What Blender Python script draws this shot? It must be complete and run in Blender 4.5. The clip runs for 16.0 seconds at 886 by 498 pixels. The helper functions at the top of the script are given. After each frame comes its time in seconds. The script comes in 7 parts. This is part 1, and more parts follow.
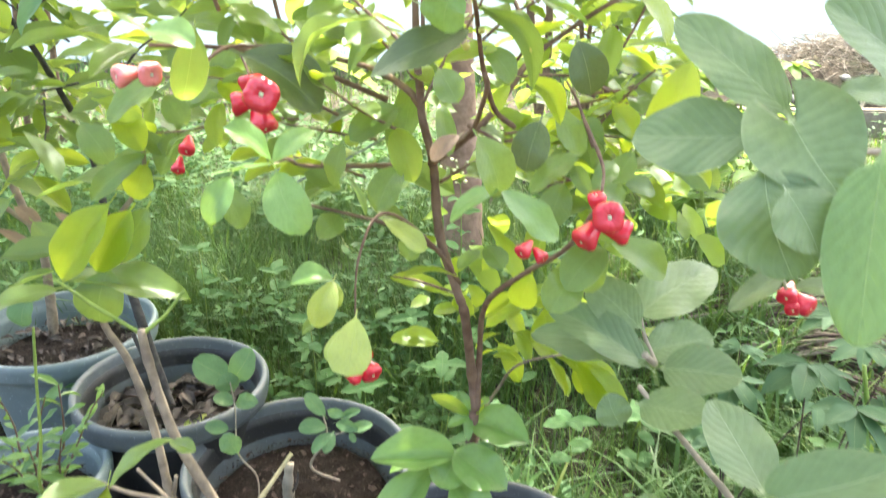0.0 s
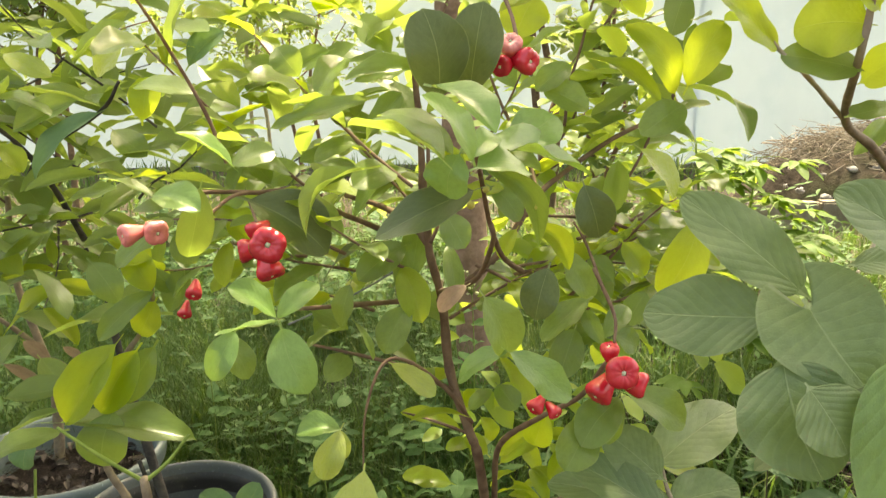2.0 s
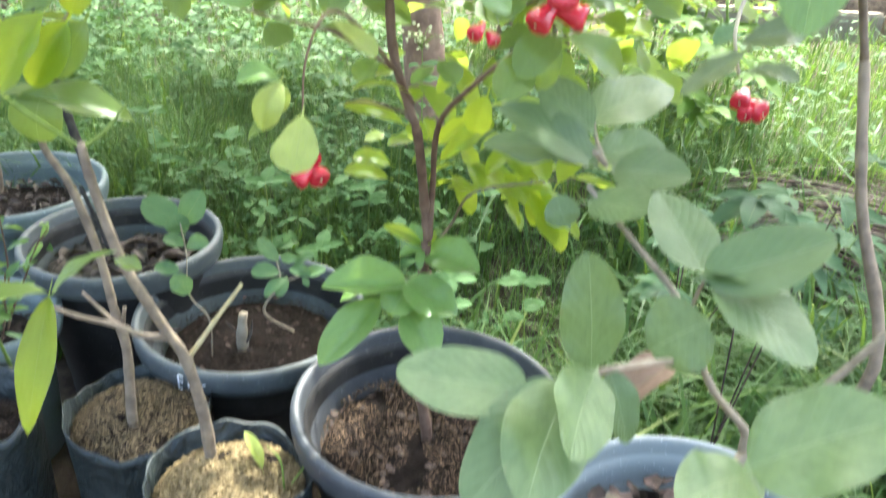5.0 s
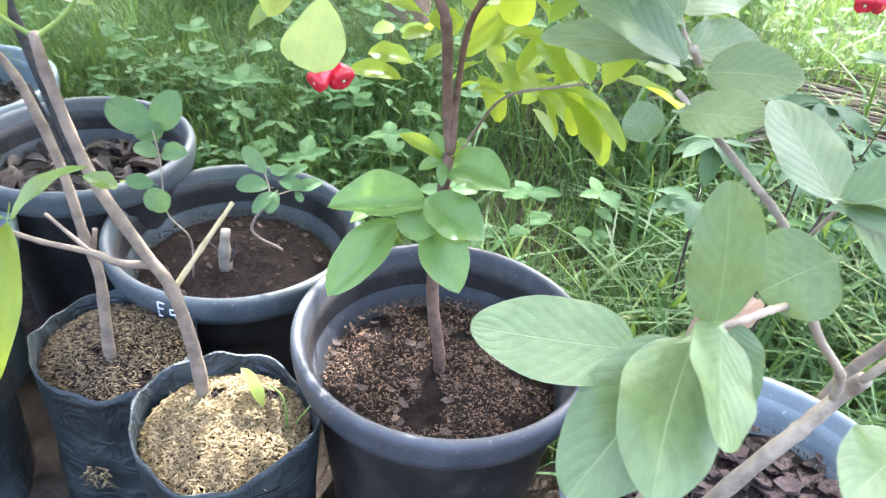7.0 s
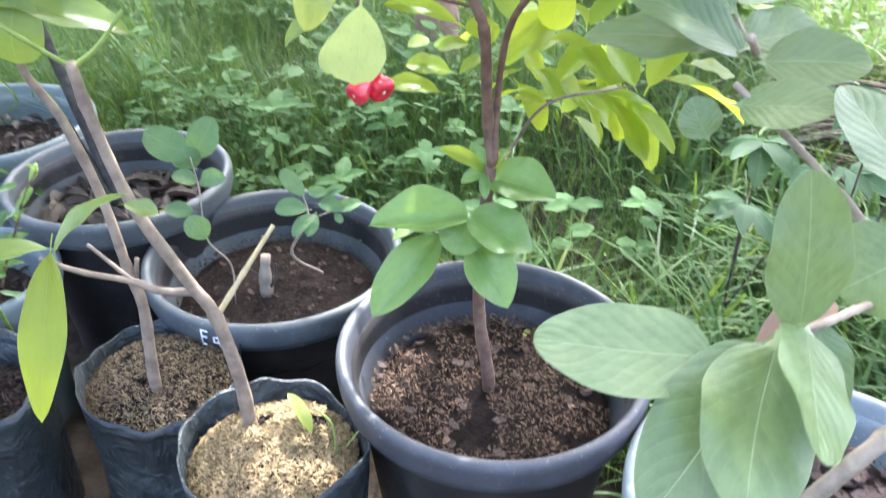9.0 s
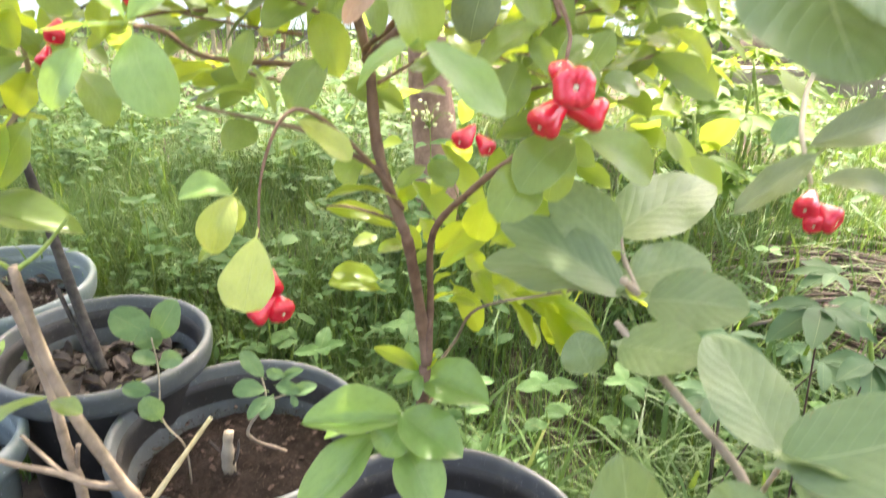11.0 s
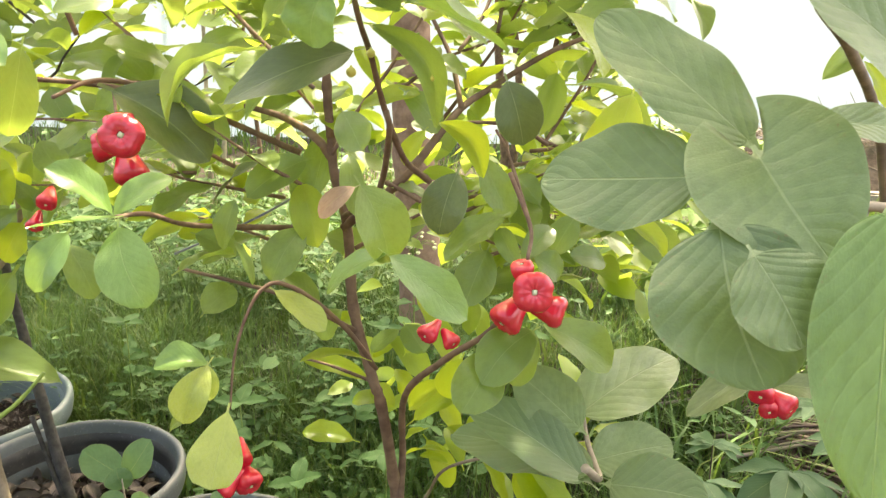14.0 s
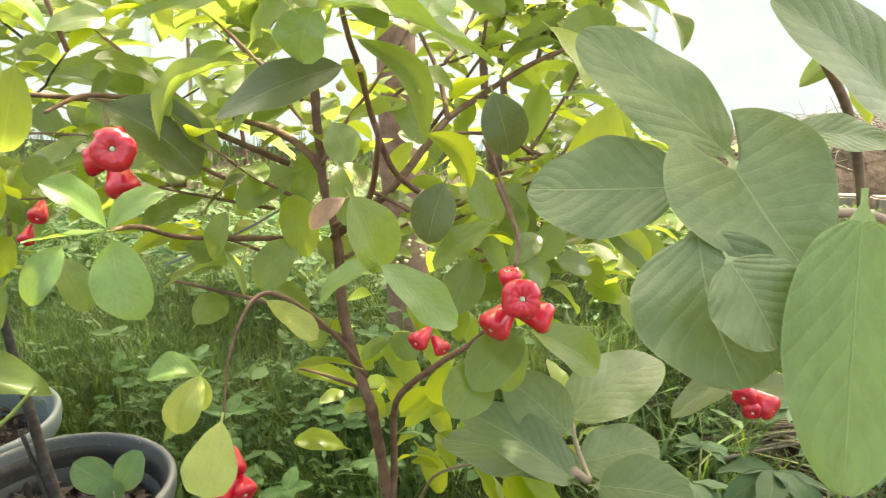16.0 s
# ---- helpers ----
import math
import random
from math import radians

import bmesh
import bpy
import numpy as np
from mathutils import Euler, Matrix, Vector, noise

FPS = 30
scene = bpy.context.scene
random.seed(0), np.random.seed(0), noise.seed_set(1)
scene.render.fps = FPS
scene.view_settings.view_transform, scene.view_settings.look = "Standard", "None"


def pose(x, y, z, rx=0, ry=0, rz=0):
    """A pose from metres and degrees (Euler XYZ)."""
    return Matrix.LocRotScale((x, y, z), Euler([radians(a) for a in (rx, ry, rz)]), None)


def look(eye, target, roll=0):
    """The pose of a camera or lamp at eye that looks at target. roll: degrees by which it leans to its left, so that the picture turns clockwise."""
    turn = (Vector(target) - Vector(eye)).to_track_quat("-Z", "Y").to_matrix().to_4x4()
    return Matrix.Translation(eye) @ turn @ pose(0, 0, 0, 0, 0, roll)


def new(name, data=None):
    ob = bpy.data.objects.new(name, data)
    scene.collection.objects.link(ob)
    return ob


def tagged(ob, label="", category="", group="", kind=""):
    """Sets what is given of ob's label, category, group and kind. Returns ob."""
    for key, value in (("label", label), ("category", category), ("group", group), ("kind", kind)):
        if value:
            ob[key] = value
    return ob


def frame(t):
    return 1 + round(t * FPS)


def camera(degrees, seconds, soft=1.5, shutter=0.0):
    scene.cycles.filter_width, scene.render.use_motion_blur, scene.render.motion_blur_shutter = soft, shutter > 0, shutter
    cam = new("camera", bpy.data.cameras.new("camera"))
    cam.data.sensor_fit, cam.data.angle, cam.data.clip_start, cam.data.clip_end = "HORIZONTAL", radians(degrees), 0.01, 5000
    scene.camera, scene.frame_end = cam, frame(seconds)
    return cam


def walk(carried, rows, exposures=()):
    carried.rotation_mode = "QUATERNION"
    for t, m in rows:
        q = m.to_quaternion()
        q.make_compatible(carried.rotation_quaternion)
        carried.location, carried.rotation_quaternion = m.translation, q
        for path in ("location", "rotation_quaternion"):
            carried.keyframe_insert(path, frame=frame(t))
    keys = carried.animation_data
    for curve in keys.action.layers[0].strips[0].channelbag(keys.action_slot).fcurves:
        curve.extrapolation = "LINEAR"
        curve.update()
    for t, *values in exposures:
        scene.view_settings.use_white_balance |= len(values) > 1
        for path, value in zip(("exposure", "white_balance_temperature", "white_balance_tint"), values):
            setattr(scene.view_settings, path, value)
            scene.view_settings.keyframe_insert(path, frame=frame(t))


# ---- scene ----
cam = camera(61.1, 16.0, soft=1.25, shutter=0.9)
PATH = [
    (0, (0.025, 1.374, 1.146), (0.025, 3.244, 0.437), 0.9),
    (0.5, (0.026, 1.393, 1.166), (0.009, 3.285, 0.516), 0.5),
    (1, (0.027, 1.393, 1.178), (-0.002, 3.303, 0.586), -0.1),
    (1.5, (0.029, 1.402, 1.182), (-0.006, 3.322, 0.624), -0.4),
    (2, (0.03, 1.404, 1.195), (-0.008, 3.345, 0.714), -0.6),
    (2.5, (0.033, 1.4, 1.195), (0.013, 3.345, 0.727), -0.5),
    (3, (0.032, 1.4, 1.188), (0.014, 3.336, 0.683), -0.0),
    (3.5, (0.035, 1.387, 1.144), (0.092, 3.299, 0.559), 1.0),
    (4, (0.034, 1.371, 1.104), (0.123, 3.225, 0.359), 0.6),
    (4.5, (0.04, 1.357, 1.065), (0.138, 3.175, 0.236), 2.0),
    (5, (0.043, 1.342, 1.038), (0.142, 3.119, 0.125), 3.4),
    (5.2, (0.04, 1.333, 1.012), (0.125, 3.099, 0.078), 3.0),
    (7.3, (-0.044, 1.478, 0.976), (0.217, 3.1, -0.164), 5.8),
    (7.5, (-0.054, 1.481, 0.968), (0.246, 3.094, -0.175), 5.5),
    (8, (-0.07, 1.479, 0.968), (0.257, 3.081, -0.185), 6.5),
    (8.2, (-0.075, 1.479, 0.966), (0.223, 3.084, -0.188), 5.5),
    (10.3, (0.057, 1.499, 0.996), (0.029, 3.298, 0.124), 0.1),
    (10.5, (0.063, 1.503, 1.005), (0.051, 3.314, 0.158), 0.3),
    (11, (0.077, 1.505, 1.034), (0.104, 3.352, 0.268), 1.1),
    (11.5, (0.084, 1.508, 1.063), (0.094, 3.375, 0.345), 1.5),
    (12, (0.087, 1.507, 1.082), (0.088, 3.396, 0.423), 2.0),
    (12.5, (0.077, 1.511, 1.097), (0.059, 3.43, 0.537), 3.7),
    (13, (0.08, 1.509, 1.103), (0.117, 3.437, 0.574), 3.6),
    (13.5, (0.084, 1.503, 1.101), (0.124, 3.431, 0.57), 3.1),
    (14, (0.091, 1.505, 1.102), (0.141, 3.437, 0.585), 2.4),
    (14.5, (0.092, 1.499, 1.105), (0.164, 3.436, 0.609), 2.6),
    (15, (0.093, 1.496, 1.104), (0.17, 3.431, 0.604), 2.1),
    (15.5, (0.089, 1.496, 1.106), (0.148, 3.432, 0.608), 1.8),
    (16, (0.089, 1.494, 1.106), (0.173, 3.429, 0.609), 1.9),
]
walk(cam, [(t, look(eye, target, roll)) for t, eye, target, roll in PATH], [(0.0, 3.18, 6400, 4), (0.5, 3.08, 6800, 6), (1.0, 2.76, 7500, 5), (2.0, 2.32, 8700, 2), (3.0, 2.14, 9300, 0), (3.5, 2.3, 9300, 11), (4.0, 2.88, 7600, 7), (4.5, 3.02, 6400, 3), (5.0, 3.04, 6000, 3), (7.5, 3.57, 5600, 16), (8.2, 3.54, 5600, 16), (10.3, 3.2, 6080, 15), (11.2, 3.3, 7300, 14), (12.0, 3.16, 7900, 9), (12.6, 3.0, 8000, 7), (13.6, 2.9, 7900, 7), (14.5, 2.76, 7900, 7), (16.0, 2.72, 7900, 7)])

# ---- world, sun ----
world = bpy.data.worlds.new("sky")
scene.world = world
world.use_nodes = True
wn = world.node_tree.nodes
sky = wn.new("ShaderNodeTexSky")
sky.sky_type = "NISHITA"
sky.sun_disc = False
SUN_ELEVATION, SUN_TURN = 58.0, 20.0      # degrees; turn clockwise from +y
sky.sun_elevation, sky.sun_rotation = radians(SUN_ELEVATION), radians(SUN_TURN)
sky.air_density, sky.dust_density = 1.0, 10.0
wn["Background"].inputs["Strength"].default_value = 0.15
world.node_tree.links.new(sky.outputs[0], wn["Background"].inputs["Color"])
sun = new("sun", bpy.data.lights.new("sun", "SUN"))
sun.data.energy, sun.data.angle, sun.data.color = 2.45, radians(1.2), (1.0, 0.95, 0.86)
ce, se = math.cos(radians(SUN_ELEVATION)), math.sin(radians(SUN_ELEVATION))
sun.matrix_world = look((10 * ce * math.sin(radians(SUN_TURN)), 10 * ce * math.cos(radians(SUN_TURN)), 10 * se), (0, 0, 0))


# ---- materials ----
class Nodes:
    """A small helper that wires one material."""

    def __init__(self, name):
        self.m = bpy.data.materials.new(name)
        self.m.use_nodes = True
        self.t = self.m.node_tree
        self.bsdf = self.t.nodes["Principled BSDF"]

    def n(self, kind, **sets):
        node = self.t.nodes.new("ShaderNode" + kind)
        for key, value in sets.items():
            if key.startswith("i_"):
                node.inputs[int(key[2:])].default_value = value
            else:
                setattr(node, key, value)
        return node

    def l(self, a, b):
        self.t.links.new(a, b)

    def math(self, op, a, b=0.0, clamp=False):
        node = self.n("Math", operation=op, use_clamp=clamp)
        for i, v in enumerate((a, b)):
            if isinstance(v, (int, float)):
                node.inputs[i].default_value = v
            else:
                self.l(v, node.inputs[i])
        return node.outputs[0]

    def mix(self, f, a, b, blend="MIX"):
        node = self.n("Mix", data_type="RGBA", blend_type=blend)
        for i, v in ((0, f), (6, a), (7, b)):
            if isinstance(v, (int, float)):
                node.inputs[i].default_value = v
            elif isinstance(v, tuple):
                node.inputs[i].default_value = (*v, 1)
            else:
                self.l(v, node.inputs[i])
        return node.outputs[2]

    def noise(self, scale, detail=4.0, space="Object", rough=0.6):
        co = self.n("TexCoord").outputs[space]
        node = self.n("TexNoise")
        node.inputs["Scale"].default_value, node.inputs["Detail"].default_value, node.inputs["Roughness"].default_value = scale, detail, rough
        self.l(co, node.inputs["Vector"])
        return node.outputs["Fac"]

    def step(self, v, lo, hi):
        node = self.n("MapRange", interpolation_type="SMOOTHSTEP")
        self.l(v, node.inputs[0])
        node.inputs[1].default_value, node.inputs[2].default_value = lo, hi
        return node.outputs[0]

    def bump(self, h, strength, distance):
        node = self.n("Bump")
        node.inputs["Strength"].default_value, node.inputs["Distance"].default_value = strength, distance
        self.l(h, node.inputs["Height"])
        self.l(node.outputs[0], self.bsdf.inputs["Normal"])
        return node.outputs[0]

    def set(self, colour=None, rough=None, metal=None, spec=None):
        for key, v in (("Base Color", colour), ("Roughness", rough), ("Metallic", metal), ("Specular IOR Level", spec)):
            if v is None:
                continue
            if isinstance(v, tuple):
                self.bsdf.inputs[key].default_value = (*v, 1)
            elif isinstance(v, (int, float)):
                self.bsdf.inputs[key].default_value = v
            else:
                self.l(v, self.bsdf.inputs[key])
        return self


def leaf_material(name, dark, light, glow, through_part, rough=0.38, veins=9.0, vein_depth=0.28, island=False, vein=(0.30, 0.36, 0.14), spots=True, spec=0.5, vein_show=0.10, wax_coat=0.0):
    """A leaf: varied greens, pale midrib and side veins from its own coordinates, light that shines through."""
    k = Nodes(name)
    rnd = k.n("NewGeometry").outputs["Random Per Island"] if island else k.n("ObjectInfo").outputs["Random"]
    base = k.mix(rnd, dark, light)
    blot = k.noise(9.0 if not island else 14.0, 5.0)
    base = k.mix(k.math("MULTIPLY", k.step(blot, 0.35, 0.75), 0.45), base, tuple(c * 0.6 for c in dark))
    uv = k.n("SeparateXYZ")
    k.l(k.n("TexCoord").outputs["UV"], uv.inputs[0])
    side = k.math("ABSOLUTE", k.math("SUBTRACT", uv.outputs[0], 0.5))
    rib = k.math("SUBTRACT", 1.0, k.step(side, 0.004, 0.013))
    lat = k.math("SINE", k.math("MULTIPLY", k.math("SUBTRACT", k.math("MULTIPLY", uv.outputs[1], veins), k.math("ADD", k.math("MULTIPLY", side, veins * 0.75), k.math("MULTIPLY", k.noise(2.6, 2.0), 0.7))), 6.283))
    thin = k.step(lat, 0.80, 1.0)
    mask = k.math("MAXIMUM", rib, k.math("MULTIPLY", thin, vein_show))
    base = k.mix(k.math("MULTIPLY", mask, 0.42), base, vein)
    if spots:
        base = k.mix(k.math("MULTIPLY", k.step(side, 0.475, 0.494), 0.4 if vein_show < 0.12 else 0.15), base, vein)
        fleck = k.step(k.noise(60.0, 2.0), 0.70, 0.76)
        base = k.mix(k.math("MULTIPLY", fleck, 0.55), base, (0.10, 0.07, 0.03))
        worn = k.math("MULTIPLY", k.step(k.noise(26.0, 4.0), 0.60, 0.70), k.step(side, 0.30, 0.47))
        base = k.mix(k.math("MULTIPLY", worn, 0.7), base, (0.17, 0.12, 0.05))
    k.set(base, k.math("ADD", rough, k.math("MULTIPLY", blot, 0.12)), 0.0, spec)
    h = k.math("SUBTRACT", k.math("ADD", k.math("MULTIPLY", lat, -0.12 if vein_show > 0.12 else -0.035), k.math("MULTIPLY", k.noise(45.0, 3.0), 0.35)), k.math("MULTIPLY", mask, 0.6))
    nrm = k.bump(h, vein_depth, 0.0016)
    k.bsdf.inputs["Coat Weight"].default_value, k.bsdf.inputs["Coat Roughness"].default_value = wax_coat, 0.13
    tr = k.n("BsdfTranslucent")
    k.l(k.mix(0.75, base, glow), tr.inputs[0])
    k.l(nrm, tr.inputs["Normal"])
    mixer = k.n("MixShader")
    mixer.inputs[0].default_value = through_part
    k.l(k.bsdf.outputs[0], mixer.inputs[1])
    k.l(tr.outputs[0], mixer.inputs[2])
    k.l(mixer.outputs[0], k.t.nodes["Material Output"].inputs["Surface"])
    return k.m


LEAF = leaf_material("leaf_green", (0.094, 0.162, 0.042), (0.176, 0.258, 0.066), (0.52, 0.66, 0.09), 0.45, rough=0.25, wax_coat=0.2)
# LEAF_Y: young and backlit leaves, sun through the blade put into the yellow
LEAF_Y = leaf_material("leaf_young_backlit", (0.15, 0.25, 0.03), (0.23, 0.34, 0.05), (0.80, 0.88, 0.06), 0.66, rough=0.28, wax_coat=0.2)
LEAF_L = leaf_material("leaf_light", (0.150, 0.272, 0.072), (0.210, 0.342, 0.095), (0.42, 0.60, 0.08), 0.36, rough=0.24, wax_coat=0.2)
LEAF_D = leaf_material("leaf_dark", (0.084, 0.118, 0.036), (0.130, 0.168, 0.054), (0.24, 0.30, 0.05), 0.20, rough=0.33)
LEAF_P = leaf_material("leaf_pale", (0.33, 0.42, 0.08), (0.43, 0.50, 0.13), (0.66, 0.74, 0.18), 0.42, rough=0.22, wax_coat=0.2)
LEAF_B = leaf_material("leaf_blue_green", (0.085, 0.175, 0.075), (0.15, 0.25, 0.11), (0.25, 0.40, 0.10), 0.3, rough=0.45)
GUAVA = leaf_material("leaf_guava", (0.102, 0.160, 0.058), (0.168, 0.234, 0.086), (0.30, 0.42, 0.09), 0.24, rough=0.34, veins=8.0, vein_depth=0.42, vein=(0.33, 0.40, 0.20), spec=0.55, vein_show=0.15)
GUAVA_L = leaf_material("leaf_guava_glossy", (0.105, 0.190, 0.050), (0.15, 0.245, 0.072), (0.34, 0.50, 0.09), 0.34, rough=0.24, veins=8.0, vein_depth=0.6, vein=(0.33, 0.42, 0.18), vein_show=0.15, wax_coat=0.2)
DRY = leaf_material("leaf_dry", (0.25, 0.16, 0.11), (0.33, 0.22, 0.15), (0.40, 0.26, 0.15), 0.3, rough=0.65)
WEED = leaf_material("leaf_weed", (0.034, 0.094, 0.024), (0.085, 0.172, 0.048), (0.16, 0.30, 0.04), 0.26, spec=0.28, rough=0.58, island=True, veins=6.0, spots=False)
WEED_L = leaf_material("leaf_weed_tall", (0.055, 0.125, 0.040), (0.10, 0.195, 0.065), (0.24, 0.40, 0.06), 0.28, spec=0.2, rough=0.55, veins=6.0, spots=False)
FAR_LEAF = leaf_material("leaf_far", (0.088, 0.150, 0.038), (0.18, 0.26, 0.080), (0.50, 0.62, 0.10), 0.42, island=True, spots=False)
# brighter copy of the far leaf, with the backlight in its colour
BACKLIT = leaf_material("leaf_backlit", (0.16, 0.25, 0.03), (0.24, 0.35, 0.06), (0.64, 0.76, 0.09), 0.58, island=True, spots=False)
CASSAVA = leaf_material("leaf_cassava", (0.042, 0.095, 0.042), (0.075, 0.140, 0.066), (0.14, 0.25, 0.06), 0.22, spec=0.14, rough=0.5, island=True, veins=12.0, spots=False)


# the same leaf as it looks in sun: the sunlight is put into its colours
CASSAVA_SUNLIT = leaf_material("leaf_cassava_sunlit", (0.075, 0.155, 0.025), (0.125, 0.22, 0.04), (0.34, 0.46, 0.05), 0.42, spec=0.2, rough=0.5, island=True, veins=12.0, spots=False)


def grass_material():
    k = Nodes("grass_blades")
    rnd = k.n("NewGeometry").outputs["Random Per Island"]
    ramp = k.n("ValToRGB")
    e = ramp.color_ramp.elements
    e[0].color, e[1].color = (0.032, 0.076, 0.019, 1), (0.20, 0.23, 0.075, 1)
    for pos, col in ((0.5, (0.048, 0.104, 0.027, 1)), (0.9, (0.090, 0.160, 0.042, 1))):
        e.new(pos).color = col
    k.l(rnd, ramp.inputs[0])
    k.set(ramp.outputs[0], 0.5, 0.0, 0.25)
    tr = k.n("BsdfTranslucent")
    k.l(k.mix(0.6, ramp.outputs[0], (0.30, 0.46, 0.05)), tr.inputs[0])
    mixer = k.n("MixShader", i_0=0.26)
    k.l(k.bsdf.outputs[0], mixer.inputs[1])
    k.l(tr.outputs[0], mixer.inputs[2])
    k.l(mixer.outputs[0], k.t.nodes["Material Output"].inputs["Surface"])
    return k.m


def bark_material(name, a, b, rough=0.8, scale=60.0, moss=None):
    k = Nodes(name)
    v = k.noise(scale, 6.0)
    big = k.noise(scale / 9, 3.0)
    col = k.mix(k.step(v, 0.3, 0.7), a, b)
    col = k.mix(k.math("MULTIPLY", k.step(big, 0.5, 0.75), 0.6), col, moss or tuple(c * 1.5 for c in b))
    k.set(col, rough, 0.0, 0.3)
    k.bump(v, 0.7, 0.003)
    return k.m


def soil_material(name, a, b, c, scale=40.0):
    k = Nodes(name)
    v = k.noise(scale, 8.0, rough=0.75)
    big = k.noise(scale / 12, 4.0)
    col = k.mix(k.step(v, 0.35, 0.65), a, b)
    col = k.mix(k.math("MULTIPLY", k.step(big, 0.5, 0.7), 0.6), col, c)
    k.set(col, 0.95, 0.0, 0.15)
    k.bump(v, 1.0, 0.012)
    return k.m


def plastic_material(name, a, b, rough=0.42, crease=0.0):
    """Moulded plastic, scuffed and dusty."""
    k = Nodes(name)
    v = k.noise(14.0, 6.0)
    fine = k.noise(180.0, 3.0)
    dust = k.math("MULTIPLY", k.step(v, 0.42, 0.78), 0.55)
    col = k.mix(dust, a, b)
    col = k.mix(k.math("MULTIPLY", k.step(fine, 0.64, 0.72), 0.5), col, tuple(min(1, c * 2.2) for c in b))
    mud = k.math("MULTIPLY", k.step(k.noise(70.0, 5.0, rough=0.8), 0.58, 0.66), k.step(k.noise(6.0, 3.0), 0.45, 0.62))
    col = k.mix(k.math("MULTIPLY", mud, 0.6), col, (0.17, 0.14, 0.105))
    k.set(col, k.math("ADD", rough, k.math("MULTIPLY", v, 0.3)), 0.0, 0.45)
    if crease:
        fold = k.n("TexNoise", noise_dimensions="3D")
        fold.inputs["Scale"].default_value, fold.inputs["Detail"].default_value, fold.inputs["Distortion"].default_value = 22.0, 3.0, 1.6
        k.l(k.n("TexCoord").outputs["Object"], fold.inputs["Vector"])
        k.bump(fold.outputs["Fac"], crease, 0.02)
    else:
        k.bump(fine, 0.15, 0.002)
    return k.m


def chip_material(name, a, b):
    """Loose chips and husks: every one a shade of its own."""
    k = Nodes(name)
    rnd = k.n("NewGeometry").outputs["Random Per Island"]
    k.set(k.mix(k.math("MULTIPLY", k.noise(120.0), 0.35), k.mix(rnd, a, b), tuple(c * 0.4 for c in a)), 0.85, 0.0, 0.2)
    return k.m


GRASS = grass_material()
BARK = bark_material("bark_brown", (0.118, 0.070, 0.047), (0.21, 0.135, 0.090))
BARK_L = bark_material("bark_pale", (0.165, 0.125, 0.090), (0.285, 0.222, 0.155))
STRAW = bark_material("straw_bark", (0.36, 0.29, 0.14), (0.52, 0.44, 0.25))
BARK_T = bark_material("bark_tree", (0.21, 0.130, 0.095), (0.36, 0.235, 0.175), scale=38.0, moss=(0.34, 0.25, 0.18))
BARK_D = bark_material("bark_dark", (0.030, 0.027, 0.026), (0.075, 0.068, 0.062), moss=(0.13, 0.12, 0.11))
BARK_G = bark_material("bark_grey", (0.22, 0.185, 0.14), (0.36, 0.30, 0.22))
BARK_V = bark_material("bark_guava", (0.22, 0.180, 0.125), (0.38, 0.315, 0.225))
BARK_S = bark_material("bark_slim", (0.30, 0.26, 0.17), (0.43, 0.37, 0.25))
STEM_G = bark_material("stem_green", (0.15, 0.22, 0.04), (0.24, 0.32, 0.07), rough=0.5, moss=(0.28, 0.30, 0.09))
# bodies blacker, rims greyer: shade below the rim and sky sheen, besides dust
POT = plastic_material("pot_black_plastic", (0.022, 0.021, 0.020), (0.090, 0.084, 0.076), 0.34)
POT_RIM = plastic_material("pot_dusty_skylit_rim", (0.076, 0.086, 0.088), (0.172, 0.190, 0.193), 0.32)
POT_BLACK = plastic_material("pot_worn_black_plastic", (0.020, 0.0185, 0.017), (0.092, 0.084, 0.074), 0.36)
POT_RIM_D = plastic_material("pot_dark_rim", (0.056, 0.059, 0.064), (0.135, 0.140, 0.148), 0.30)
POT_TEAL = plastic_material("pot_teal_grey_plastic", (0.135, 0.170, 0.172), (0.235, 0.275, 0.275), 0.34)
POT_PALE = plastic_material("pot_faded_plastic", (0.21, 0.24, 0.24), (0.33, 0.365, 0.36), 0.35)
BAG = plastic_material("bag_black_film", (0.021, 0.027, 0.027), (0.086, 0.104, 0.102), 0.26, 0.6)
SOIL = soil_material("potting_soil", (0.008, 0.005, 0.004), (0.023, 0.016, 0.013), (0.031, 0.022, 0.018))
EARTH = soil_material("garden_earth", (0.030, 0.024, 0.018), (0.080, 0.062, 0.044), (0.036, 0.052, 0.018), 22.0)
HUSK = chip_material("rice_husk", (0.13, 0.090, 0.042), (0.44, 0.335, 0.175))
HUSK_D = chip_material("coir_crumbs", (0.013, 0.009, 0.007), (0.066, 0.049, 0.037))
HUSK_B = chip_material("brown_husk", (0.050, 0.037, 0.024), (0.27, 0.205, 0.120))
HUSK_M = chip_material("mixed_husk", (0.030, 0.019, 0.013), (0.215, 0.140, 0.085))
CHIP = bark_material("bark_chip", (0.030, 0.021, 0.018), (0.108, 0.076, 0.060), scale=45.0)
LITTER = leaf_material("dead_leaf", (0.036, 0.029, 0.025), (0.115, 0.092, 0.078), (0.15, 0.10, 0.06), 0.08, rough=0.75, vein=(0.22, 0.17, 0.13))
TWIGS = chip_material("dry_twigs", (0.15, 0.125, 0.098), (0.38, 0.33, 0.265))
STONE = soil_material("stone_grey", (0.16, 0.15, 0.14), (0.34, 0.33, 0.31), (0.42, 0.41, 0.38), 18.0)
CONCRETE = soil_material("old_concrete", (0.20, 0.17, 0.13), (0.32, 0.28, 0.22), (0.16, 0.13, 0.09), 9.0)
CHALK = Nodes("white_marker").set((0.78, 0.80, 0.82), 0.6).m
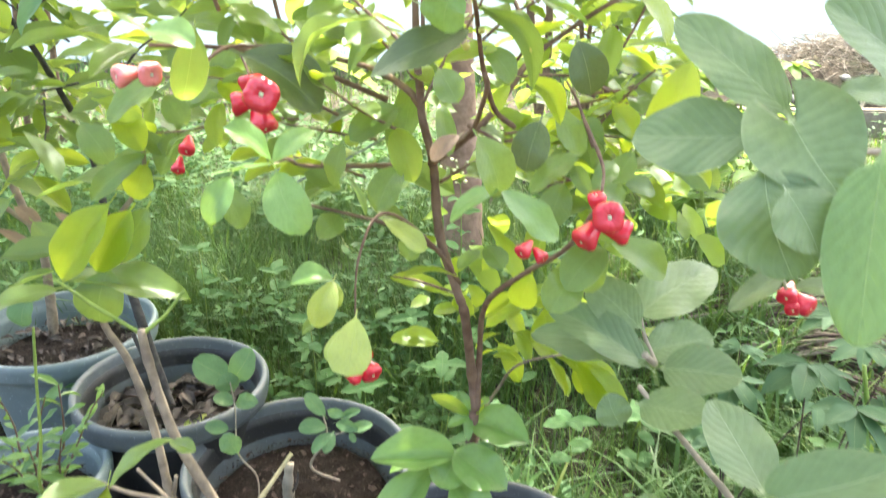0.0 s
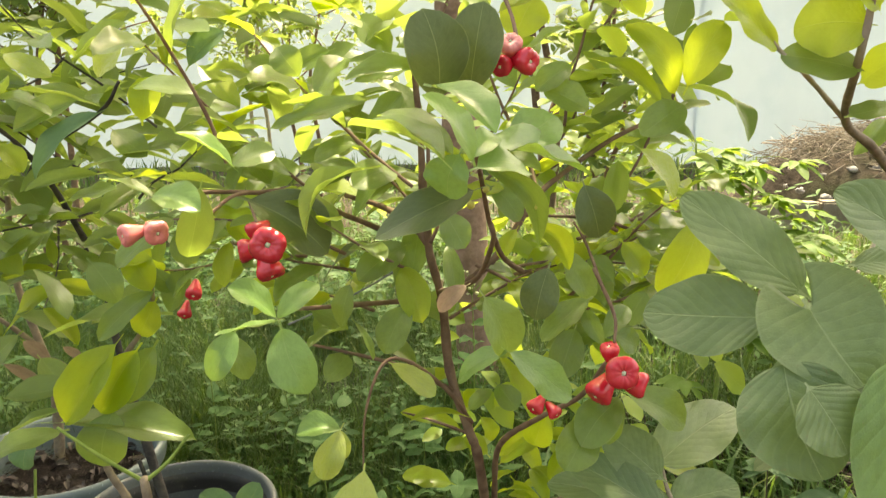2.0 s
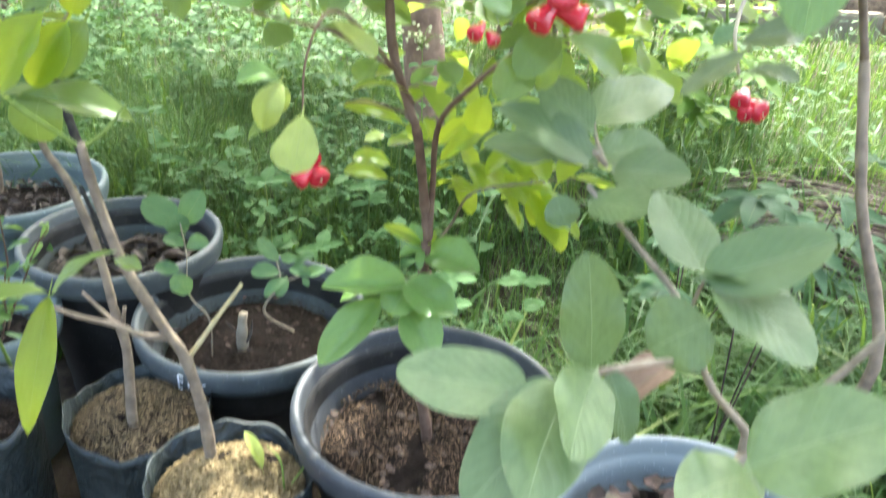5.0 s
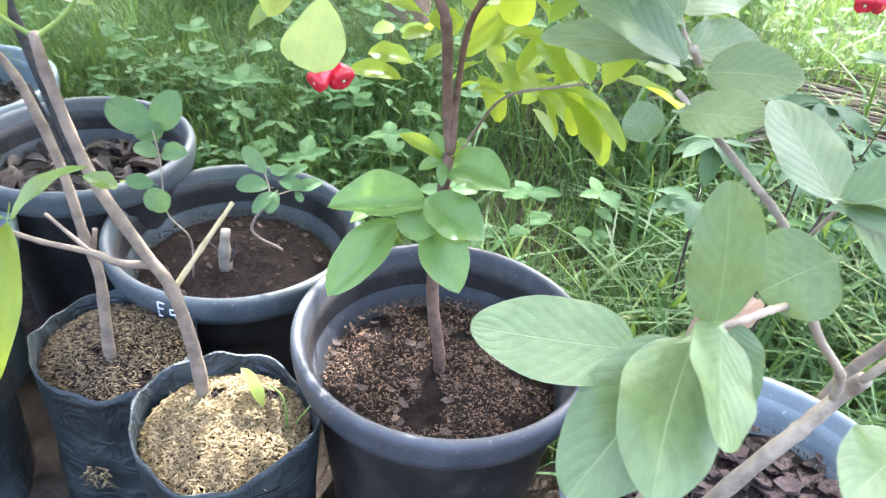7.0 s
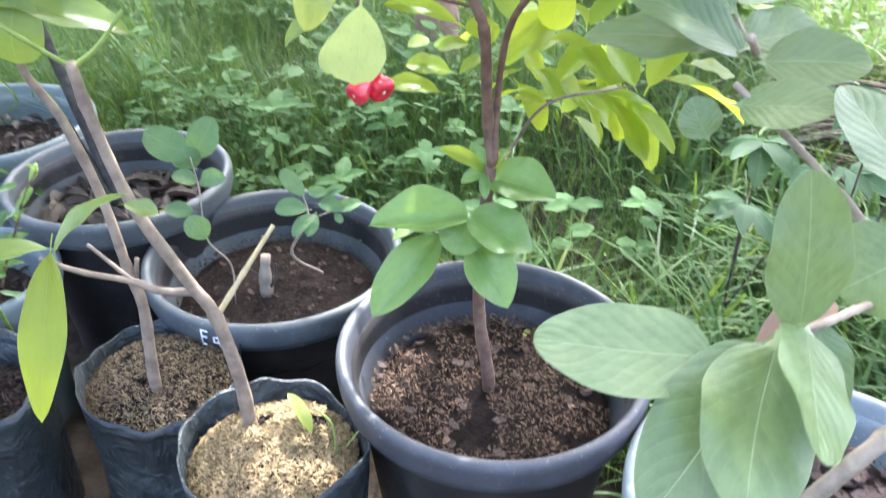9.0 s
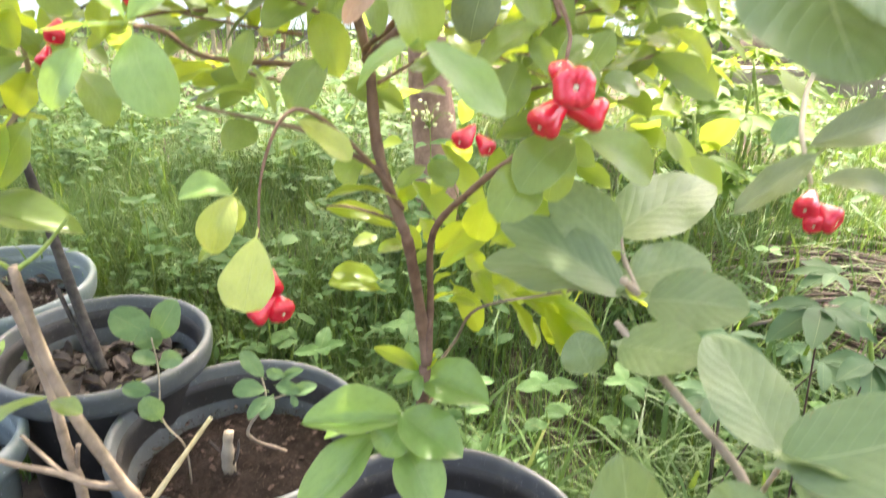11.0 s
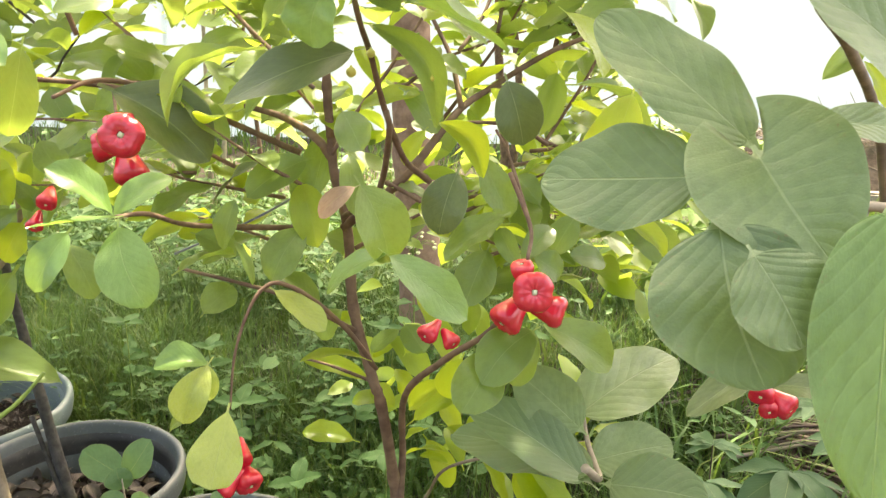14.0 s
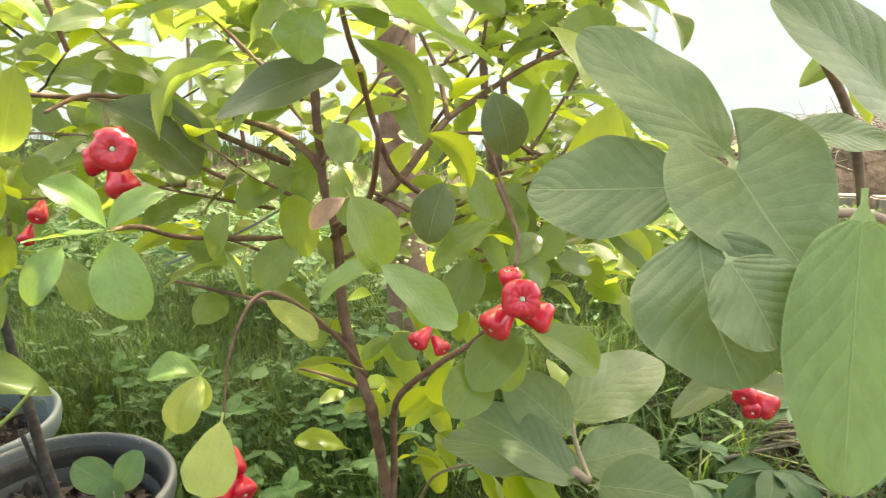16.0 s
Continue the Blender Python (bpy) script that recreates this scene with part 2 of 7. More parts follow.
CORD = bark_material("grey_cord", (0.20, 0.22, 0.25), (0.30, 0.32, 0.35), 0.6, 300.0)


def wall_material():
    """White sheet that lets part of the daylight through, stained in places."""
    k = Nodes("white_sheet")
    v, big, fine = k.noise(3.0, 6.0), k.noise(0.45, 3.0), k.noise(60.0, 4.0)
    col = k.mix(k.step(v, 0.4, 0.7), (0.405, 0.500, 0.550), (0.370, 0.468, 0.525))
    col = k.mix(k.math("MULTIPLY", k.step(big, 0.5, 0.75), 0.5), col, (0.335, 0.41, 0.45))
    k.set(col, 0.7, 0.0, 0.3)
    k.bump(fine, 0.2, 0.003)
    tr = k.n("BsdfTranslucent")
    k.l(col, tr.inputs[0])
    mixer = k.n("MixShader", i_0=0.2)
    k.l(k.bsdf.outputs[0], mixer.inputs[1])
    k.l(tr.outputs[0], mixer.inputs[2])
    k.l(mixer.outputs[0], k.t.nodes["Material Output"].inputs["Surface"])
    return k.m


WALL = wall_material()


def fruit_material(name, a, b, tip):
    k = Nodes(name)
    rnd = k.n("ObjectInfo").outputs["Random"]
    col = k.mix(rnd, a, b)
    v = k.noise(45.0, 3.0)
    col = k.mix(k.math("MULTIPLY", k.step(v, 0.5, 0.8), 0.35), col, tip)
    k.set(col, 0.16, 0.0, 0.6)
    k.bsdf.inputs["Subsurface Weight"].default_value = 0.15
    k.bsdf.inputs["Subsurface Radius"].default_value = (0.012, 0.003, 0.002)
    k.bsdf.inputs["Coat Weight"].default_value = 0.35
    k.bsdf.inputs["Coat Roughness"].default_value = 0.08
    return k.m


FRUIT = fruit_material("fruit_red", (0.50, 0.010, 0.030), (0.62, 0.020, 0.045), (0.70, 0.07, 0.08))
FRUIT_PALE = fruit_material("fruit_pink", (0.72, 0.16, 0.17), (0.78, 0.28, 0.26), (0.85, 0.5, 0.42))
CALYX = Nodes("calyx_pale").set((0.62, 0.60, 0.42), 0.5).m
PETAL = Nodes("petal_pale_yellow").set((0.72, 0.72, 0.42), 0.6).m
BUD = Nodes("bud_yellow").set((0.55, 0.50, 0.12), 0.4).m


# ---- building helpers ----
def mesh_of(name, bm, material, smooth=True):
    me = bpy.data.meshes.new(name)
    bm.to_mesh(me)
    bm.free()
    me.materials.append(material)
    if smooth:
        me.polygons.foreach_set("use_smooth", [True] * len(me.polygons))
    return me


def mesh_from(name, verts, faces, material, smooth=True, uvs=None):
    me = bpy.data.meshes.new(name)
    me.from_pydata(verts, [], faces)
    me.materials.append(material)
    if smooth:
        me.polygons.foreach_set("use_smooth", [True] * len(me.polygons))
    if uvs is not None:
        layer = me.uv_layers.new(name="UVMap")
        index = np.empty(len(me.loops), dtype=np.int32)
        me.loops.foreach_get("vertex_index", index)
        layer.data.foreach_set("uv", np.asarray(uvs, dtype=np.float32)[index].ravel())
    return me


def under(ob, parent):
    """Make ob a part of parent and keep it where it stands."""
    ob.parent = parent
    ob.matrix_parent_inverse = root_matrix(parent).inverted()
    return ob


def root_matrix(ob):
    m = ob.matrix_basis.copy()
    if ob.parent:
        m = root_matrix(ob.parent) @ ob.matrix_parent_inverse @ m
    return m


def part(name, bm, material, parent, label="", smooth=True, at=None):
    ob = new(name, mesh_of(name, bm, material, smooth))
    if at:
        ob.matrix_basis = Matrix.Translation(at)
    under(ob, parent)
    return tagged(ob, label) if label else ob


def thing(name, at, label, category, group="", kind=""):
    ob = new(name)
    ob.matrix_basis = Matrix.Translation(at)
    ob.empty_display_size = 0.05
    return tagged(ob, label, category, group, kind)


def revolve(bm, profile, n=48, centre=(0, 0, 0), wobble=None):
    """Turn a profile of (radius, height) round the z axis."""
    rings = []
    for i, (r, z) in enumerate(profile):
        ring = []
        for j in range(n):
            a = 2 * math.pi * j / n
            q = r * (wobble(a, i) if wobble else 1.0)
            ring.append(bm.verts.new((centre[0] + q * math.cos(a), centre[1] + q * math.sin(a), centre[2] + z)))
        rings.append(ring)
    for lo, hi in zip(rings, rings[1:]):
        for j in range(n):
            bm.faces.new((lo[j], lo[(j + 1) % n], hi[(j + 1) % n], hi[j]))
    return rings


def smooth_line(points, per=6):
    """Catmull-Rom through the points."""
    p = [Vector(q) for q in points]
    p = [p[0] * 2 - p[1]] + p + [p[-1] * 2 - p[-2]]
    line = []
    for i in range(1, len(p) - 2):
        a, b, c, d = p[i - 1:i + 3]
        for s in range(per):
            t = s / per
            line.append(0.5 * ((2 * b) + (c - a) * t + (2 * a - 5 * b + 4 * c - d) * t * t + (3 * b - a - 3 * c + d) * t ** 3))
    return line + [p[-2]]


def tube(bm, points, r0, r1, sides=8, per=6, knots=0.0, rng=None):
    line = smooth_line(points, per) if per > 1 else [Vector(q) for q in points]
    total = len(line) - 1
    side = Vector((1, 0, 0))
    rings = []
    for i, q in enumerate(line):
        way = (line[min(i + 1, total)] - line[max(i - 1, 0)]).normalized()
        side = (side - way * side.dot(way))
        if side.length < 1e-4:
            side = way.orthogonal()
        side.normalize()
        up = way.cross(side)
        r = r0 + (r1 - r0) * i / total
        if rng and knots:
            r *= 1 + knots * (rng.random() - 0.3) * (1.8 if rng.random() < 0.18 else 0.6)
        rings.append([bm.verts.new(q + r * (math.cos(2 * math.pi * j / sides) * side + math.sin(2 * math.pi * j / sides) * up)) for j in range(sides)])
    for lo, hi in zip(rings, rings[1:]):
        for j in range(sides):
            bm.faces.new((lo[j], lo[(j + 1) % sides], hi[(j + 1) % sides], hi[j]))
    bm.faces.new(rings[0][::-1])
    bm.faces.new(rings[-1])


STEM_MATERIAL = {}


def stem(plant, name, points, r0, r1, material=None):
    bm = bmesh.new()
    rng = random.Random(len(plant.children) * 7 + 3)
    tube(bm, points, r0, r1, 10 if r0 > 0.005 else 7, 6, 0.22, rng)
    return part(name, bm, material or STEM_MATERIAL.get(plant.name, BARK), plant)


# ---- leaves ----
def leaf_arrays(kind, seed, nv=10, nu=6, stalk=False, bend=0.0):
    """One leaf of length 1 and width 1 along +y. kind: 0 ovate, 1 long, 2 long and curled, 3 broad and rounded, 4 weed, 5 lance, 6 pear-shaped, 7 heart-shaped, 8 pointed and folded."""
    rng = random.Random(seed * 31 + kind)
    droop = {0: 0.16, 1: 0.22, 2: 0.36, 3: 0.07, 4: 0.14, 5: 0.2, 6: 0.12, 7: 0.08, 8: 0.16}[kind] * rng.uniform(0.2, 1.7)
    fold = {0: 0.34, 1: 0.42, 2: 0.60, 3: 0.16, 4: 0.2, 5: 0.2, 6: 0.3, 7: 0.5, 8: 0.75}[kind] * rng.uniform(0.25, 1.4)
    lean, wave = rng.uniform(-0.08, 0.08) + bend, rng.uniform(0.012, 0.045)
    twist = rng.uniform(-0.5, 0.5) if kind in (0, 1, 2) else rng.uniform(-0.12, 0.12)
    uneven = rng.uniform(-0.25, 0.25) if kind != 3 else rng.uniform(-0.08, 0.08)
    phase = rng.uniform(0, 6)
    rise, fall = {0: (0.68, 0.54), 1: (0.76, 0.70), 2: (0.70, 0.68), 3: (0.5, 0.5), 4: (0.60, 0.80), 5: (0.75, 0.85), 6: (0.85, 0.42), 7: (0.5, 0.5), 8: (0.66, 0.74)}[kind]
    peak = (rise / (rise + fall)) ** rise * (fall / (rise + fall)) ** fall
    verts, faces, uvs = [], [], []
    levels = ([-0.13, -0.065] if stalk else []) + [i / nv for i in range(nv + 1)]
    for v in levels:
        if v < 0:
            w = 0.045
        elif kind in (3, 7):
            w = max(0.0, math.sin(math.pi * min(1, v ** 0.85 * 0.985 + 0.012))) ** 0.52
        else:
            w = v ** rise * (1 - v) ** fall / peak * (1 - 0.18 * max(0.0, v - 0.72) * 3.6 * (1 - v) * 4)
        w = max(w, 0.04 if v < 0.01 else 0.012)
        q = max(0.0, v)
        for j in range(nu + 1):
            u = j / nu * 2 - 1
            x = u * w * 0.5 + lean * (math.sin(math.pi * q) if v > 0 else math.pi * v)
            z = droop * (2.1 * v * (1.02 - v) if v > 0 else 2.1 * v) + fold * (abs(u) ** 1.3 - 0.35 * abs(u) ** 3) * w * 0.5 * (1 + uneven * (1 if u > 0 else -1))
            z += wave * math.sin(q * 13 + phase + u * 1.5) * abs(u) ** 1.5 * w + wave * 0.7 * math.sin(q * 5 + 2 * phase) * u
            z += twist * (q - 0.4) * u * w * 0.5
            if kind in (3, 7) and v > 0:
                lat = math.sin(6.283 * (8.0 * v - abs(u) ** 1.3 * 0.5 * 6.0 + 0.10 * math.sin(3 * v + phase)))
                z -= 0.0024 * (0.7 + 0.5 * math.sin(4 * v + 2 * u + phase)) * max(0.0, lat) ** 2 * w * min(1.0, abs(u) * 3 + 0.3)
            verts.append((x, v - (0.5 * abs(u) ** 1.5 * (1 - v) if kind == 7 and v > 0 else 0.0), z))
            uvs.append((0.5 + u * 0.5 if v > 0 else 0.5, q))
    for i in range(len(levels) - 1):
        for j in range(nu):
            a = i * (nu + 1) + j
            faces.append((a, a + 1, a + nu + 2, a + nu + 1))
    return verts, faces, uvs


LEAF_MESH = {}


def leaf_mesh(kind, variant, material, bend=0.0):
    key = (kind, variant, material.name, bend)
    if key not in LEAF_MESH:
        v, f, uv = leaf_arrays(kind, variant, 64 if kind in (3, 7) else 16, 12 if kind in (3, 7) else 6, True, bend)
        LEAF_MESH[key] = mesh_from("leaf", v, f, material, True, uv)
    return LEAF_MESH[key]


def leaf_matrix(base, tip, width, facing):
    b, way = Vector(base), Vector(tip) - Vector(base)
    y = way.normalized()
    z = Vector(facing) - y * Vector(facing).dot(y)
    z = z.normalized() if z.length > 1e-3 else y.orthogonal().normalized()
    x = y.cross(z)
    s = way.length
    m = Matrix((x * width, y * s, z * (0.5 * s + 0.5 * width))).transposed().to_4x4()
    m.translation = b
    return m


def leaf(plant, base, tip, width, facing, kind=0, material=None, bow=0.0):
    """A leaf from its base to its tip, with its upper side turned to facing; bow: how far it swings sideways, in lengths."""
    n = len(plant.children)
    long = (Vector(tip) - Vector(base)).length
    ob = new("leaf", leaf_mesh(kind, n % 9, material or LEAF, round(bow * long / width, 3)))
    roll = 0.2 * math.sin(n * 12.9898 + base[0] * 78.2) if kind in (0, 1, 2) else 0.0
    ob.matrix_basis = leaf_matrix(base, tip, width, facing) @ Matrix.Rotation(roll, 4, "Y")
    return under(ob, plant)


def spray(plant, start, way, length, count, size, seed, kind=0, material=None, ratio=0.45, young=0.25, rise=0.0):
    """A twig with leaves on alternate sides."""
    rng = random.Random(seed)
    p, d = Vector(start), Vector(way).normalized()
    pts = [p.copy()]
    for _ in range(5):
        d = (d + Vector((rng.uniform(-.2, .2), rng.uniform(-.2, .2), rng.uniform(-.15, .15) + rise))).normalized()
        p = p + d * length / 5
        pts.append(p.copy())
    stem(plant, "branch", pts, 0.0022, 0.0010)
    line = smooth_line(pts, 8)
    for i in range(count):
        f = 0.12 + 0.88 * i / max(1, count - 1)
        at = line[int(f * (len(line) - 1))]
        out = d.cross(Vector((0, 0, 1))).normalized() * (1 if i % 2 else -1)
        way_l = (out * rng.uniform(0.5, 1.1) + d * rng.uniform(0.2, 0.8) + Vector((rng.uniform(-.4, .4), rng.uniform(-.4, .4), rng.uniform(-0.75, 0.35)))).normalized()
        s = size * rng.uniform(0.7, 1.2)
        up = Vector((rng.uniform(-.5, .5), rng.uniform(-.9, .2), 1.0))
        leaf(plant, at, at + way_l * s, s * ratio * rng.uniform(0.85, 1.15), up, kind, (LEAF_Y if rng.random() < young else LEAF) if material is None else material)


FRUIT_MESH = {}


def fruit_mesh(material, variant):
    """A bell-shaped fruit of diameter 1, its mouth towards +z, with uneven swollen lobes round a hollow."""
    key = material.name, variant
    if key not in FRUIT_MESH:
        rng = random.Random(variant * 5 + 1)
        stretch = (1.0, 1.14, 1.06, 0.94)[variant]
        prof = [(0.02, -0.78), (0.13, -0.75), (0.20, -0.62), (0.27, -0.42), (0.345, -0.20), (0.42, -0.02), (0.475, 0.13), (0.487, 0.25), (0.45, 0.35), (0.36, 0.415), (0.25, 0.425), (0.15, 0.405), (0.08, 0.37)]
        swell = [rng.uniform(0.7, 1.3) for _ in range(4)]
        phase = [rng.uniform(-0.18, 0.18) for _ in range(4)]
        def lobes(a, i):
            amount = (0, 0, .01, .02, .03, .04, .06, .08, .10, .125, .15, .13, .08)[i]
            k = int((a + math.pi / 4) / (math.pi / 2)) % 4
            return 1 + amount * (abs(math.cos(2 * a + phase[k] * math.sin(2 * a))) ** 0.75 * swell[k] - 0.75) * 1.7
        bm = bmesh.new()
        revolve(bm, [(r, z * (stretch if z < 0 else 1)) for r, z in prof], 40, wobble=lobes)
        for v in bm.verts:
            n = noise.noise(v.co * 2.2 + Vector((variant * 9, 0, 0))) * 0.05 + noise.noise(v.co * 6 + Vector((0, variant * 9, 0))) * 0.022 + (0.018 * math.sin(math.atan2(v.co.y, v.co.x) * 11 + variant) if v.co.z > 0.3 else 0.0)
            v.co *= 1 + n
            v.co.x += 0.10 * (v.co.z ** 2) * (1 if variant % 2 else -1) * (v.co.z < 0)
        body = mesh_of("fruit", bm, material)
        bm = bmesh.new()
        revolve(bm, [(0.0, 0.392), (0.02, 0.39), (0.042, 0.386), (0.06, 0.34)], 16, wobble=lambda a, i: 1 + 0.25 * abs(math.cos(2 * a)))
        FRUIT_MESH[key] = body, mesh_of("calyx", bm, CALYX)
    return FRUIT_MESH[key]


def fruit(plant, at, size, facing, material):
    body, mouth = fruit_mesh(material, len(plant.children) % 4)
    ob = new("fruit", body)
    turn = Vector(facing).to_track_quat("Z", "Y").to_matrix().to_4x4()
    spin = Matrix.Rotation(0.9 * len(plant.children), 4, "Z")
    ob.matrix_basis = Matrix.Translation(at) @ turn @ spin @ Matrix.Scale(size * 1.04, 4)
    under(ob, plant)
    tagged(ob, "glossy red bell-shaped fruit" if material is FRUIT else "pale pink unripe fruit")
    c = new("calyx", mouth)
    c.matrix_basis = ob.matrix_basis.copy()
    under(c, ob)
    return ob


def bud(plant, at, r):
    bm = bmesh.new()
    revolve(bm, [(0.02 * r, -r), (.5 * r, -.85 * r), (.9 * r, -.4 * r), (r, .1 * r), (.75 * r, .65 * r), (.3 * r, .9 * r), (.12 * r, 1.25 * r), (0.02 * r, 1.3 * r)], 12, at)
    part("bud", bm, BUD, plant, "small round yellow bud")


def scatter_mesh(name, items, kind, material, nv=3, nu=2):
    """Many small leaves in one mesh. items: matrices."""
    shapes = []
    for s in range(4):
        v, f, uv = leaf_arrays(kind, s, nv, nu)
        shapes.append((np.array(v), np.array(f), np.array(uv)))
    verts, faces, uvs, at = [], [], [], 0
    for i, m in enumerate(items):
        v, f, uv = shapes[i % 4]
        a = np.array(m)
        verts.append(v @ a[:3, :3].T + a[:3, 3])
        faces.append(f + at)
        uvs.append(uv)
        at += len(v)
    return mesh_from(name, np.concatenate(verts).tolist(), np.concatenate(faces).tolist(), material, True, np.concatenate(uvs))


# ---- ground and wall ----
def ground_height(x, y):
    s = min(1.0, max(0.0, (y - 2.65) / 0.75))
    z = 0.20 * s * s * (3 - 2 * s)
    s = min(1.0, max(0.0, (y - 3.4) / 3.0))
    z += 0.08 * s
    if y < 30 and abs(x) < 20:
        z += 0.025 * noise.noise((x * 2.1, y * 2.1, 0)) + 0.010 * noise.noise((x * 9, y * 9, 3))
    return z


def build_ground():
    xs = [-300, -60, -20, -8, -5] + [-3.5 + 0.1 * i for i in range(76)] + [5, 8, 20, 60, 300]
    ys = [-300, -60, -20, -6, -2, 0] + [0.5 + 0.1 * i for i in range(80)] + [10, 14, 25, 60, 300]
    verts = [(x, y, ground_height(x, y)) for y in ys for x in xs]
    n = len(xs)
    faces = [(j * n + i, j * n + i + 1, (j + 1) * n + i + 1, (j + 1) * n + i) for j in range(len(ys) - 1) for i in range(n - 1)]
    tagged(new("ground", mesh_from("ground", verts, faces, EARTH)), "dark bare garden earth under grass and weeds", "ground", kind="structure")


build_ground()


def build_wall():
    ob = thing("wall_north", (0, 8.3, 0.25), "tall white translucent sheet fence lit through from behind", "fence", kind="structure")
    for i in range(14):
        x0 = -15.4 + 2.2 * i
        bm = bmesh.new()
        cols = [[bm.verts.new((x0 + 2.196 * j / 36, 8.3 + 0.004 * math.sin(j * 2.1) + 0.01 * math.sin(x0 + j * 0.3), z)) for z in (0.15, 0.9, 1.6, 2.3, 2.75)] for j in range(37)]
        for a, b in zip(cols, cols[1:]):
            for k in range(4):
                bm.faces.new((a[k], b[k], b[k + 1], a[k + 1]))
        part("sheet", bm, WALL, ob)
        bm = bmesh.new()
        tube(bm, [(x0, 8.36, 0.1), (x0, 8.36, 2.8)], 0.012, 0.012, 10, 1)
        part("post", bm, CONCRETE, ob)


build_wall()


# ---- pots and bags ----
def pot(at, r, height, soil, material, label, chips=None, rolled=0.017):
    """A tapered plastic pot with a rolled rim, its own soil inside."""
    ob = thing("plant_pot", at, label, "plant pot", "pots in the row")
    rims = {POT.name: POT_RIM, POT_BLACK.name: POT_RIM_D}
    bm = bmesh.new()
    base = r * 0.70
    outer = [(base * 0.3, 0.0), (base, 0.0), (base + 0.004, 0.006)]
    for i in range(1, 9):
        f = i / 8
        outer.append((base + (r - 0.026 - base) * f ** 0.9, 0.006 + (height - 0.046) * f))
    revolve(bm, outer + [(r - 0.026, height - 0.03), (r - 0.020, height - 0.022)], 64)
    part("pot_body", bm, material, ob, at=at)
    inner = [(r - 0.0145, height - 0.004), (r - 0.0175, height - 0.014), (r - 0.023, height - 0.040), (r - 0.031, height - 0.072), (r - 0.044, soil - 0.03)]
    bm = bmesh.new()
    revolve(bm, inner, 64)
    part("inner_wall", bm, rims.get(material.name, material), ob, "dusty grey inside of the pot", at=at)
    # a deep collar: flat lip, rounded shoulder, upright face tucked in below
    collar = [(r - 0.0165, height - 0.011), (r - 0.0150, height - 0.004), (r - 0.0120, height - 0.001), (r - 0.0085, height), (r - 0.005, height - 0.001), (r - 0.002, height - 0.004), (r - 0.0003, height - 0.009), (r, height - 0.016), (r - 0.002, height - rolled * 2.0), (r - 0.005, height - rolled * 2.7), (r - 0.009, height - rolled * 2.8), (r - 0.020, height - rolled * 2.75), (r - 0.0165, height - 0.011)]
    bm = bmesh.new()
    revolve(bm, collar, 72)
    part("rim", bm, rims.get(material.name, material), ob, "thick dusty rolled rim", at=at)
    bm = bmesh.new()
    rs = r - 0.036
    rng = random.Random(int(at[0] * 1000) + 5)
    n, k = 40, 12
    grid = []
    for i in range(k + 1):
        q = rs * i / k
        grid.append([bm.verts.new((q * math.cos(2 * math.pi * j / n), q * math.sin(2 * math.pi * j / n), soil + 0.014 * (1 - (i / k) ** 2) + 0.010 * noise.noise((at[0] * 9 + q * 30 * math.cos(2 * math.pi * j / n), q * 30 * math.sin(2 * math.pi * j / n), 1)) + (-0.03 if i == k else 0))) for j in range(n)])
    for a, b in zip(grid, grid[1:]):
        for j in range(n):
            bm.faces.new((a[j], a[(j + 1) % n], b[(j + 1) % n], b[j]))
    bmesh.ops.remove_doubles(bm, verts=bm.verts, dist=1e-5)
    part("soil", bm, SOIL, ob, "dark crumbly potting soil", at=at)
    if chips:
        count, size, mat, name = chips
        top = Vector(at) + Vector((0, 0, soil + 0.012))
        if name in ("bark_chip", "dead_leaf"):
            pieces(name, ob, top, rs * 0.94, count, size, mat, rng)
            crumbs("coir", ob, top, rs * 0.96, 1900, 0.0065, HUSK_D, 0.008, rng)
        else:
            patchy = lambda q, a: noise.noise((q * math.cos(a) * 16 + at[0] * 9, q * math.sin(a) * 16, 4)) > -0.30
            crumbs(name, ob, top, rs * 0.96, count, size, mat, 0.008, rng, patchy)
    return ob


PIECE_MESH = {}


def piece_mesh(name, variant, material):
    """A chip of bark, split and uneven, or a curled dead leaf, about 1 long."""
    key = (name, variant, material.name)
    if key not in PIECE_MESH:
        if name == "dead_leaf":
            v, f, uv = leaf_arrays(2, variant + 11, 6, 4)
            PIECE_MESH[key] = mesh_from(name, [(x * 0.45, y - 0.5, z) for x, y, z in v], f, material, True, uv)
        else:
            rng = random.Random(variant + 50)
            bm = bmesh.new()
            n, flat, thick = rng.randint(5, 7), rng.uniform(0.35, 0.65), rng.uniform(0.05, 0.12)
            rims = []
            for z in (-0.5, 0.5):
                rims.append([bm.verts.new((0.5 * rng.uniform(0.7, 1.1) * math.cos(6.283 * j / n), 0.5 * flat * rng.uniform(0.65, 1.15) * math.sin(6.283 * j / n), thick * (z + rng.uniform(-.25, .25)) + 0.12 * math.cos(6.283 * j / n) ** 2)) for j in range(n)])
            low, top = (bm.verts.new((0, 0, z * thick)) for z in (-0.5, 0.5))
            for j in range(n):
                i = (j + 1) % n
                bm.faces.new((rims[0][j], rims[0][i], rims[1][i], rims[1][j]))
                bm.faces.new((rims[1][j], rims[1][i], top))
                bm.faces.new((rims[0][i], rims[0][j], low))
            PIECE_MESH[key] = mesh_of(name, bm, material, False)
    return PIECE_MESH[key]


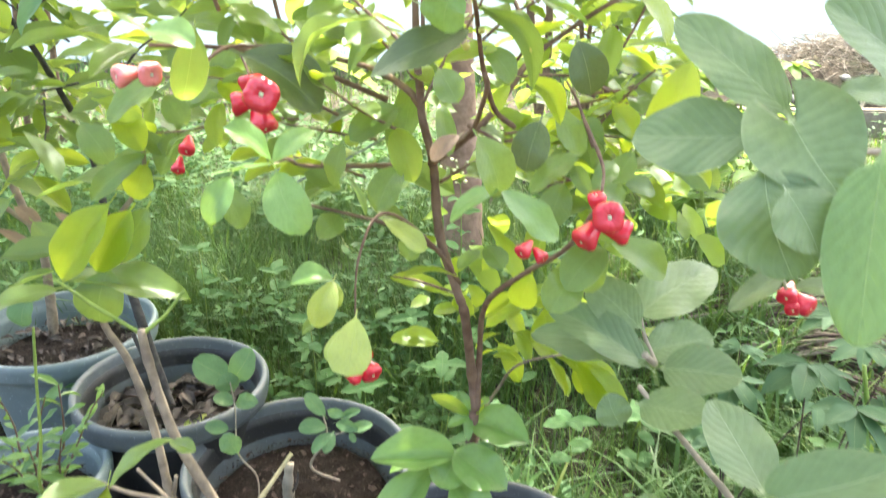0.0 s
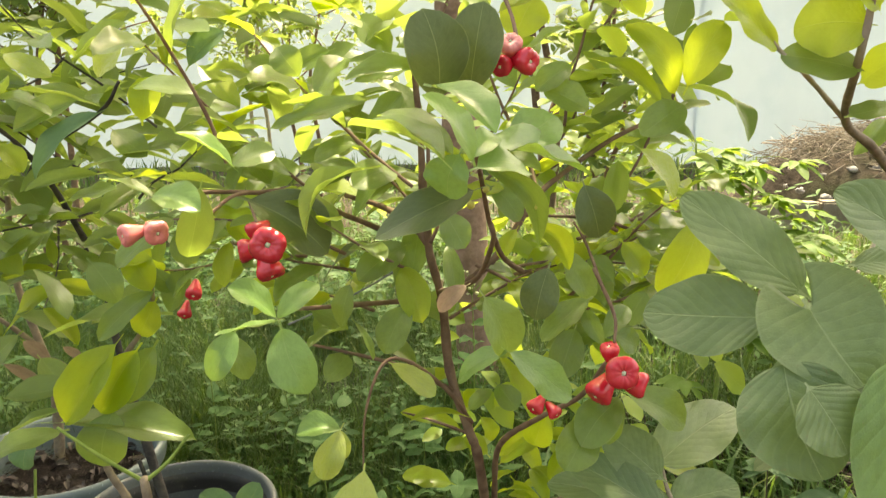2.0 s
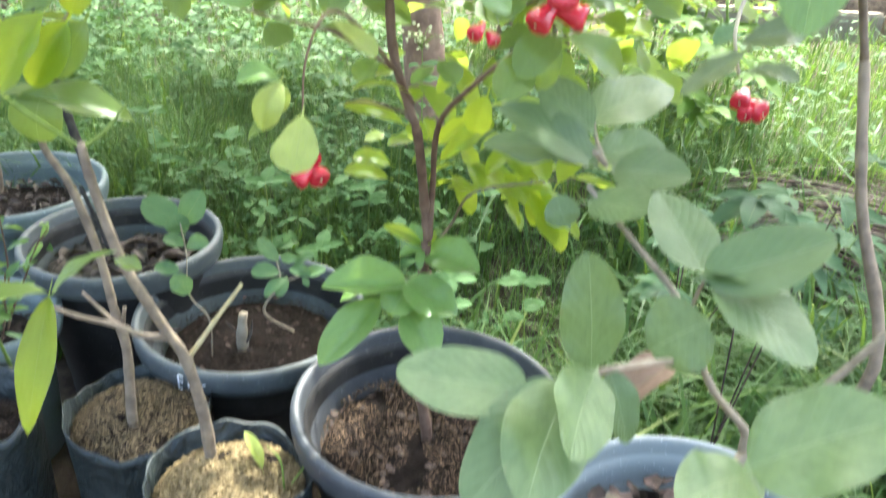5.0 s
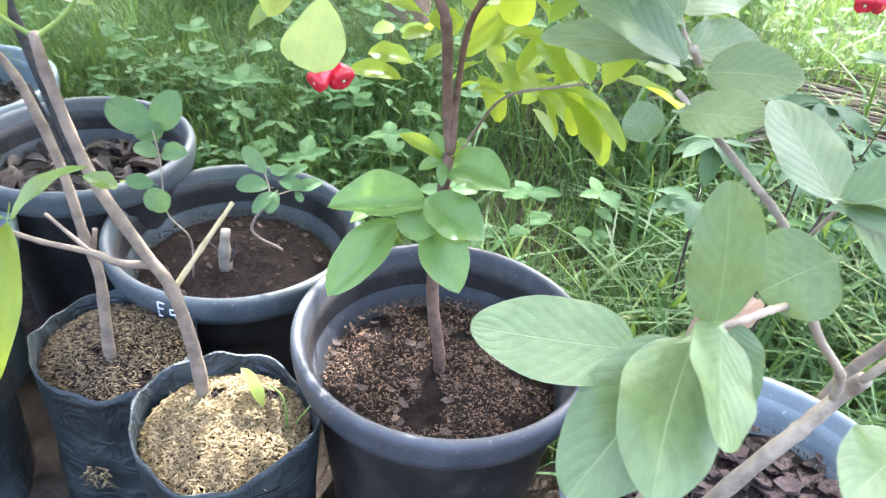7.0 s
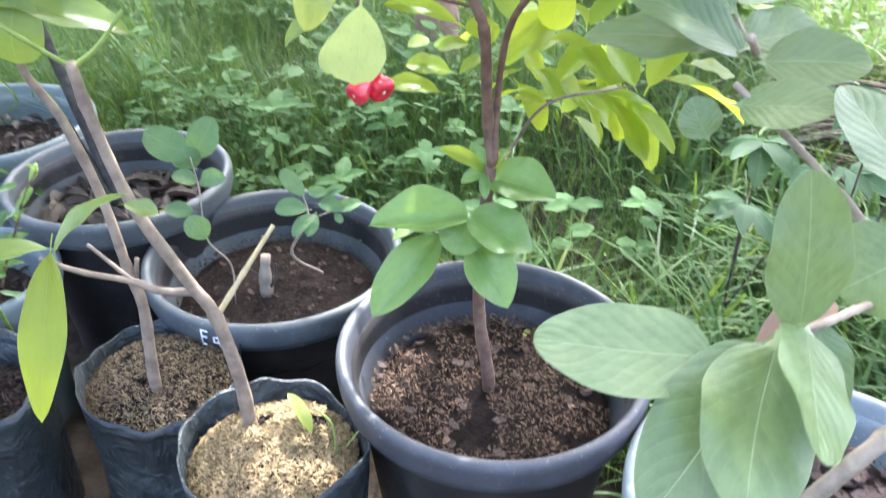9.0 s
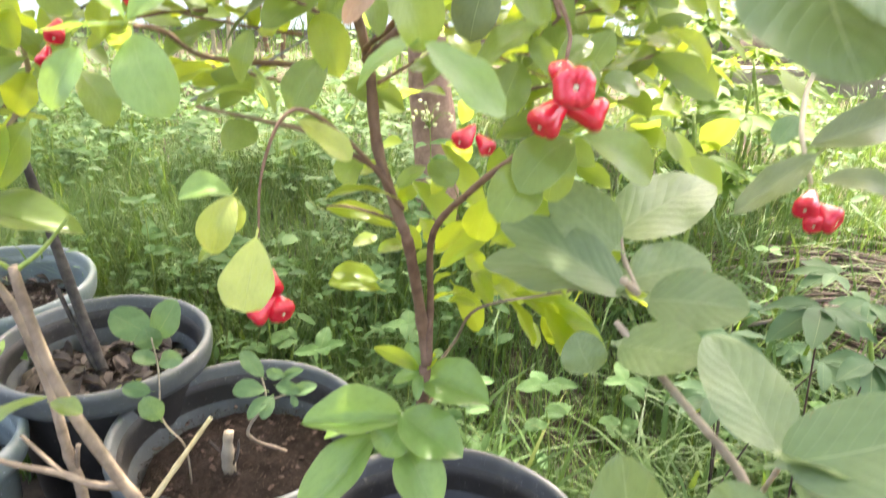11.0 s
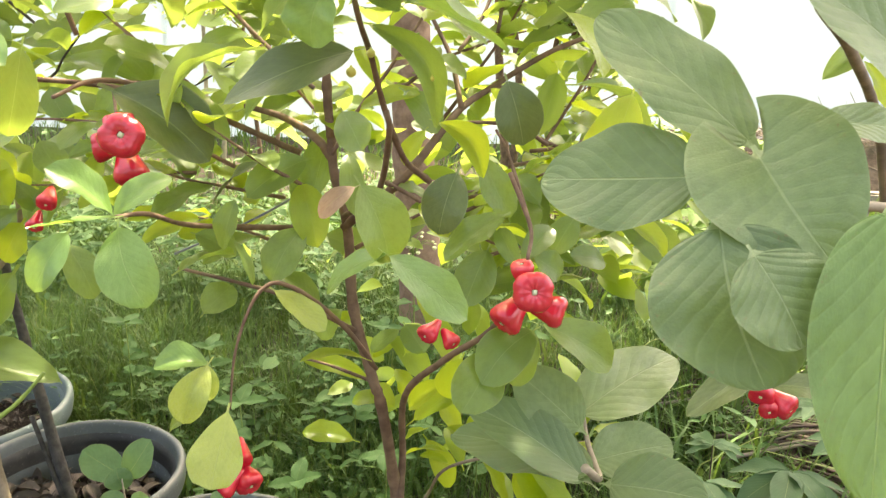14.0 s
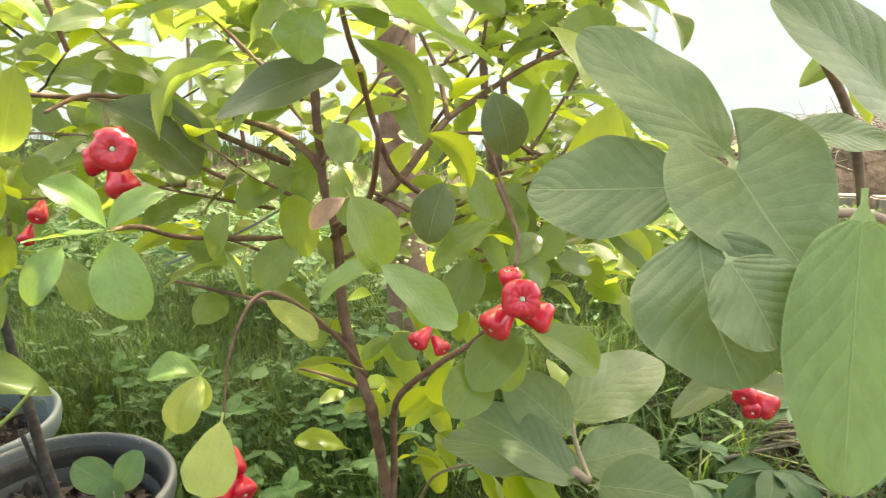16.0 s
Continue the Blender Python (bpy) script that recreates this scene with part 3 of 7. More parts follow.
def pieces(name, parent, centre, r, count, size, material, rng):
    """Chips or dead leaves that can be told apart, each an object of its own."""
    for i in range(count):
        q, a = r * math.sqrt(rng.random()), rng.uniform(0, 6.283)
        s = size * rng.uniform(0.6, 1.35)
        ob = new(name, piece_mesh(name, i % 6, material))
        ob.matrix_basis = Matrix.Translation(centre + Vector((q * math.cos(a), q * math.sin(a), rng.uniform(-0.004, 0.010)))) @ Euler((rng.uniform(-.5, .5), rng.uniform(-.5, .5), rng.uniform(0, 6.3))).to_matrix().to_4x4() @ Matrix.Scale(s, 4)
        under(ob, parent)


def crumbs(name, parent, centre, r, count, size, material, dome, rng, keep=None, slim=0.16):
    """Loose chips lying on a round patch: small bent slivers in one mesh."""
    verts, faces = [], []
    for _ in range(count):
        q, a = r * math.sqrt(rng.random()), rng.uniform(0, 6.283)
        if keep and not keep(q, a):
            continue
        s = size * rng.uniform(0.4, 1.5)
        m = Matrix.Translation(centre + Vector((q * math.cos(a), q * math.sin(a), dome * (1 - (q / r) ** 2) + rng.uniform(-0.001, 0.004)))) @ Euler((rng.uniform(-.6, .6), rng.uniform(-.6, .6), rng.uniform(0, 6.3))).to_matrix().to_4x4()
        w, h = s * rng.uniform(slim, slim * 2.4), s * rng.uniform(0.05, 0.16)
        k = len(verts)
        verts += [tuple(m @ Vector(p)) for p in ((-s / 2, 0, 0), (0, -w / 2, h), (s / 2, 0, 0), (0, w / 2, h * 0.6), (0, 0, -h * 0.6))]
        faces += [(k, k + 1, k + 3), (k + 1, k + 2, k + 3), (k, k + 4, k + 1), (k + 1, k + 4, k + 2), (k + 2, k + 4, k + 3), (k + 3, k + 4, k)]
    ob = under(new(name, mesh_from(name, verts, faces, material, False)), parent)
    return tagged(ob, kind="stuff")


pot_three = pot((0.087, 2.226, 0.0), 0.205, 0.335, 0.245, POT_BLACK, "round black plastic pot with brown soil and husk", (7500, 0.0058, HUSK_M, "coir"))
pieces("bark_chip", pot_three, Vector((0.087, 2.226, 0.258)), 0.155, 60, 0.017, CHIP, random.Random(5))
pot_two = pot((-0.237, 2.537, 0.0), 0.211, 0.29, 0.200, POT, "round black plastic pot marked in white, with a dry stub", (60, 0.015, CHIP, "bark_chip"))
pot_one = pot((-0.526, 2.713, 0.0), 0.194, 0.345, 0.245, POT, "round black plastic pot littered with dead leaves", (150, 0.050, LITTER, "dead_leaf"))
pot_far = pot((-0.865, 2.953, 0.03), 0.211, 0.315, 0.235, POT_TEAL, "wide faded blue-grey plastic pot of soil by the weeds", (90, 0.030, LITTER, "dead_leaf"))
pot_pale = pot((0.410, 1.962, 0.0), 0.212, 0.325, 0.262, POT_PALE, "faded pale grey-blue plastic pot full of bark chips", (290, 0.032, CHIP, "bark_chip"), 0.019)
pot_small = pot((-0.702, 2.470, 0.0), 0.138, 0.30, 0.24, POT_TEAL, "small faded blue-grey plastic pot beside the bags", (300, 0.014, HUSK_D, "coir"))


def grow_bag(at, r, height, fill, seed, label, husk, mat_husk, hole=None):
    """A slack black film bag, creased, with its open lip round the potting mix."""
    ob = thing("grow_bag", at, label, "grow bag", "black grow bags")
    rng = random.Random(seed)
    ph = [rng.uniform(0, 6.3) for _ in range(6)]
    def slack(a, i, z):
        s = 1 + 0.055 * math.cos(4 * a + ph[0]) + 0.014 * math.cos(8 * a + 2 * ph[0]) + 0.022 * math.sin(2 * a + ph[0]) + 0.016 * math.sin(5 * a + ph[1] + z * 6) + 0.007 * math.sin(9 * a + ph[2] - z * 14) + 0.004 * math.sin(16 * a + ph[3] + z * 12)
        return s
    bm = bmesh.new()
    zs = [0.0, 0.004, 0.03, 0.07, 0.11, 0.15, 0.19, 0.215, 0.235, 0.25]
    prof = [(r * (0.86 if i == 0 else 0.97 - 0.05 * math.sin(z * 12 + ph[4])), z * height / 0.25) for i, z in enumerate(zs)]
    lip = lambda a: 0.010 * math.sin(3 * a + ph[5]) + 0.008 * math.sin(2 * a + ph[2]) + 0.003 * math.sin(11 * a + ph[1])
    rings = revolve(bm, prof, 72)
    inner = revolve(bm, [(r * 0.955, height - 0.002), (r * 0.93, fill - 0.03)], 72)
    for i, ring in enumerate(rings + inner):
        z = ring[0].co.z
        for j, v in enumerate(ring):
            a = 2 * math.pi * j / 72
            f = slack(a, i, min(z, height))
            v.co.x, v.co.y = v.co.x * f, v.co.y * f
            if z > height - 0.03 and i != len(rings) + 1:
                v.co.z += lip(a)
    for j in range(72):
        bm.faces.new((rings[-1][j], rings[-1][(j + 1) % 72], inner[0][(j + 1) % 72], inner[0][j]))
    part("film", bm, BAG, ob, "creased black plastic film", at=at)
    bm = bmesh.new()
    grid = [[bm.verts.new((r * 0.93 * i / 8 * math.cos(2 * math.pi * j / 36), r * 0.93 * i / 8 * math.sin(2 * math.pi * j / 36), fill + 0.03 * (1 - (i / 8) ** 2) - 0.01 + 0.008 * noise.noise((i * 0.8, j * 0.7, seed)))) for j in range(36)] for i in range(9)]
    for a, b in zip(grid, grid[1:]):
        for j in range(36):
            bm.faces.new((a[j], a[(j + 1) % 36], b[(j + 1) % 36], b[j]))
    bmesh.ops.remove_doubles(bm, verts=bm.verts, dist=1e-5)
    part("soil", bm, SOIL, ob, at=at)
    crumbs(husk[0], ob, Vector(at) + Vector((0, 0, fill - 0.004)), r * 0.9, husk[1], husk[2], mat_husk, 0.032, rng, lambda q, a: noise.noise((q * math.cos(a) * 28 + seed, q * math.sin(a) * 28, 2)) > -0.50, slim=0.10)
    crumbs("coir", ob, Vector(at) + Vector((0, 0, fill - 0.007)), r * 0.9, 1500, 0.008, HUSK_D, 0.032, rng, slim=0.12)
    if hole:
        bm = bmesh.new()
        for _ in range(60):
            a = hole[0] + rng.uniform(-0.16, 0.16)
            z = hole[1] + rng.uniform(-0.02, 0.02)
            q = Vector((r * 1.0 * math.cos(a), r * 1.0 * math.sin(a), z))
            tube(bm, [q, q + Vector((rng.uniform(-.012, .012), rng.uniform(-.008, .004), rng.uniform(-.01, .006)))], 0.0012, 0.0008, 4, 1)
        part("spilling_husk", bm, HUSK, ob, "straw showing through a tear", at=at)
    return ob


grow_bag((-0.191, 2.127, 0.0), 0.114, 0.275, 0.245, 4, "black plastic grow bag heaped with pale rice husk", ("rice_husk", 10500, 0.0098), HUSK)
grow_bag((-0.363, 2.288, 0.0), 0.116, 0.262, 0.236, 9, "black plastic grow bag of brown soil with a torn side", ("coir", 7000, 0.0068), HUSK_B, (-1.75, 0.10))
grow_bag((-0.615, 2.250, 0.0), 0.106, 0.275, 0.22, 13, "slack black plastic grow bag of bare soil", ("coir", 700, 0.012), HUSK_D)


# ---- plants ----
wax = thing("wax_apple_tree", (0.093, 2.22, 0.26), "potted wax apple tree with red fruit and glossy green leaves", "fruit tree")
guava = thing("guava_plant", (0.385, 1.965, 0.26), "guava plant with broad ribbed grey-green leaves", "guava plant")
sap_r = thing("young_tree", (0.60, 2.12, 0.0), "slim young tree with a thin brown trunk and rounded leaves", "tree")
bag_a = thing("sapling", (-0.19, 2.14, 0.25), "bare pale-stemmed sapling with a few long drooping leaves", "sapling", "saplings in bags")
bag_b = thing("sapling", (-0.36, 2.275, 0.25), "pale-stemmed sapling rising from a soil-filled bag", "sapling", "saplings in bags")
sprig = thing("seedling", (-0.16, 2.52, 0.25), "low seedling with small blue-green oval leaves", "seedling")
thin = thing("seedling", (-0.29, 2.44, 0.25), "thin seedling with a few oval pale leaves", "seedling")
left = thing("potted_tree", (-0.54, 2.74, 0.26), "dark-stemmed potted tree with dense hanging leaves", "tree")
back = thing("potted_tree", (-0.935, 3.03, 0.27), "small brown-trunked tree standing in the wide grey pot", "tree")
bush = thing("seedling", (-0.70, 2.44, 0.25), "bushy light green seedling in the small pot", "seedling")
STEM_MATERIAL.update({guava.name: BARK_V, bag_a.name: BARK_L, bag_b.name: BARK_L, sap_r.name: BARK_S, sprig.name: BARK_G, thin.name: STEM_G, left.name: BARK_D})

stem(wax, "trunk", [(0.084, 2.226, 0.215), (0.083, 2.225, 0.278), (0.068, 2.225, 0.366), (0.063, 2.228, 0.440), (0.066, 2.232, 0.520), (0.070, 2.234, 0.589)], 0.0084, 0.0064)
stem(wax, "branch", [(0.072, 2.235, 0.588), (0.066, 2.247, 0.637), (0.053, 2.209, 0.743), (0.042, 2.213, 0.776), (0.020, 2.240, 0.839), (0.012, 2.251, 0.921), (-0.002, 2.251, 0.979), (-0.005, 2.256, 1.018)], 0.0060, 0.0046)
stem(wax, "branch", [(-0.003, 2.253, 0.990), (-0.021, 2.264, 1.009), (-0.061, 2.311, 1.024), (-0.113, 2.356, 1.031)], 0.0050, 0.0030)
stem(wax, "branch", [(-0.005, 2.254, 1.012), (-0.009, 2.254, 1.051), (-0.011, 2.251, 1.121), (-0.019, 2.254, 1.212)], 0.0050, 0.0030)
stem(wax, "branch", [(0.074, 2.233, 0.589), (0.075, 2.248, 0.664), (0.077, 2.188, 0.767), (0.113, 2.113, 0.840), (0.146, 2.062, 0.888), (0.166, 2.042, 0.933)], 0.0044, 0.0020)
stem(wax, "branch", [(0.046, 2.216, 0.782), (0.023, 2.195, 0.827), (-0.006, 2.166, 0.869), (-0.029, 2.132, 0.897), (-0.044, 2.123, 0.898), (-0.055, 2.109, 0.883), (-0.064, 2.091, 0.849), (-0.064, 2.070, 0.808)], 0.0027, 0.0009)
stem(wax, "branch", [(0.023, 2.229, 0.818), (-0.035, 2.196, 0.862), (-0.082, 2.210, 0.870), (-0.153, 2.226, 0.880)], 0.0030, 0.0015)
stem(wax, "branch", [(-0.038, 2.281, 0.912), (-0.128, 2.206, 0.929), (-0.128, 2.092, 0.965), (-0.130, 2.033, 0.976)], 0.0030, 0.0015)
stem(wax, "branch", [(0.094, 2.112, 0.996), (0.073, 2.097, 1.016), (0.059, 2.057, 1.057), (0.051, 2.015, 1.097), (0.047, 1.979, 1.116), (0.040, 1.976, 1.145)], 0.0026, 0.0016)
stem(wax, "branch", [(0.007, 2.254, 0.932), (0.048, 2.150, 0.977), (0.062, 2.062, 1.038), (0.060, 2.056, 1.057)], 0.0030, 0.0020)
stem(wax, "branch", [(0.008, 2.251, 0.921), (0.070, 2.213, 0.982), (0.118, 2.257, 1.040), (0.153, 2.292, 1.064), (0.219, 2.321, 1.104), (0.295, 2.347, 1.137), (0.260, 2.220, 1.159)], 0.0045, 0.0020)
stem(wax, "branch", [(0.123, 2.258, 1.045), (0.111, 2.302, 1.094), (0.085, 2.336, 1.145), (0.059, 2.355, 1.213)], 0.0030, 0.0015)
stem(wax, "branch", [(0.198, 2.177, 1.022), (0.170, 2.161, 1.038), (0.135, 2.163, 1.041), (0.106, 2.204, 1.033)], 0.0020, 0.0014)
stem(wax, "branch", [(0.172, 2.105, 0.979), (0.159, 2.136, 1.018), (0.150, 2.161, 1.035)], 0.0018, 0.0012)
stem(wax, "branch", [(-0.288, 2.188, 1.062), (-0.238, 2.239, 1.056), (-0.186, 2.288, 1.044), (-0.141, 2.335, 1.021), (-0.048, 2.328, 0.985)], 0.0022, 0.0040)
stem(wax, "branch", [(-0.154, 2.271, 1.055), (-0.179, 2.221, 1.059), (-0.204, 2.181, 1.062), (-0.218, 2.137, 1.050)], 0.0030, 0.0015)
stem(wax, "branch", [(0.042, 2.211, 0.771), (-0.009, 2.245, 0.773), (-0.041, 2.294, 0.757)], 0.0020, 0.0010)
stem(wax, "branch", [(0.072, 2.236, 0.570), (0.105, 2.290, 0.590), (0.126, 2.226, 0.666), (0.201, 2.246, 0.674), (0.281, 2.266, 0.679)], 0.0022, 0.0012, BARK_L)
leaf(wax, (0.051, 1.955, 1.020), (0.069, 1.952, 0.972), 0.036, (0.04, -0.60, 0.80), 0)
leaf(wax, (0.070, 1.943, 0.979), (0.118, 1.961, 0.936), 0.029, (0.04, -0.52, 0.85), 0, LEAF_L)
leaf(wax, (0.069, 1.944, 0.980), (0.033, 1.957, 0.946), 0.024, (-0.23, -0.51, 0.83), 0, LEAF_L)
leaf(wax, (0.043, 1.985, 1.098), (-0.034, 1.969, 1.063), 0.035, (-0.05, -0.71, 0.70), 1, LEAF_D)
leaf(wax, (0.051, 1.999, 1.115), (0.105, 2.004, 1.058), 0.018, (-0.33, -0.70, 0.63), 2, bow=-0.20)
leaf(wax, (0.032, 1.944, 1.131), (0.024, 1.946, 1.099), 0.039, (-0.05, -0.41, 0.91), 0, LEAF_L)
leaf(wax, (0.035, 1.964, 1.137), (0.073, 1.938, 1.120), 0.020, (0.04, -0.29, 0.95), 0)
leaf(wax, (0.050, 1.982, 1.129), (0.138, 2.069, 1.116), 0.024, (0.04, -0.22, 0.97), 1, bow=-0.10)
leaf(wax, (-0.128, 2.023, 0.979), (-0.161, 2.003, 1.016), 0.029, (-0.05, -0.52, 0.85), 0, LEAF_L)
leaf(wax, (-0.127, 2.023, 0.980), (-0.093, 2.048, 1.003), 0.022, (0.04, -0.41, 0.91), 0, LEAF_L)
leaf(wax, (-0.128, 2.023, 0.978), (-0.174, 1.994, 0.979), 0.019, (-0.05, -0.29, 0.95), 0, LEAF_L)
leaf(wax, (-0.124, 2.021, 0.971), (-0.097, 1.997, 0.921), 0.040, (-0.05, -0.60, 0.80), 0, LEAF_L)
leaf(wax, (-0.174, 2.050, 0.958), (-0.193, 2.031, 0.918), 0.029, (-0.05, -0.74, 0.67), 0, LEAF_L)
leaf(wax, (-0.204, 2.107, 0.933), (-0.179, 2.095, 0.891), 0.029, (0.23, -0.71, 0.66), 0)
leaf(wax, (-0.194, 2.199, 1.053), (-0.114, 2.211, 0.989), 0.066, (0.04, -0.75, 0.66), 1, LEAF_D)
leaf(wax, (-0.059, 2.143, 1.094), (-0.115, 2.108, 1.032), 0.021, (-0.41, -0.50, 0.76), 2, bow=0.15)
leaf(wax, (-0.076, 2.300, 0.981), (-0.140, 2.292, 0.937), 0.026, (-0.23, -0.40, 0.89), 1, LEAF_D, bow=0.20)
leaf(wax, (-0.090, 2.620, 0.950), (-0.172, 2.515, 1.019), 0.052, (0.25, -0.45, 0.87), 1, LEAF_P)
leaf(wax, (0.154, 2.131, 1.078), (0.171, 2.127, 1.027), 0.040, (0.04, -0.75, 0.66), 0, LEAF_D)
leaf(wax, (0.207, 2.108, 1.078), (0.275, 2.118, 1.044), 0.019, (-0.05, -0.20, 0.98), 2, bow=-0.15)
leaf(wax, (0.038, 2.053, 1.000), (0.013, 2.048, 0.977), 0.017, (-0.05, -0.82, 0.58), 0, DRY)
leaf(wax, (0.114, 2.074, 1.010), (0.102, 2.062, 0.964), 0.037, (-0.05, -0.68, 0.73), 0, LEAF_D)
leaf(wax, (0.153, 2.084, 0.976), (0.107, 2.057, 0.943), 0.027, (-0.31, -0.39, 0.87), 0)
leaf(wax, (0.136, 2.115, 1.016), (0.161, 2.103, 0.971), 0.028, (-0.05, -0.68, 0.73), 0)
leaf(wax, (0.141, 2.078, 0.949), (0.122, 2.048, 0.911), 0.032, (-0.05, -0.68, 0.73), 0)
leaf(wax, (0.067, 2.233, 1.061), (0.099, 2.222, 1.023), 0.034, (-0.05, -0.68, 0.73), 0)
leaf(wax, (0.099, 2.104, 1.045), (0.139, 2.092, 1.006), 0.020, (-0.05, -0.68, 0.73), 2, LEAF_Y, bow=-0.15)
leaf(wax, (0.088, 2.123, 1.036), (0.073, 2.116, 1.008), 0.018, (-0.05, -0.68, 0.73), 0, LEAF_Y)
leaf(wax, (0.018, 2.149, 1.047), (0.038, 2.120, 1.018), 0.031, (-0.05, -0.68, 0.73), 0)
leaf(wax, (0.020, 2.179, 1.007), (0.031, 2.146, 0.957), 0.023, (0.45, -0.68, 0.58), 0)
leaf(wax, (-0.031, 2.259, 0.988), (-0.085, 2.232, 0.953), 0.041, (-0.05, -0.68, 0.73), 0)
leaf(wax, (-0.043, 2.276, 0.973), (-0.029, 2.244, 0.927), 0.030, (-0.05, -0.68, 0.73), 0)
leaf(wax, (-0.025, 2.203, 0.931), (-0.049, 2.172, 0.886), 0.037, (0.05, -0.81, 0.59), 0)
leaf(wax, (-0.091, 2.212, 0.954), (-0.100, 2.200, 0.907), 0.032, (-0.35, -0.80, 0.49), 0)
leaf(wax, (-0.077, 2.144, 0.933), (-0.058, 2.133, 0.895), 0.010, (0.69, -0.55, 0.47), 0)
leaf(wax, (-0.136, 2.177, 0.892), (-0.097, 2.227, 0.893), 0.023, (-0.04, -0.02, 1.00), 0)
leaf(wax, (-0.146, 2.263, 0.906), (-0.104, 2.256, 0.885), 0.031, (-0.05, -0.68, 0.73), 0)
leaf(wax, (-0.117, 2.185, 0.848), (-0.098, 2.220, 0.866), 0.032, (-0.05, -0.68, 0.73), 0)
leaf(wax, (0.172, 2.014, 0.907), (0.134, 1.987, 0.876), 0.037, (-0.05, -0.60, 0.80), 0)
leaf(wax, (0.182, 2.033, 0.904), (0.238, 2.043, 0.869), 0.036, (-0.05, -0.52, 0.85), 0)
leaf(wax, (0.142, 2.011, 0.890), (0.120, 1.982, 0.856), 0.037, (-0.05, -0.68, 0.73), 0)
leaf(wax, (0.177, 2.042, 0.896), (0.163, 2.032, 0.854), 0.032, (-0.05, -0.68, 0.73), 0)
leaf(wax, (-0.040, 2.141, 0.888), (0.006, 2.131, 0.856), 0.026, (-0.05, -0.46, 0.89), 0, LEAF_P)
leaf(wax, (-0.061, 2.051, 0.815), (-0.067, 2.018, 0.766), 0.045, (-0.14, -0.77, 0.62), 6, LEAF_P)
leaf(wax, (-0.068, 2.068, 0.799), (-0.089, 2.049, 0.763), 0.025, (-0.53, -0.66, 0.53), 6, LEAF_P)
leaf(wax, (-0.090, 2.100, 0.833), (-0.106, 2.085, 0.785), 0.030, (0.45, -0.62, 0.60), 2, LEAF_P, 0.12)
leaf(wax, (-0.090, 2.101, 0.833), (-0.134, 2.094, 0.832), 0.027, (-0.05, -0.62, 0.78), 2, LEAF_L)
leaf(wax, (-0.090, 2.101, 0.832), (-0.086, 2.095, 0.803), 0.014, (0.55, -0.70, 0.40), 2, LEAF_P)
leaf(wax, (-0.101, 2.098, 0.792), (-0.128, 2.103, 0.767), 0.018, (-0.05, -0.68, 0.73), 0)
leaf(wax, (0.036, 2.189, 0.805), (-0.024, 2.171, 0.805), 0.015, (-0.05, -0.10, 0.99), 1, LEAF_Y)
leaf(wax, (0.021, 2.206, 0.708), (-0.026, 2.200, 0.715), 0.025, (-0.05, -0.34, 0.94), 0, LEAF_Y)
leaf(wax, (0.075, 2.196, 0.839), (0.095, 2.170, 0.821), 0.029, (-0.05, -0.68, 0.73), 0)
leaf(wax, (0.069, 2.205, 0.830), (0.043, 2.190, 0.811), 0.021, (-0.05, -0.22, 0.97), 0)
leaf(wax, (0.118, 2.237, 0.761), (0.077, 2.248, 0.718), 0.023, (-0.05, -0.68, 0.73), 1, LEAF_Y)
leaf(wax, (0.134, 2.224, 0.793), (0.122, 2.232, 0.744), 0.037, (-0.05, -0.68, 0.73), 0, LEAF_Y)
leaf(wax, (0.075, 2.246, 0.788), (0.095, 2.252, 0.818), 0.019, (-0.05, -0.68, 0.73), 0, LEAF_Y)
leaf(wax, (0.065, 2.232, 0.732), (0.039, 2.256, 0.743), 0.022, (-0.05, -0.68, 0.73), 0, LEAF_Y)
leaf(wax, (0.169, 2.075, 0.941), (0.196, 2.100, 0.964), 0.021, (-0.05, -0.34, 0.94), 0)
leaf(wax, (0.164, 2.054, 0.942), (0.152, 2.082, 0.967), 0.016, (-0.55, -0.55, 0.63), 0)
leaf(wax, (0.178, 2.075, 0.946), (0.202, 2.081, 0.931), 0.027, (-0.05, -0.68, 0.73), 0)
leaf(wax, (0.222, 2.141, 0.966), (0.203, 2.133, 0.933), 0.027, (-0.05, -0.68, 0.73), 0)
leaf(wax, (0.270, 2.216, 0.904), (0.227, 2.190, 0.916), 0.026, (-0.05, -0.68, 0.73), 0)
leaf(wax, (0.204, 2.173, 1.010), (0.226, 2.164, 0.976), 0.032, (-0.05, -0.68, 0.73), 0, LEAF_Y)
leaf(wax, (0.193, 2.164, 0.970), (0.173, 2.190, 0.990), 0.024, (-0.05, -0.68, 0.73), 0)
leaf(wax, (0.256, 2.100, 0.971), (0.288, 2.091, 0.941), 0.024, (-0.05, -0.68, 0.73), 2, LEAF_Y)
leaf(wax, (0.282, 2.101, 1.062), (0.305, 2.092, 1.031), 0.019, (-0.05, -0.68, 0.73), 2, LEAF_Y)
leaf(wax, (0.040, 1.876, 1.136), (0.008, 1.869, 1.176), 0.034, (0.20, -0.57, 0.79), 0, LEAF_L)
leaf(wax, (0.041, 1.877, 1.137), (0.056, 1.905, 1.148), 0.018, (0.20, -0.34, 0.92), 0, LEAF_L)
leaf(wax, (0.012, 1.973, 1.178), (0.057, 1.925, 1.148), 0.031, (0.10, -0.33, 0.94), 1, LEAF_L)
leaf(wax, (0.046, 1.900, 1.128), (0.146, 2.041, 1.106), 0.033, (0.10, -0.13, 0.99), 1, LEAF_L, bow=-0.12)
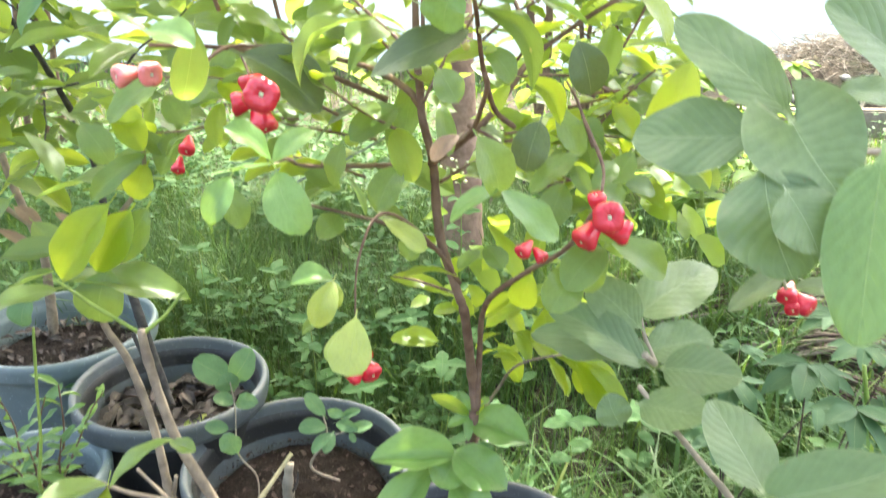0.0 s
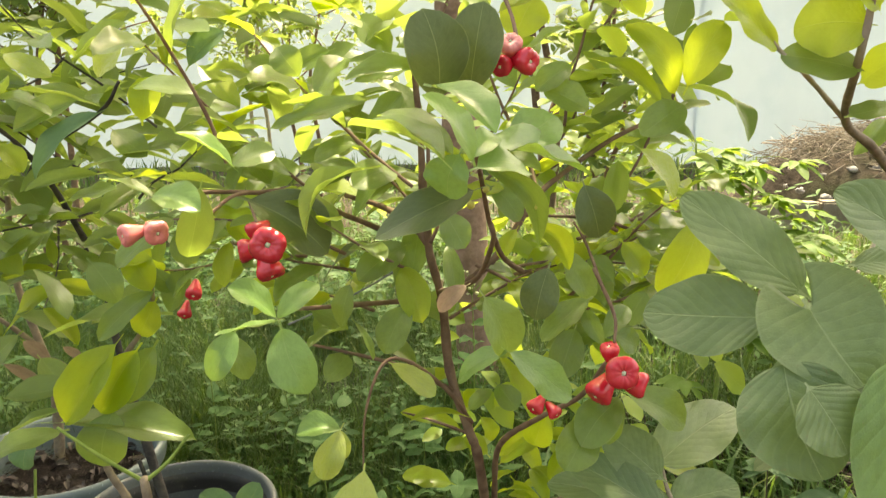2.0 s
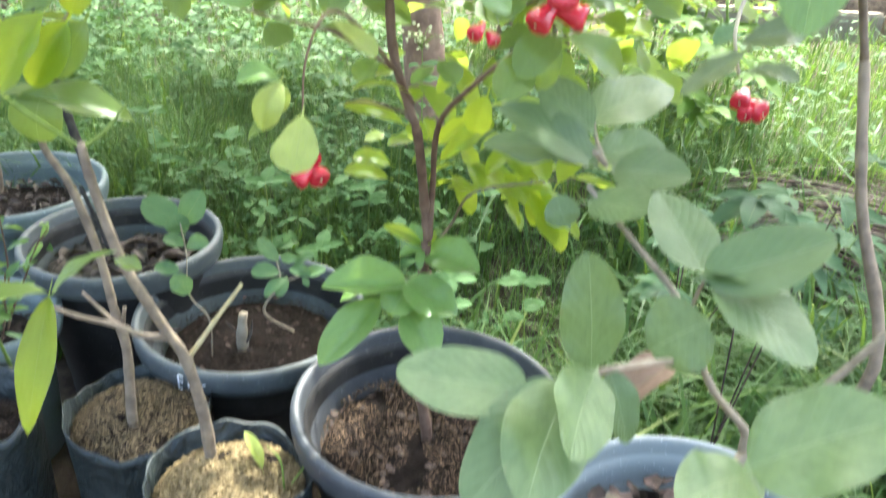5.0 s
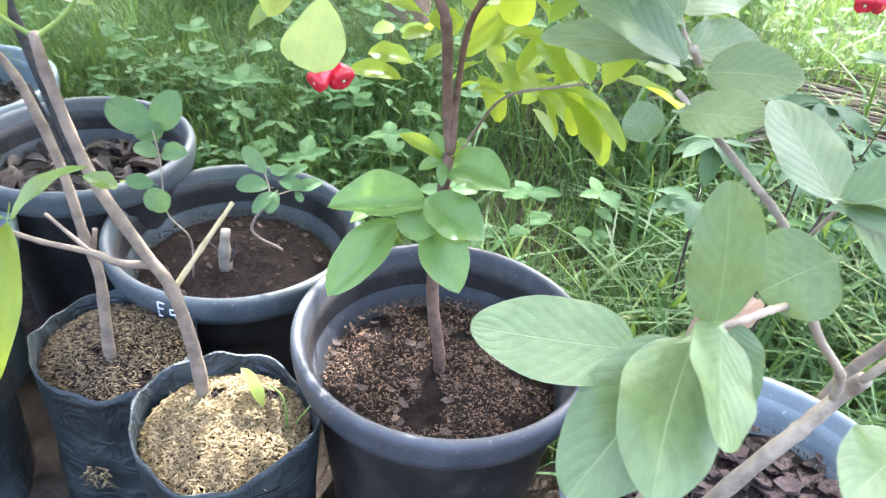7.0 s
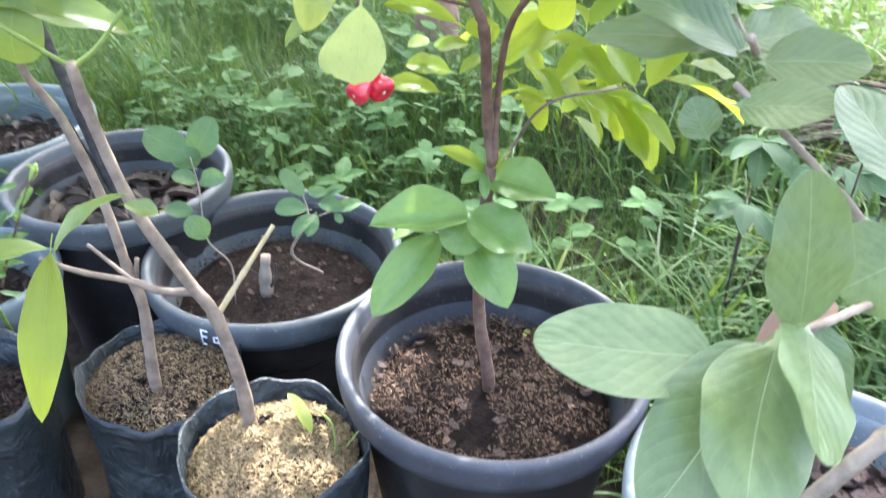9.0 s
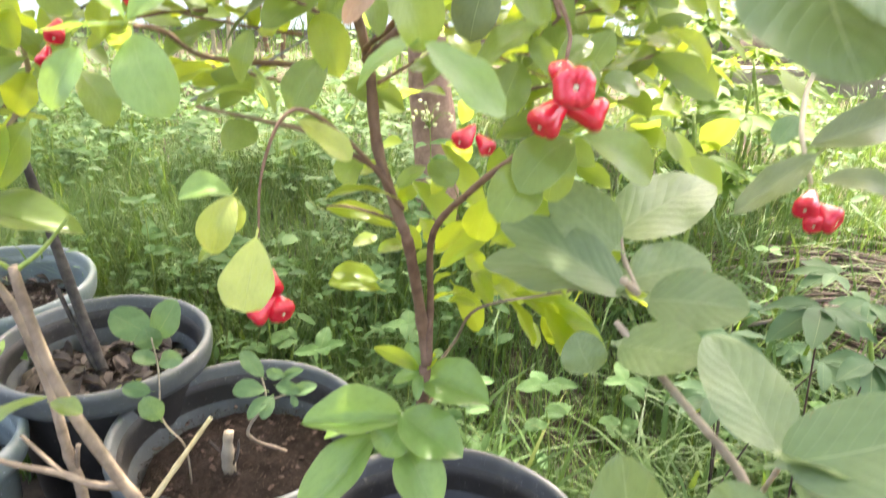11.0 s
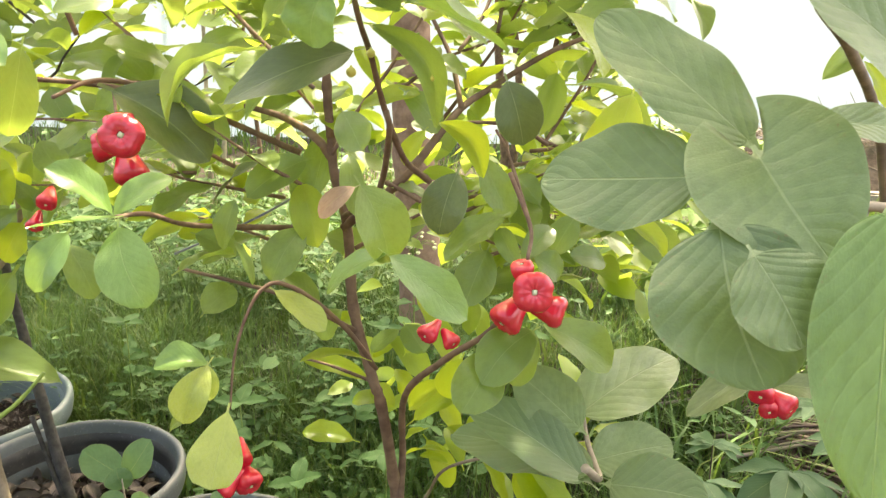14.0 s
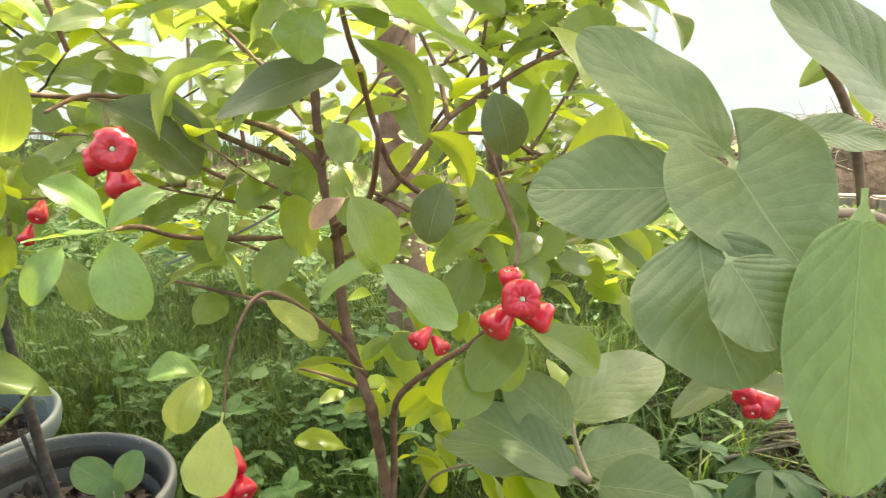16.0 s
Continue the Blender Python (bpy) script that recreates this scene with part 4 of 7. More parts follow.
leaf(wax, (0.043, 1.875, 1.131), (0.078, 1.899, 1.124), 0.034, (0.01, -0.42, 0.91), 0, LEAF_L)
leaf(wax, (0.021, 1.921, 1.129), (-0.058, 2.004, 1.138), 0.025, (0.01, -0.23, 0.97), 1, bow=0.10)
leaf(wax, (0.027, 1.982, 1.126), (-0.034, 2.029, 1.151), 0.034, (0.11, -0.47, 0.88), 0)
leaf(wax, (0.075, 2.005, 1.129), (0.112, 2.029, 1.152), 0.042, (0.01, -0.53, 0.85), 0, LEAF_L)
leaf(wax, (0.210, 1.953, 1.080), (0.180, 1.949, 1.024), 0.032, (-0.29, -0.82, 0.49), 0, LEAF_Y, bow=-0.10)
leaf(wax, (0.261, 2.220, 1.161), (0.210, 2.237, 1.232), 0.039, (-0.19, -0.79, 0.59), 0, LEAF_Y, bow=0.12)
leaf(wax, (0.275, 2.222, 1.169), (0.310, 2.239, 1.236), 0.041, (0.21, -0.78, 0.58), 0, LEAF_Y)
leaf(wax, (0.275, 2.222, 1.168), (0.316, 2.149, 1.120), 0.028, (0.29, -0.45, 0.84), 2, bow=-0.18)
leaf(wax, (0.248, 2.218, 1.150), (0.170, 2.228, 1.199), 0.030, (0.01, -0.47, 0.88), 0, LEAF_Y, bow=0.15)
leaf(wax, (0.271, 2.218, 1.150), (0.219, 2.189, 1.120), 0.038, (0.01, -0.75, 0.67), 0)
leaf(wax, (0.242, 2.212, 1.130), (0.279, 2.188, 1.110), 0.025, (0.20, -0.57, 0.79), 0)
leaf(wax, (0.176, 2.005, 1.127), (0.202, 1.996, 1.087), 0.033, (0.30, -0.55, 0.78), 0, LEAF_P)
leaf(wax, (0.084, 2.128, 1.216), (0.103, 2.138, 1.254), 0.049, (0.01, -0.69, 0.73), 0, LEAF_Y)
leaf(wax, (0.016, 2.013, 1.168), (0.004, 2.009, 1.236), 0.051, (0.11, -0.86, 0.50), 0, LEAF_D)
leaf(wax, (0.041, 2.034, 1.171), (0.055, 2.031, 1.242), 0.043, (-0.18, -0.85, 0.49), 0, LEAF_D)
leaf(wax, (0.067, 2.092, 1.237), (0.134, 2.115, 1.245), 0.031, (0.01, -0.69, 0.73), 0, LEAF_Y)
leaf(wax, (-0.155, 2.018, 1.114), (-0.195, 2.004, 1.144), 0.027, (0.01, -0.35, 0.94), 1, LEAF_L)
leaf(wax, (-0.155, 2.018, 1.114), (-0.125, 2.041, 1.125), 0.026, (0.11, -0.47, 0.88), 0)
leaf(wax, (-0.220, 2.011, 1.091), (-0.255, 1.995, 1.109), 0.023, (0.01, -0.23, 0.97), 1)
leaf(wax, (-0.220, 2.011, 1.092), (-0.178, 1.999, 1.080), 0.034, (0.20, -0.57, 0.79), 1, LEAF_L)
leaf(wax, (-0.195, 2.052, 1.090), (-0.210, 2.058, 1.027), 0.031, (0.32, -0.86, 0.40), 0)
leaf(wax, (-0.065, 2.215, 1.159), (-0.167, 2.206, 1.128), 0.030, (0.01, -0.59, 0.81), 1)
leaf(wax, (-0.084, 2.254, 1.107), (-0.132, 2.249, 1.089), 0.029, (0.01, -0.69, 0.73), 0)
leaf(wax, (-0.128, 2.266, 1.161), (-0.104, 2.328, 1.201), 0.034, (0.01, -0.69, 0.73), 0)
leaf(wax, (-0.137, 2.220, 1.183), (-0.161, 2.227, 1.213), 0.034, (0.01, -0.69, 0.73), 0)
leaf(wax, (-0.007, 2.274, 1.187), (-0.089, 2.219, 1.177), 0.036, (0.01, -0.69, 0.73), 1)
leaf(wax, (-0.071, 2.256, 1.113), (-0.032, 2.268, 1.163), 0.033, (0.01, -0.69, 0.73), 0)
leaf(wax, (-0.023, 2.297, 1.069), (-0.084, 2.234, 1.027), 0.027, (0.01, -0.69, 0.73), 2, bow=0.12)
leaf(wax, (0.122, 2.220, 1.169), (0.170, 2.215, 1.145), 0.038, (0.01, -0.69, 0.73), 0)
leaf(wax, (0.152, 2.226, 1.192), (0.113, 2.219, 1.166), 0.028, (0.01, -0.69, 0.73), 0)
leaf(wax, (0.116, 2.215, 1.146), (0.084, 2.188, 1.125), 0.025, (0.01, -0.69, 0.73), 0, LEAF_Y)
fruit(wax, (-0.157, 2.124, 1.021), 0.0359, (0.17, -0.94, 0.28), FRUIT)
fruit(wax, (-0.187, 2.161, 1.008), 0.0260, (-0.95, -0.29, -0.12), FRUIT)
fruit(wax, (-0.179, 2.171, 1.024), 0.0261, (-0.18, 0.04, 0.98), FRUIT)
fruit(wax, (-0.167, 2.157, 0.991), 0.0295, (0.36, -0.39, -0.85), FRUIT)
fruit(wax, (0.163, 1.981, 0.947), 0.0280, (0.12, -0.95, 0.28), FRUIT)
fruit(wax, (0.161, 2.013, 0.951), 0.0176, (-0.17, -0.14, 0.97), FRUIT)
fruit(wax, (0.152, 1.997, 0.925), 0.0241, (-0.63, -0.48, -0.61), FRUIT)
fruit(wax, (0.181, 2.003, 0.927), 0.0233, (0.92, -0.32, -0.21), FRUIT)
fruit(wax, (0.097, 1.993, 0.912), 0.0149, (-0.61, -0.63, -0.48), FRUIT)
fruit(wax, (0.111, 1.992, 0.907), 0.0125, (0.56, -0.65, -0.51), FRUIT)
fruit(wax, (-0.261, 2.052, 1.050), 0.0202, (-0.65, -0.75, -0.12), FRUIT_PALE)
fruit(wax, (-0.240, 2.053, 1.052), 0.0222, (0.67, -0.73, -0.13), FRUIT_PALE)
fruit(wax, (0.075, 2.044, 1.207), 0.0196, (-0.11, -0.74, 0.66), FRUIT_PALE)
fruit(wax, (0.069, 2.040, 1.193), 0.0187, (-0.51, -0.82, -0.25), FRUIT)
fruit(wax, (0.085, 2.041, 1.196), 0.0224, (0.68, -0.73, -0.08), FRUIT)
fruit(wax, (-0.056, 2.069, 0.767), 0.0190, (0.21, -0.80, -0.56), FRUIT)
fruit(wax, (-0.050, 2.064, 0.748), 0.0227, (0.54, -0.70, -0.47), FRUIT)
fruit(wax, (-0.064, 2.055, 0.748), 0.0205, (-0.64, -0.60, -0.47), FRUIT)
fruit(wax, (0.362, 2.044, 0.851), 0.0199, (-0.54, -0.75, -0.39), FRUIT)
fruit(wax, (0.377, 2.041, 0.842), 0.0217, (0.60, -0.73, -0.31), FRUIT)
fruit(wax, (0.367, 2.041, 0.839), 0.0162, (-0.21, -0.88, -0.43), FRUIT)
fruit(wax, (-0.266, 2.208, 0.949), 0.0192, (0.01, -0.76, -0.65), FRUIT)
fruit(wax, (-0.276, 2.201, 0.927), 0.0153, (0.01, -0.76, -0.65), FRUIT)
bud(wax, (0.053, 1.995, 1.097), 0.0029)
bud(wax, (0.041, 1.992, 1.085), 0.0034)
bud(wax, (0.092, 1.990, 1.083), 0.0018)
stem(wax, "branch", [(0.081, 2.044, 1.209), (0.075, 2.072, 1.240), (0.059, 2.145, 1.285)], 0.0015, 0.0020)
stem(wax, "branch", [(0.163, 2.006, 0.963), (0.167, 2.031, 0.980), (0.153, 2.059, 1.014)], 0.0014, 0.0018)
stem(wax, "branch", [(-0.178, 2.163, 1.036), (-0.197, 2.208, 1.052)], 0.0014, 0.0018)
leaf(wax, (0.064, 2.235, 0.583), (0.013, 2.225, 0.611), 0.017, (0.00, -0.55, 0.84), 1, LEAF_Y)
leaf(wax, (0.064, 2.235, 0.583), (0.049, 2.250, 0.610), 0.020, (0.00, -0.55, 0.84), 1, LEAF_L)
leaf(wax, (0.064, 2.235, 0.583), (0.034, 2.210, 0.580), 0.016, (0.00, -0.55, 0.84), 1, LEAF_L)
leaf(wax, (0.064, 2.235, 0.583), (0.062, 2.205, 0.562), 0.013, (0.00, -0.55, 0.84), 1, LEAF_L)
leaf(wax, (0.064, 2.235, 0.583), (0.084, 2.240, 0.600), 0.018, (0.00, -0.55, 0.84), 1, LEAF_Y)
leaf(wax, (0.048, 2.215, 0.533), (-0.068, 2.205, 0.530), 0.062, (-0.10, -0.45, 0.89), 8, LEAF_L)
leaf(wax, (0.013, 2.208, 0.514), (-0.065, 2.149, 0.446), 0.056, (-0.25, -0.55, 0.80), 8, LEAF_L)
leaf(wax, (0.050, 2.195, 0.510), (0.084, 2.134, 0.464), 0.056, (-0.05, -0.60, 0.80), 8, LEAF_L)
leaf(wax, (0.045, 2.212, 0.542), (0.112, 2.165, 0.516), 0.060, (0.12, -0.50, 0.86), 8, LEAF_L)
leaf(wax, (0.046, 2.206, 0.536), (0.026, 2.180, 0.506), 0.052, (-0.10, -0.65, 0.75), 0, LEAF_L)
leaf(wax, (0.068, 2.239, 0.572), (0.141, 2.200, 0.563), 0.060, (0.10, -0.50, 0.86), 8, LEAF_L)
leaf(wax, (0.065, 2.245, 0.579), (0.021, 2.247, 0.605), 0.019, (-0.09, -0.05, 0.99), 0, LEAF_L)
leaf(wax, (0.074, 2.248, 0.585), (0.090, 2.235, 0.606), 0.017, (-0.13, -0.44, 0.89), 0, LEAF_L)
leaf(wax, (0.026, 2.211, 0.521), (-0.042, 2.200, 0.523), 0.022, (-0.07, 0.07, 0.99), 0, LEAF_L)
stem(wax, "branch", [(0.079, 2.258, 0.531), (0.059, 2.219, 0.523), (0.012, 2.200, 0.520)], 0.0018, 0.0012)
stem(wax, "branch", [(0.079, 2.262, 0.537), (0.066, 2.252, 0.572)], 0.0018, 0.0012)
leaf(wax, (0.126, 2.242, 0.660), (0.094, 2.269, 0.656), 0.012, (0.00, -0.11, 0.99), 0, LEAF_Y)
leaf(wax, (0.141, 2.240, 0.661), (0.124, 2.283, 0.683), 0.021, (0.00, -0.11, 0.99), 0, LEAF_Y)
leaf(wax, (0.163, 2.246, 0.675), (0.206, 2.242, 0.646), 0.022, (0.00, -0.11, 0.99), 0, LEAF_Y)
leaf(wax, (0.192, 2.246, 0.683), (0.169, 2.291, 0.705), 0.031, (0.00, -0.11, 0.99), 0, LEAF_Y)
leaf(wax, (0.221, 2.238, 0.680), (0.199, 2.291, 0.713), 0.037, (0.00, -0.11, 0.99), 0, LEAF_Y)
leaf(wax, (0.236, 2.236, 0.681), (0.288, 2.284, 0.726), 0.037, (0.00, -0.11, 0.99), 0, LEAF_Y)
leaf(wax, (0.258, 2.238, 0.688), (0.347, 2.219, 0.651), 0.034, (0.00, -0.11, 0.99), 0, LEAF_Y)
leaf(wax, (0.192, 2.237, 0.671), (0.258, 2.231, 0.644), 0.025, (0.00, -0.11, 0.99), 0, LEAF_Y)
leaf(wax, (0.199, 2.232, 0.666), (0.238, 2.207, 0.606), 0.031, (0.00, -0.11, 0.99), 0, LEAF_Y)
leaf(wax, (0.214, 2.230, 0.667), (0.265, 2.208, 0.614), 0.027, (0.00, -0.11, 0.99), 0, LEAF_Y)
leaf(wax, (0.119, 2.251, 0.671), (0.079, 2.267, 0.649), 0.015, (0.00, -0.11, 0.99), 0, LEAF_Y)
leaf(wax, (0.098, 2.267, 0.688), (0.072, 2.277, 0.660), 0.016, (0.00, -0.11, 0.99), 0, LEAF_Y)
leaf(wax, (0.163, 2.241, 0.669), (0.190, 2.226, 0.621), 0.025, (0.00, -0.11, 0.99), 0, LEAF_Y)
leaf(wax, (0.146, 2.272, 0.672), (0.194, 2.312, 0.706), 0.037, (-0.01, -0.25, 0.97), 0, LEAF_Y)
leaf(wax, (0.102, 2.277, 0.669), (0.132, 2.262, 0.620), 0.028, (-0.01, -0.25, 0.97), 0, LEAF_Y)
leaf(wax, (0.213, 2.259, 0.671), (0.212, 2.242, 0.614), 0.035, (-0.01, -0.25, 0.97), 0, LEAF_Y)
leaf(wax, (0.187, 2.262, 0.669), (0.243, 2.288, 0.685), 0.038, (-0.01, -0.25, 0.97), 0, LEAF_Y)
leaf(wax, (0.288, 2.262, 0.696), (0.341, 2.266, 0.680), 0.038, (-0.01, -0.25, 0.97), 0, LEAF_Y)
leaf(wax, (0.221, 2.253, 0.666), (0.249, 2.217, 0.589), 0.035, (-0.01, -0.25, 0.97), 0, LEAF_Y)
leaf(wax, (0.124, 2.283, 0.683), (0.174, 2.274, 0.648), 0.035, (-0.01, -0.25, 0.97), 0, LEAF_Y)
leaf(wax, (0.033, 2.301, 0.730), (-0.048, 2.310, 0.749), 0.022, (0.09, -0.41, 0.91), 1, LEAF_Y)
leaf(wax, (0.086, 2.301, 0.681), (0.157, 2.324, 0.729), 0.035, (0.09, -0.41, 0.91), 0, LEAF_Y)
leaf(wax, (0.134, 2.305, 0.737), (0.084, 2.342, 0.817), 0.034, (0.09, -0.41, 0.91), 0, LEAF_Y)
leaf(wax, (0.048, 2.311, 0.703), (0.013, 2.308, 0.698), 0.028, (0.09, -0.41, 0.91), 0, LEAF_Y)
leaf(wax, (0.193, 2.350, 0.691), (0.148, 2.350, 0.692), 0.023, (0.09, -0.41, 0.91), 1, LEAF_Y)
leaf(wax, (0.015, 2.307, 0.649), (-0.046, 2.310, 0.656), 0.028, (0.09, -0.41, 0.91), 0, LEAF_Y)
leaf(wax, (0.211, 2.378, 0.633), (0.120, 2.366, 0.608), 0.025, (0.09, -0.41, 0.91), 1, LEAF_Y)
leaf(wax, (0.183, 2.372, 0.620), (0.275, 2.350, 0.570), 0.036, (0.09, -0.41, 0.91), 0, LEAF_Y)
leaf(wax, (0.216, 2.395, 0.598), (0.253, 2.380, 0.564), 0.032, (0.09, -0.41, 0.91), 0, LEAF_Y)
leaf(wax, (0.061, 2.343, 0.726), (0.076, 2.330, 0.697), 0.028, (0.09, -0.41, 0.91), 0, LEAF_Y)
leaf(wax, (0.115, 2.350, 0.692), (0.139, 2.332, 0.652), 0.028, (0.09, -0.41, 0.91), 0, LEAF_Y)
leaf(wax, (0.022, 2.350, 0.787), (-0.023, 2.346, 0.778), 0.027, (0.09, -0.41, 0.91), 0, LEAF_Y)
leaf(wax, (0.035, 2.331, 0.746), (0.061, 2.339, 0.764), 0.027, (0.09, -0.41, 0.91), 0, LEAF_Y)
leaf(wax, (-0.001, 2.316, 0.809), (-0.022, 2.301, 0.778), 0.038, (0.09, -0.41, 0.91), 0, LEAF)
leaf(wax, (-0.024, 2.299, 0.821), (-0.069, 2.312, 0.849), 0.031, (0.09, -0.41, 0.91), 0, LEAF)

stem(sap_r, "branch", [(0.313, 1.952, 0.896), (0.313, 1.964, 0.907), (0.317, 1.988, 0.928), (0.349, 2.044, 0.955), (0.436, 2.130, 1.005), (0.493, 2.199, 1.061)], 0.0013, 0.0022)
leaf(sap_r, (0.315, 1.958, 0.913), (0.264, 1.944, 0.878), 0.022, (-0.26, -0.51, 0.82), 1, LEAF_D)
leaf(sap_r, (0.317, 1.970, 0.915), (0.385, 1.987, 0.935), 0.029, (0.05, -0.64, 0.77), 1, LEAF_D)
leaf(sap_r, (0.318, 1.951, 0.898), (0.361, 1.946, 0.894), 0.019, (0.05, -0.40, 0.92), 1, LEAF_D)
leaf(sap_r, (0.324, 2.009, 0.926), (0.308, 2.000, 0.908), 0.018, (-0.06, -0.64, 0.77), 0, LEAF_B)
stem(sap_r, "trunk", [(0.600, 2.120, 0.020), (0.590, 2.130, 0.300), (0.640, 2.102, 0.501), (0.605, 2.179, 0.690), (0.598, 2.252, 0.849)], 0.0090, 0.0058, BARK_L)
stem(sap_r, "trunk", [(0.598, 2.252, 0.849), (0.560, 2.236, 0.935), (0.493, 2.175, 1.050), (0.405, 2.085, 1.115), (0.349, 2.032, 1.145), (0.311, 1.950, 1.191), (0.315, 1.949, 1.229), (0.322, 1.962, 1.283), (0.460, 2.200, 1.600), (0.600, 2.500, 2.000)], 0.0054, 0.0010, BARK_L)
stem(sap_r, "branch", [(0.349, 2.032, 1.145), (0.288, 1.968, 1.180), (0.257, 1.963, 1.206), (0.239, 1.959, 1.231)], 0.0020, 0.0012)
leaf(sap_r, (0.311, 1.949, 1.188), (0.262, 1.962, 1.198), 0.035, (0.01, -0.79, 0.61), 3)
leaf(sap_r, (0.259, 1.963, 1.204), (0.199, 1.931, 1.244), 0.030, (-0.18, -0.78, 0.60), 3, LEAF_Y)
leaf(sap_r, (0.313, 1.947, 1.218), (0.271, 1.966, 1.215), 0.053, (0.01, -0.90, 0.43), 3, LEAF_Y)
leaf(sap_r, (0.317, 1.962, 1.155), (0.354, 1.965, 1.163), 0.027, (0.22, -0.30, 0.93), 3)
leaf(sap_r, (0.315, 1.948, 1.180), (0.333, 1.922, 1.202), 0.030, (0.21, -0.77, 0.60), 3, LEAF_Y)
leaf(sap_r, (0.321, 1.950, 1.229), (0.295, 1.938, 1.268), 0.034, (0.01, -0.79, 0.61), 3, LEAF_Y)
leaf(sap_r, (0.538, 2.314, 1.124), (0.487, 2.286, 1.087), 0.025, (-0.05, -0.78, 0.62), 1)
leaf(sap_r, (0.544, 2.309, 1.107), (0.564, 2.274, 1.051), 0.027, (-0.05, -0.78, 0.62), 1, LEAF_Y)

stem(guava, "trunk", [(0.285, 1.915, 0.230), (0.300, 1.900, 0.360), (0.331, 1.888, 0.463), (0.359, 1.890, 0.507), (0.392, 1.901, 0.540), (0.395, 1.890, 0.570)], 0.0082, 0.0068)
stem(guava, "branch", [(0.372, 1.886, 0.552), (0.366, 1.884, 0.580), (0.323, 1.877, 0.630), (0.300, 1.893, 0.674), (0.284, 1.910, 0.707), (0.260, 1.933, 0.732), (0.235, 1.963, 0.755), (0.213, 1.996, 0.774)], 0.0040, 0.0024)
stem(guava, "branch", [(0.390, 1.890, 0.565), (0.450, 1.885, 0.660), (0.500, 1.870, 0.780), (0.470, 1.860, 0.900), (0.343, 1.852, 1.024), (0.261, 1.819, 1.044), (0.224, 1.784, 1.066)], 0.0040, 0.0020)
stem(guava, "branch", [(0.313, 1.888, 0.651), (0.278, 1.861, 0.671), (0.241, 1.829, 0.692), (0.210, 1.804, 0.705), (0.185, 1.792, 0.708)], 0.0032, 0.0022)
stem(guava, "branch", [(0.210, 1.804, 0.705), (0.182, 1.793, 0.703), (0.138, 1.798, 0.686)], 0.0018, 0.0014)
stem(guava, "stump", [(0.235, 1.900, 0.200), (0.245, 1.884, 0.383), (0.262, 1.900, 0.427), (0.277, 1.917, 0.454)], 0.0190, 0.0150, BARK_L)
leaf(guava, (0.323, 1.961, 0.597), (0.237, 1.905, 0.566), 0.037, (-0.34, -0.54, 0.77), 2, DRY)
stem(guava, "branch", [(0.214, 1.991, 0.810), (0.230, 2.008, 0.792), (0.226, 2.037, 0.804), (0.225, 2.062, 0.821)], 0.0030, 0.0015)
leaf(guava, (0.220, 1.806, 1.071), (0.162, 1.841, 1.118), 0.040, (0.06, -0.89, 0.44), 3, GUAVA)
leaf(guava, (0.200, 1.803, 1.056), (0.143, 1.839, 1.047), 0.048, (-0.05, -0.85, 0.53), 3, GUAVA)
leaf(guava, (0.216, 1.785, 1.067), (0.236, 1.760, 1.034), 0.066, (-0.05, -0.85, 0.53), 7, GUAVA)
leaf(guava, (0.196, 1.764, 1.044), (0.208, 1.736, 0.995), 0.060, (-0.04, -0.92, 0.40), 3, GUAVA)
leaf(guava, (0.200, 1.742, 1.040), (0.215, 1.730, 1.013), 0.040, (0.05, -0.74, 0.67), 3, GUAVA)
leaf(guava, (0.243, 1.740, 1.056), (0.230, 1.704, 0.973), 0.045, (-0.25, -0.69, 0.68), 3, GUAVA_L)
leaf(guava, (0.278, 1.779, 1.088), (0.219, 1.780, 1.130), 0.044, (-0.36, -0.54, 0.76), 3, GUAVA)
leaf(guava, (0.265, 1.837, 1.077), (0.321, 1.854, 1.072), 0.020, (-0.05, -0.84, 0.54), 3, GUAVA)
leaf(guava, (0.224, 2.062, 0.818), (0.325, 2.145, 0.835), 0.061, (0.05, -0.51, 0.86), 3, GUAVA)
leaf(guava, (0.219, 2.041, 0.816), (0.167, 2.053, 0.857), 0.049, (-0.26, -0.67, 0.70), 3, GUAVA)
leaf(guava, (0.231, 2.034, 0.791), (0.299, 2.053, 0.797), 0.050, (0.15, -0.62, 0.77), 3, GUAVA)
leaf(guava, (0.223, 2.009, 0.796), (0.121, 2.087, 0.782), 0.053, (-0.15, -0.38, 0.91), 3, GUAVA)
leaf(guava, (0.221, 2.055, 0.793), (0.179, 2.077, 0.791), 0.031, (-0.26, -0.43, 0.87), 3, GUAVA)
leaf(guava, (0.240, 2.011, 0.785), (0.303, 1.980, 0.793), 0.056, (0.06, -0.57, 0.82), 3, GUAVA)
leaf(guava, (0.214, 1.980, 0.764), (0.261, 1.940, 0.778), 0.051, (0.04, -0.53, 0.84), 3, GUAVA)
leaf(guava, (0.218, 2.006, 0.793), (0.129, 2.043, 0.833), 0.047, (-0.27, -0.36, 0.89), 3, GUAVA)
leaf(guava, (0.198, 1.989, 0.735), (0.186, 2.003, 0.761), 0.035, (-0.06, -0.78, 0.63), 3, GUAVA)
leaf(guava, (0.136, 1.790, 0.692), (0.039, 1.808, 0.694), 0.055, (-0.06, -0.57, 0.82), 3, GUAVA)
leaf(guava, (0.183, 1.792, 0.713), (0.172, 1.809, 0.799), 0.048, (-0.05, -0.84, 0.55), 3, GUAVA)
leaf(guava, (0.164, 1.786, 0.699), (0.092, 1.729, 0.634), 0.067, (-0.16, -0.50, 0.85), 3, GUAVA)
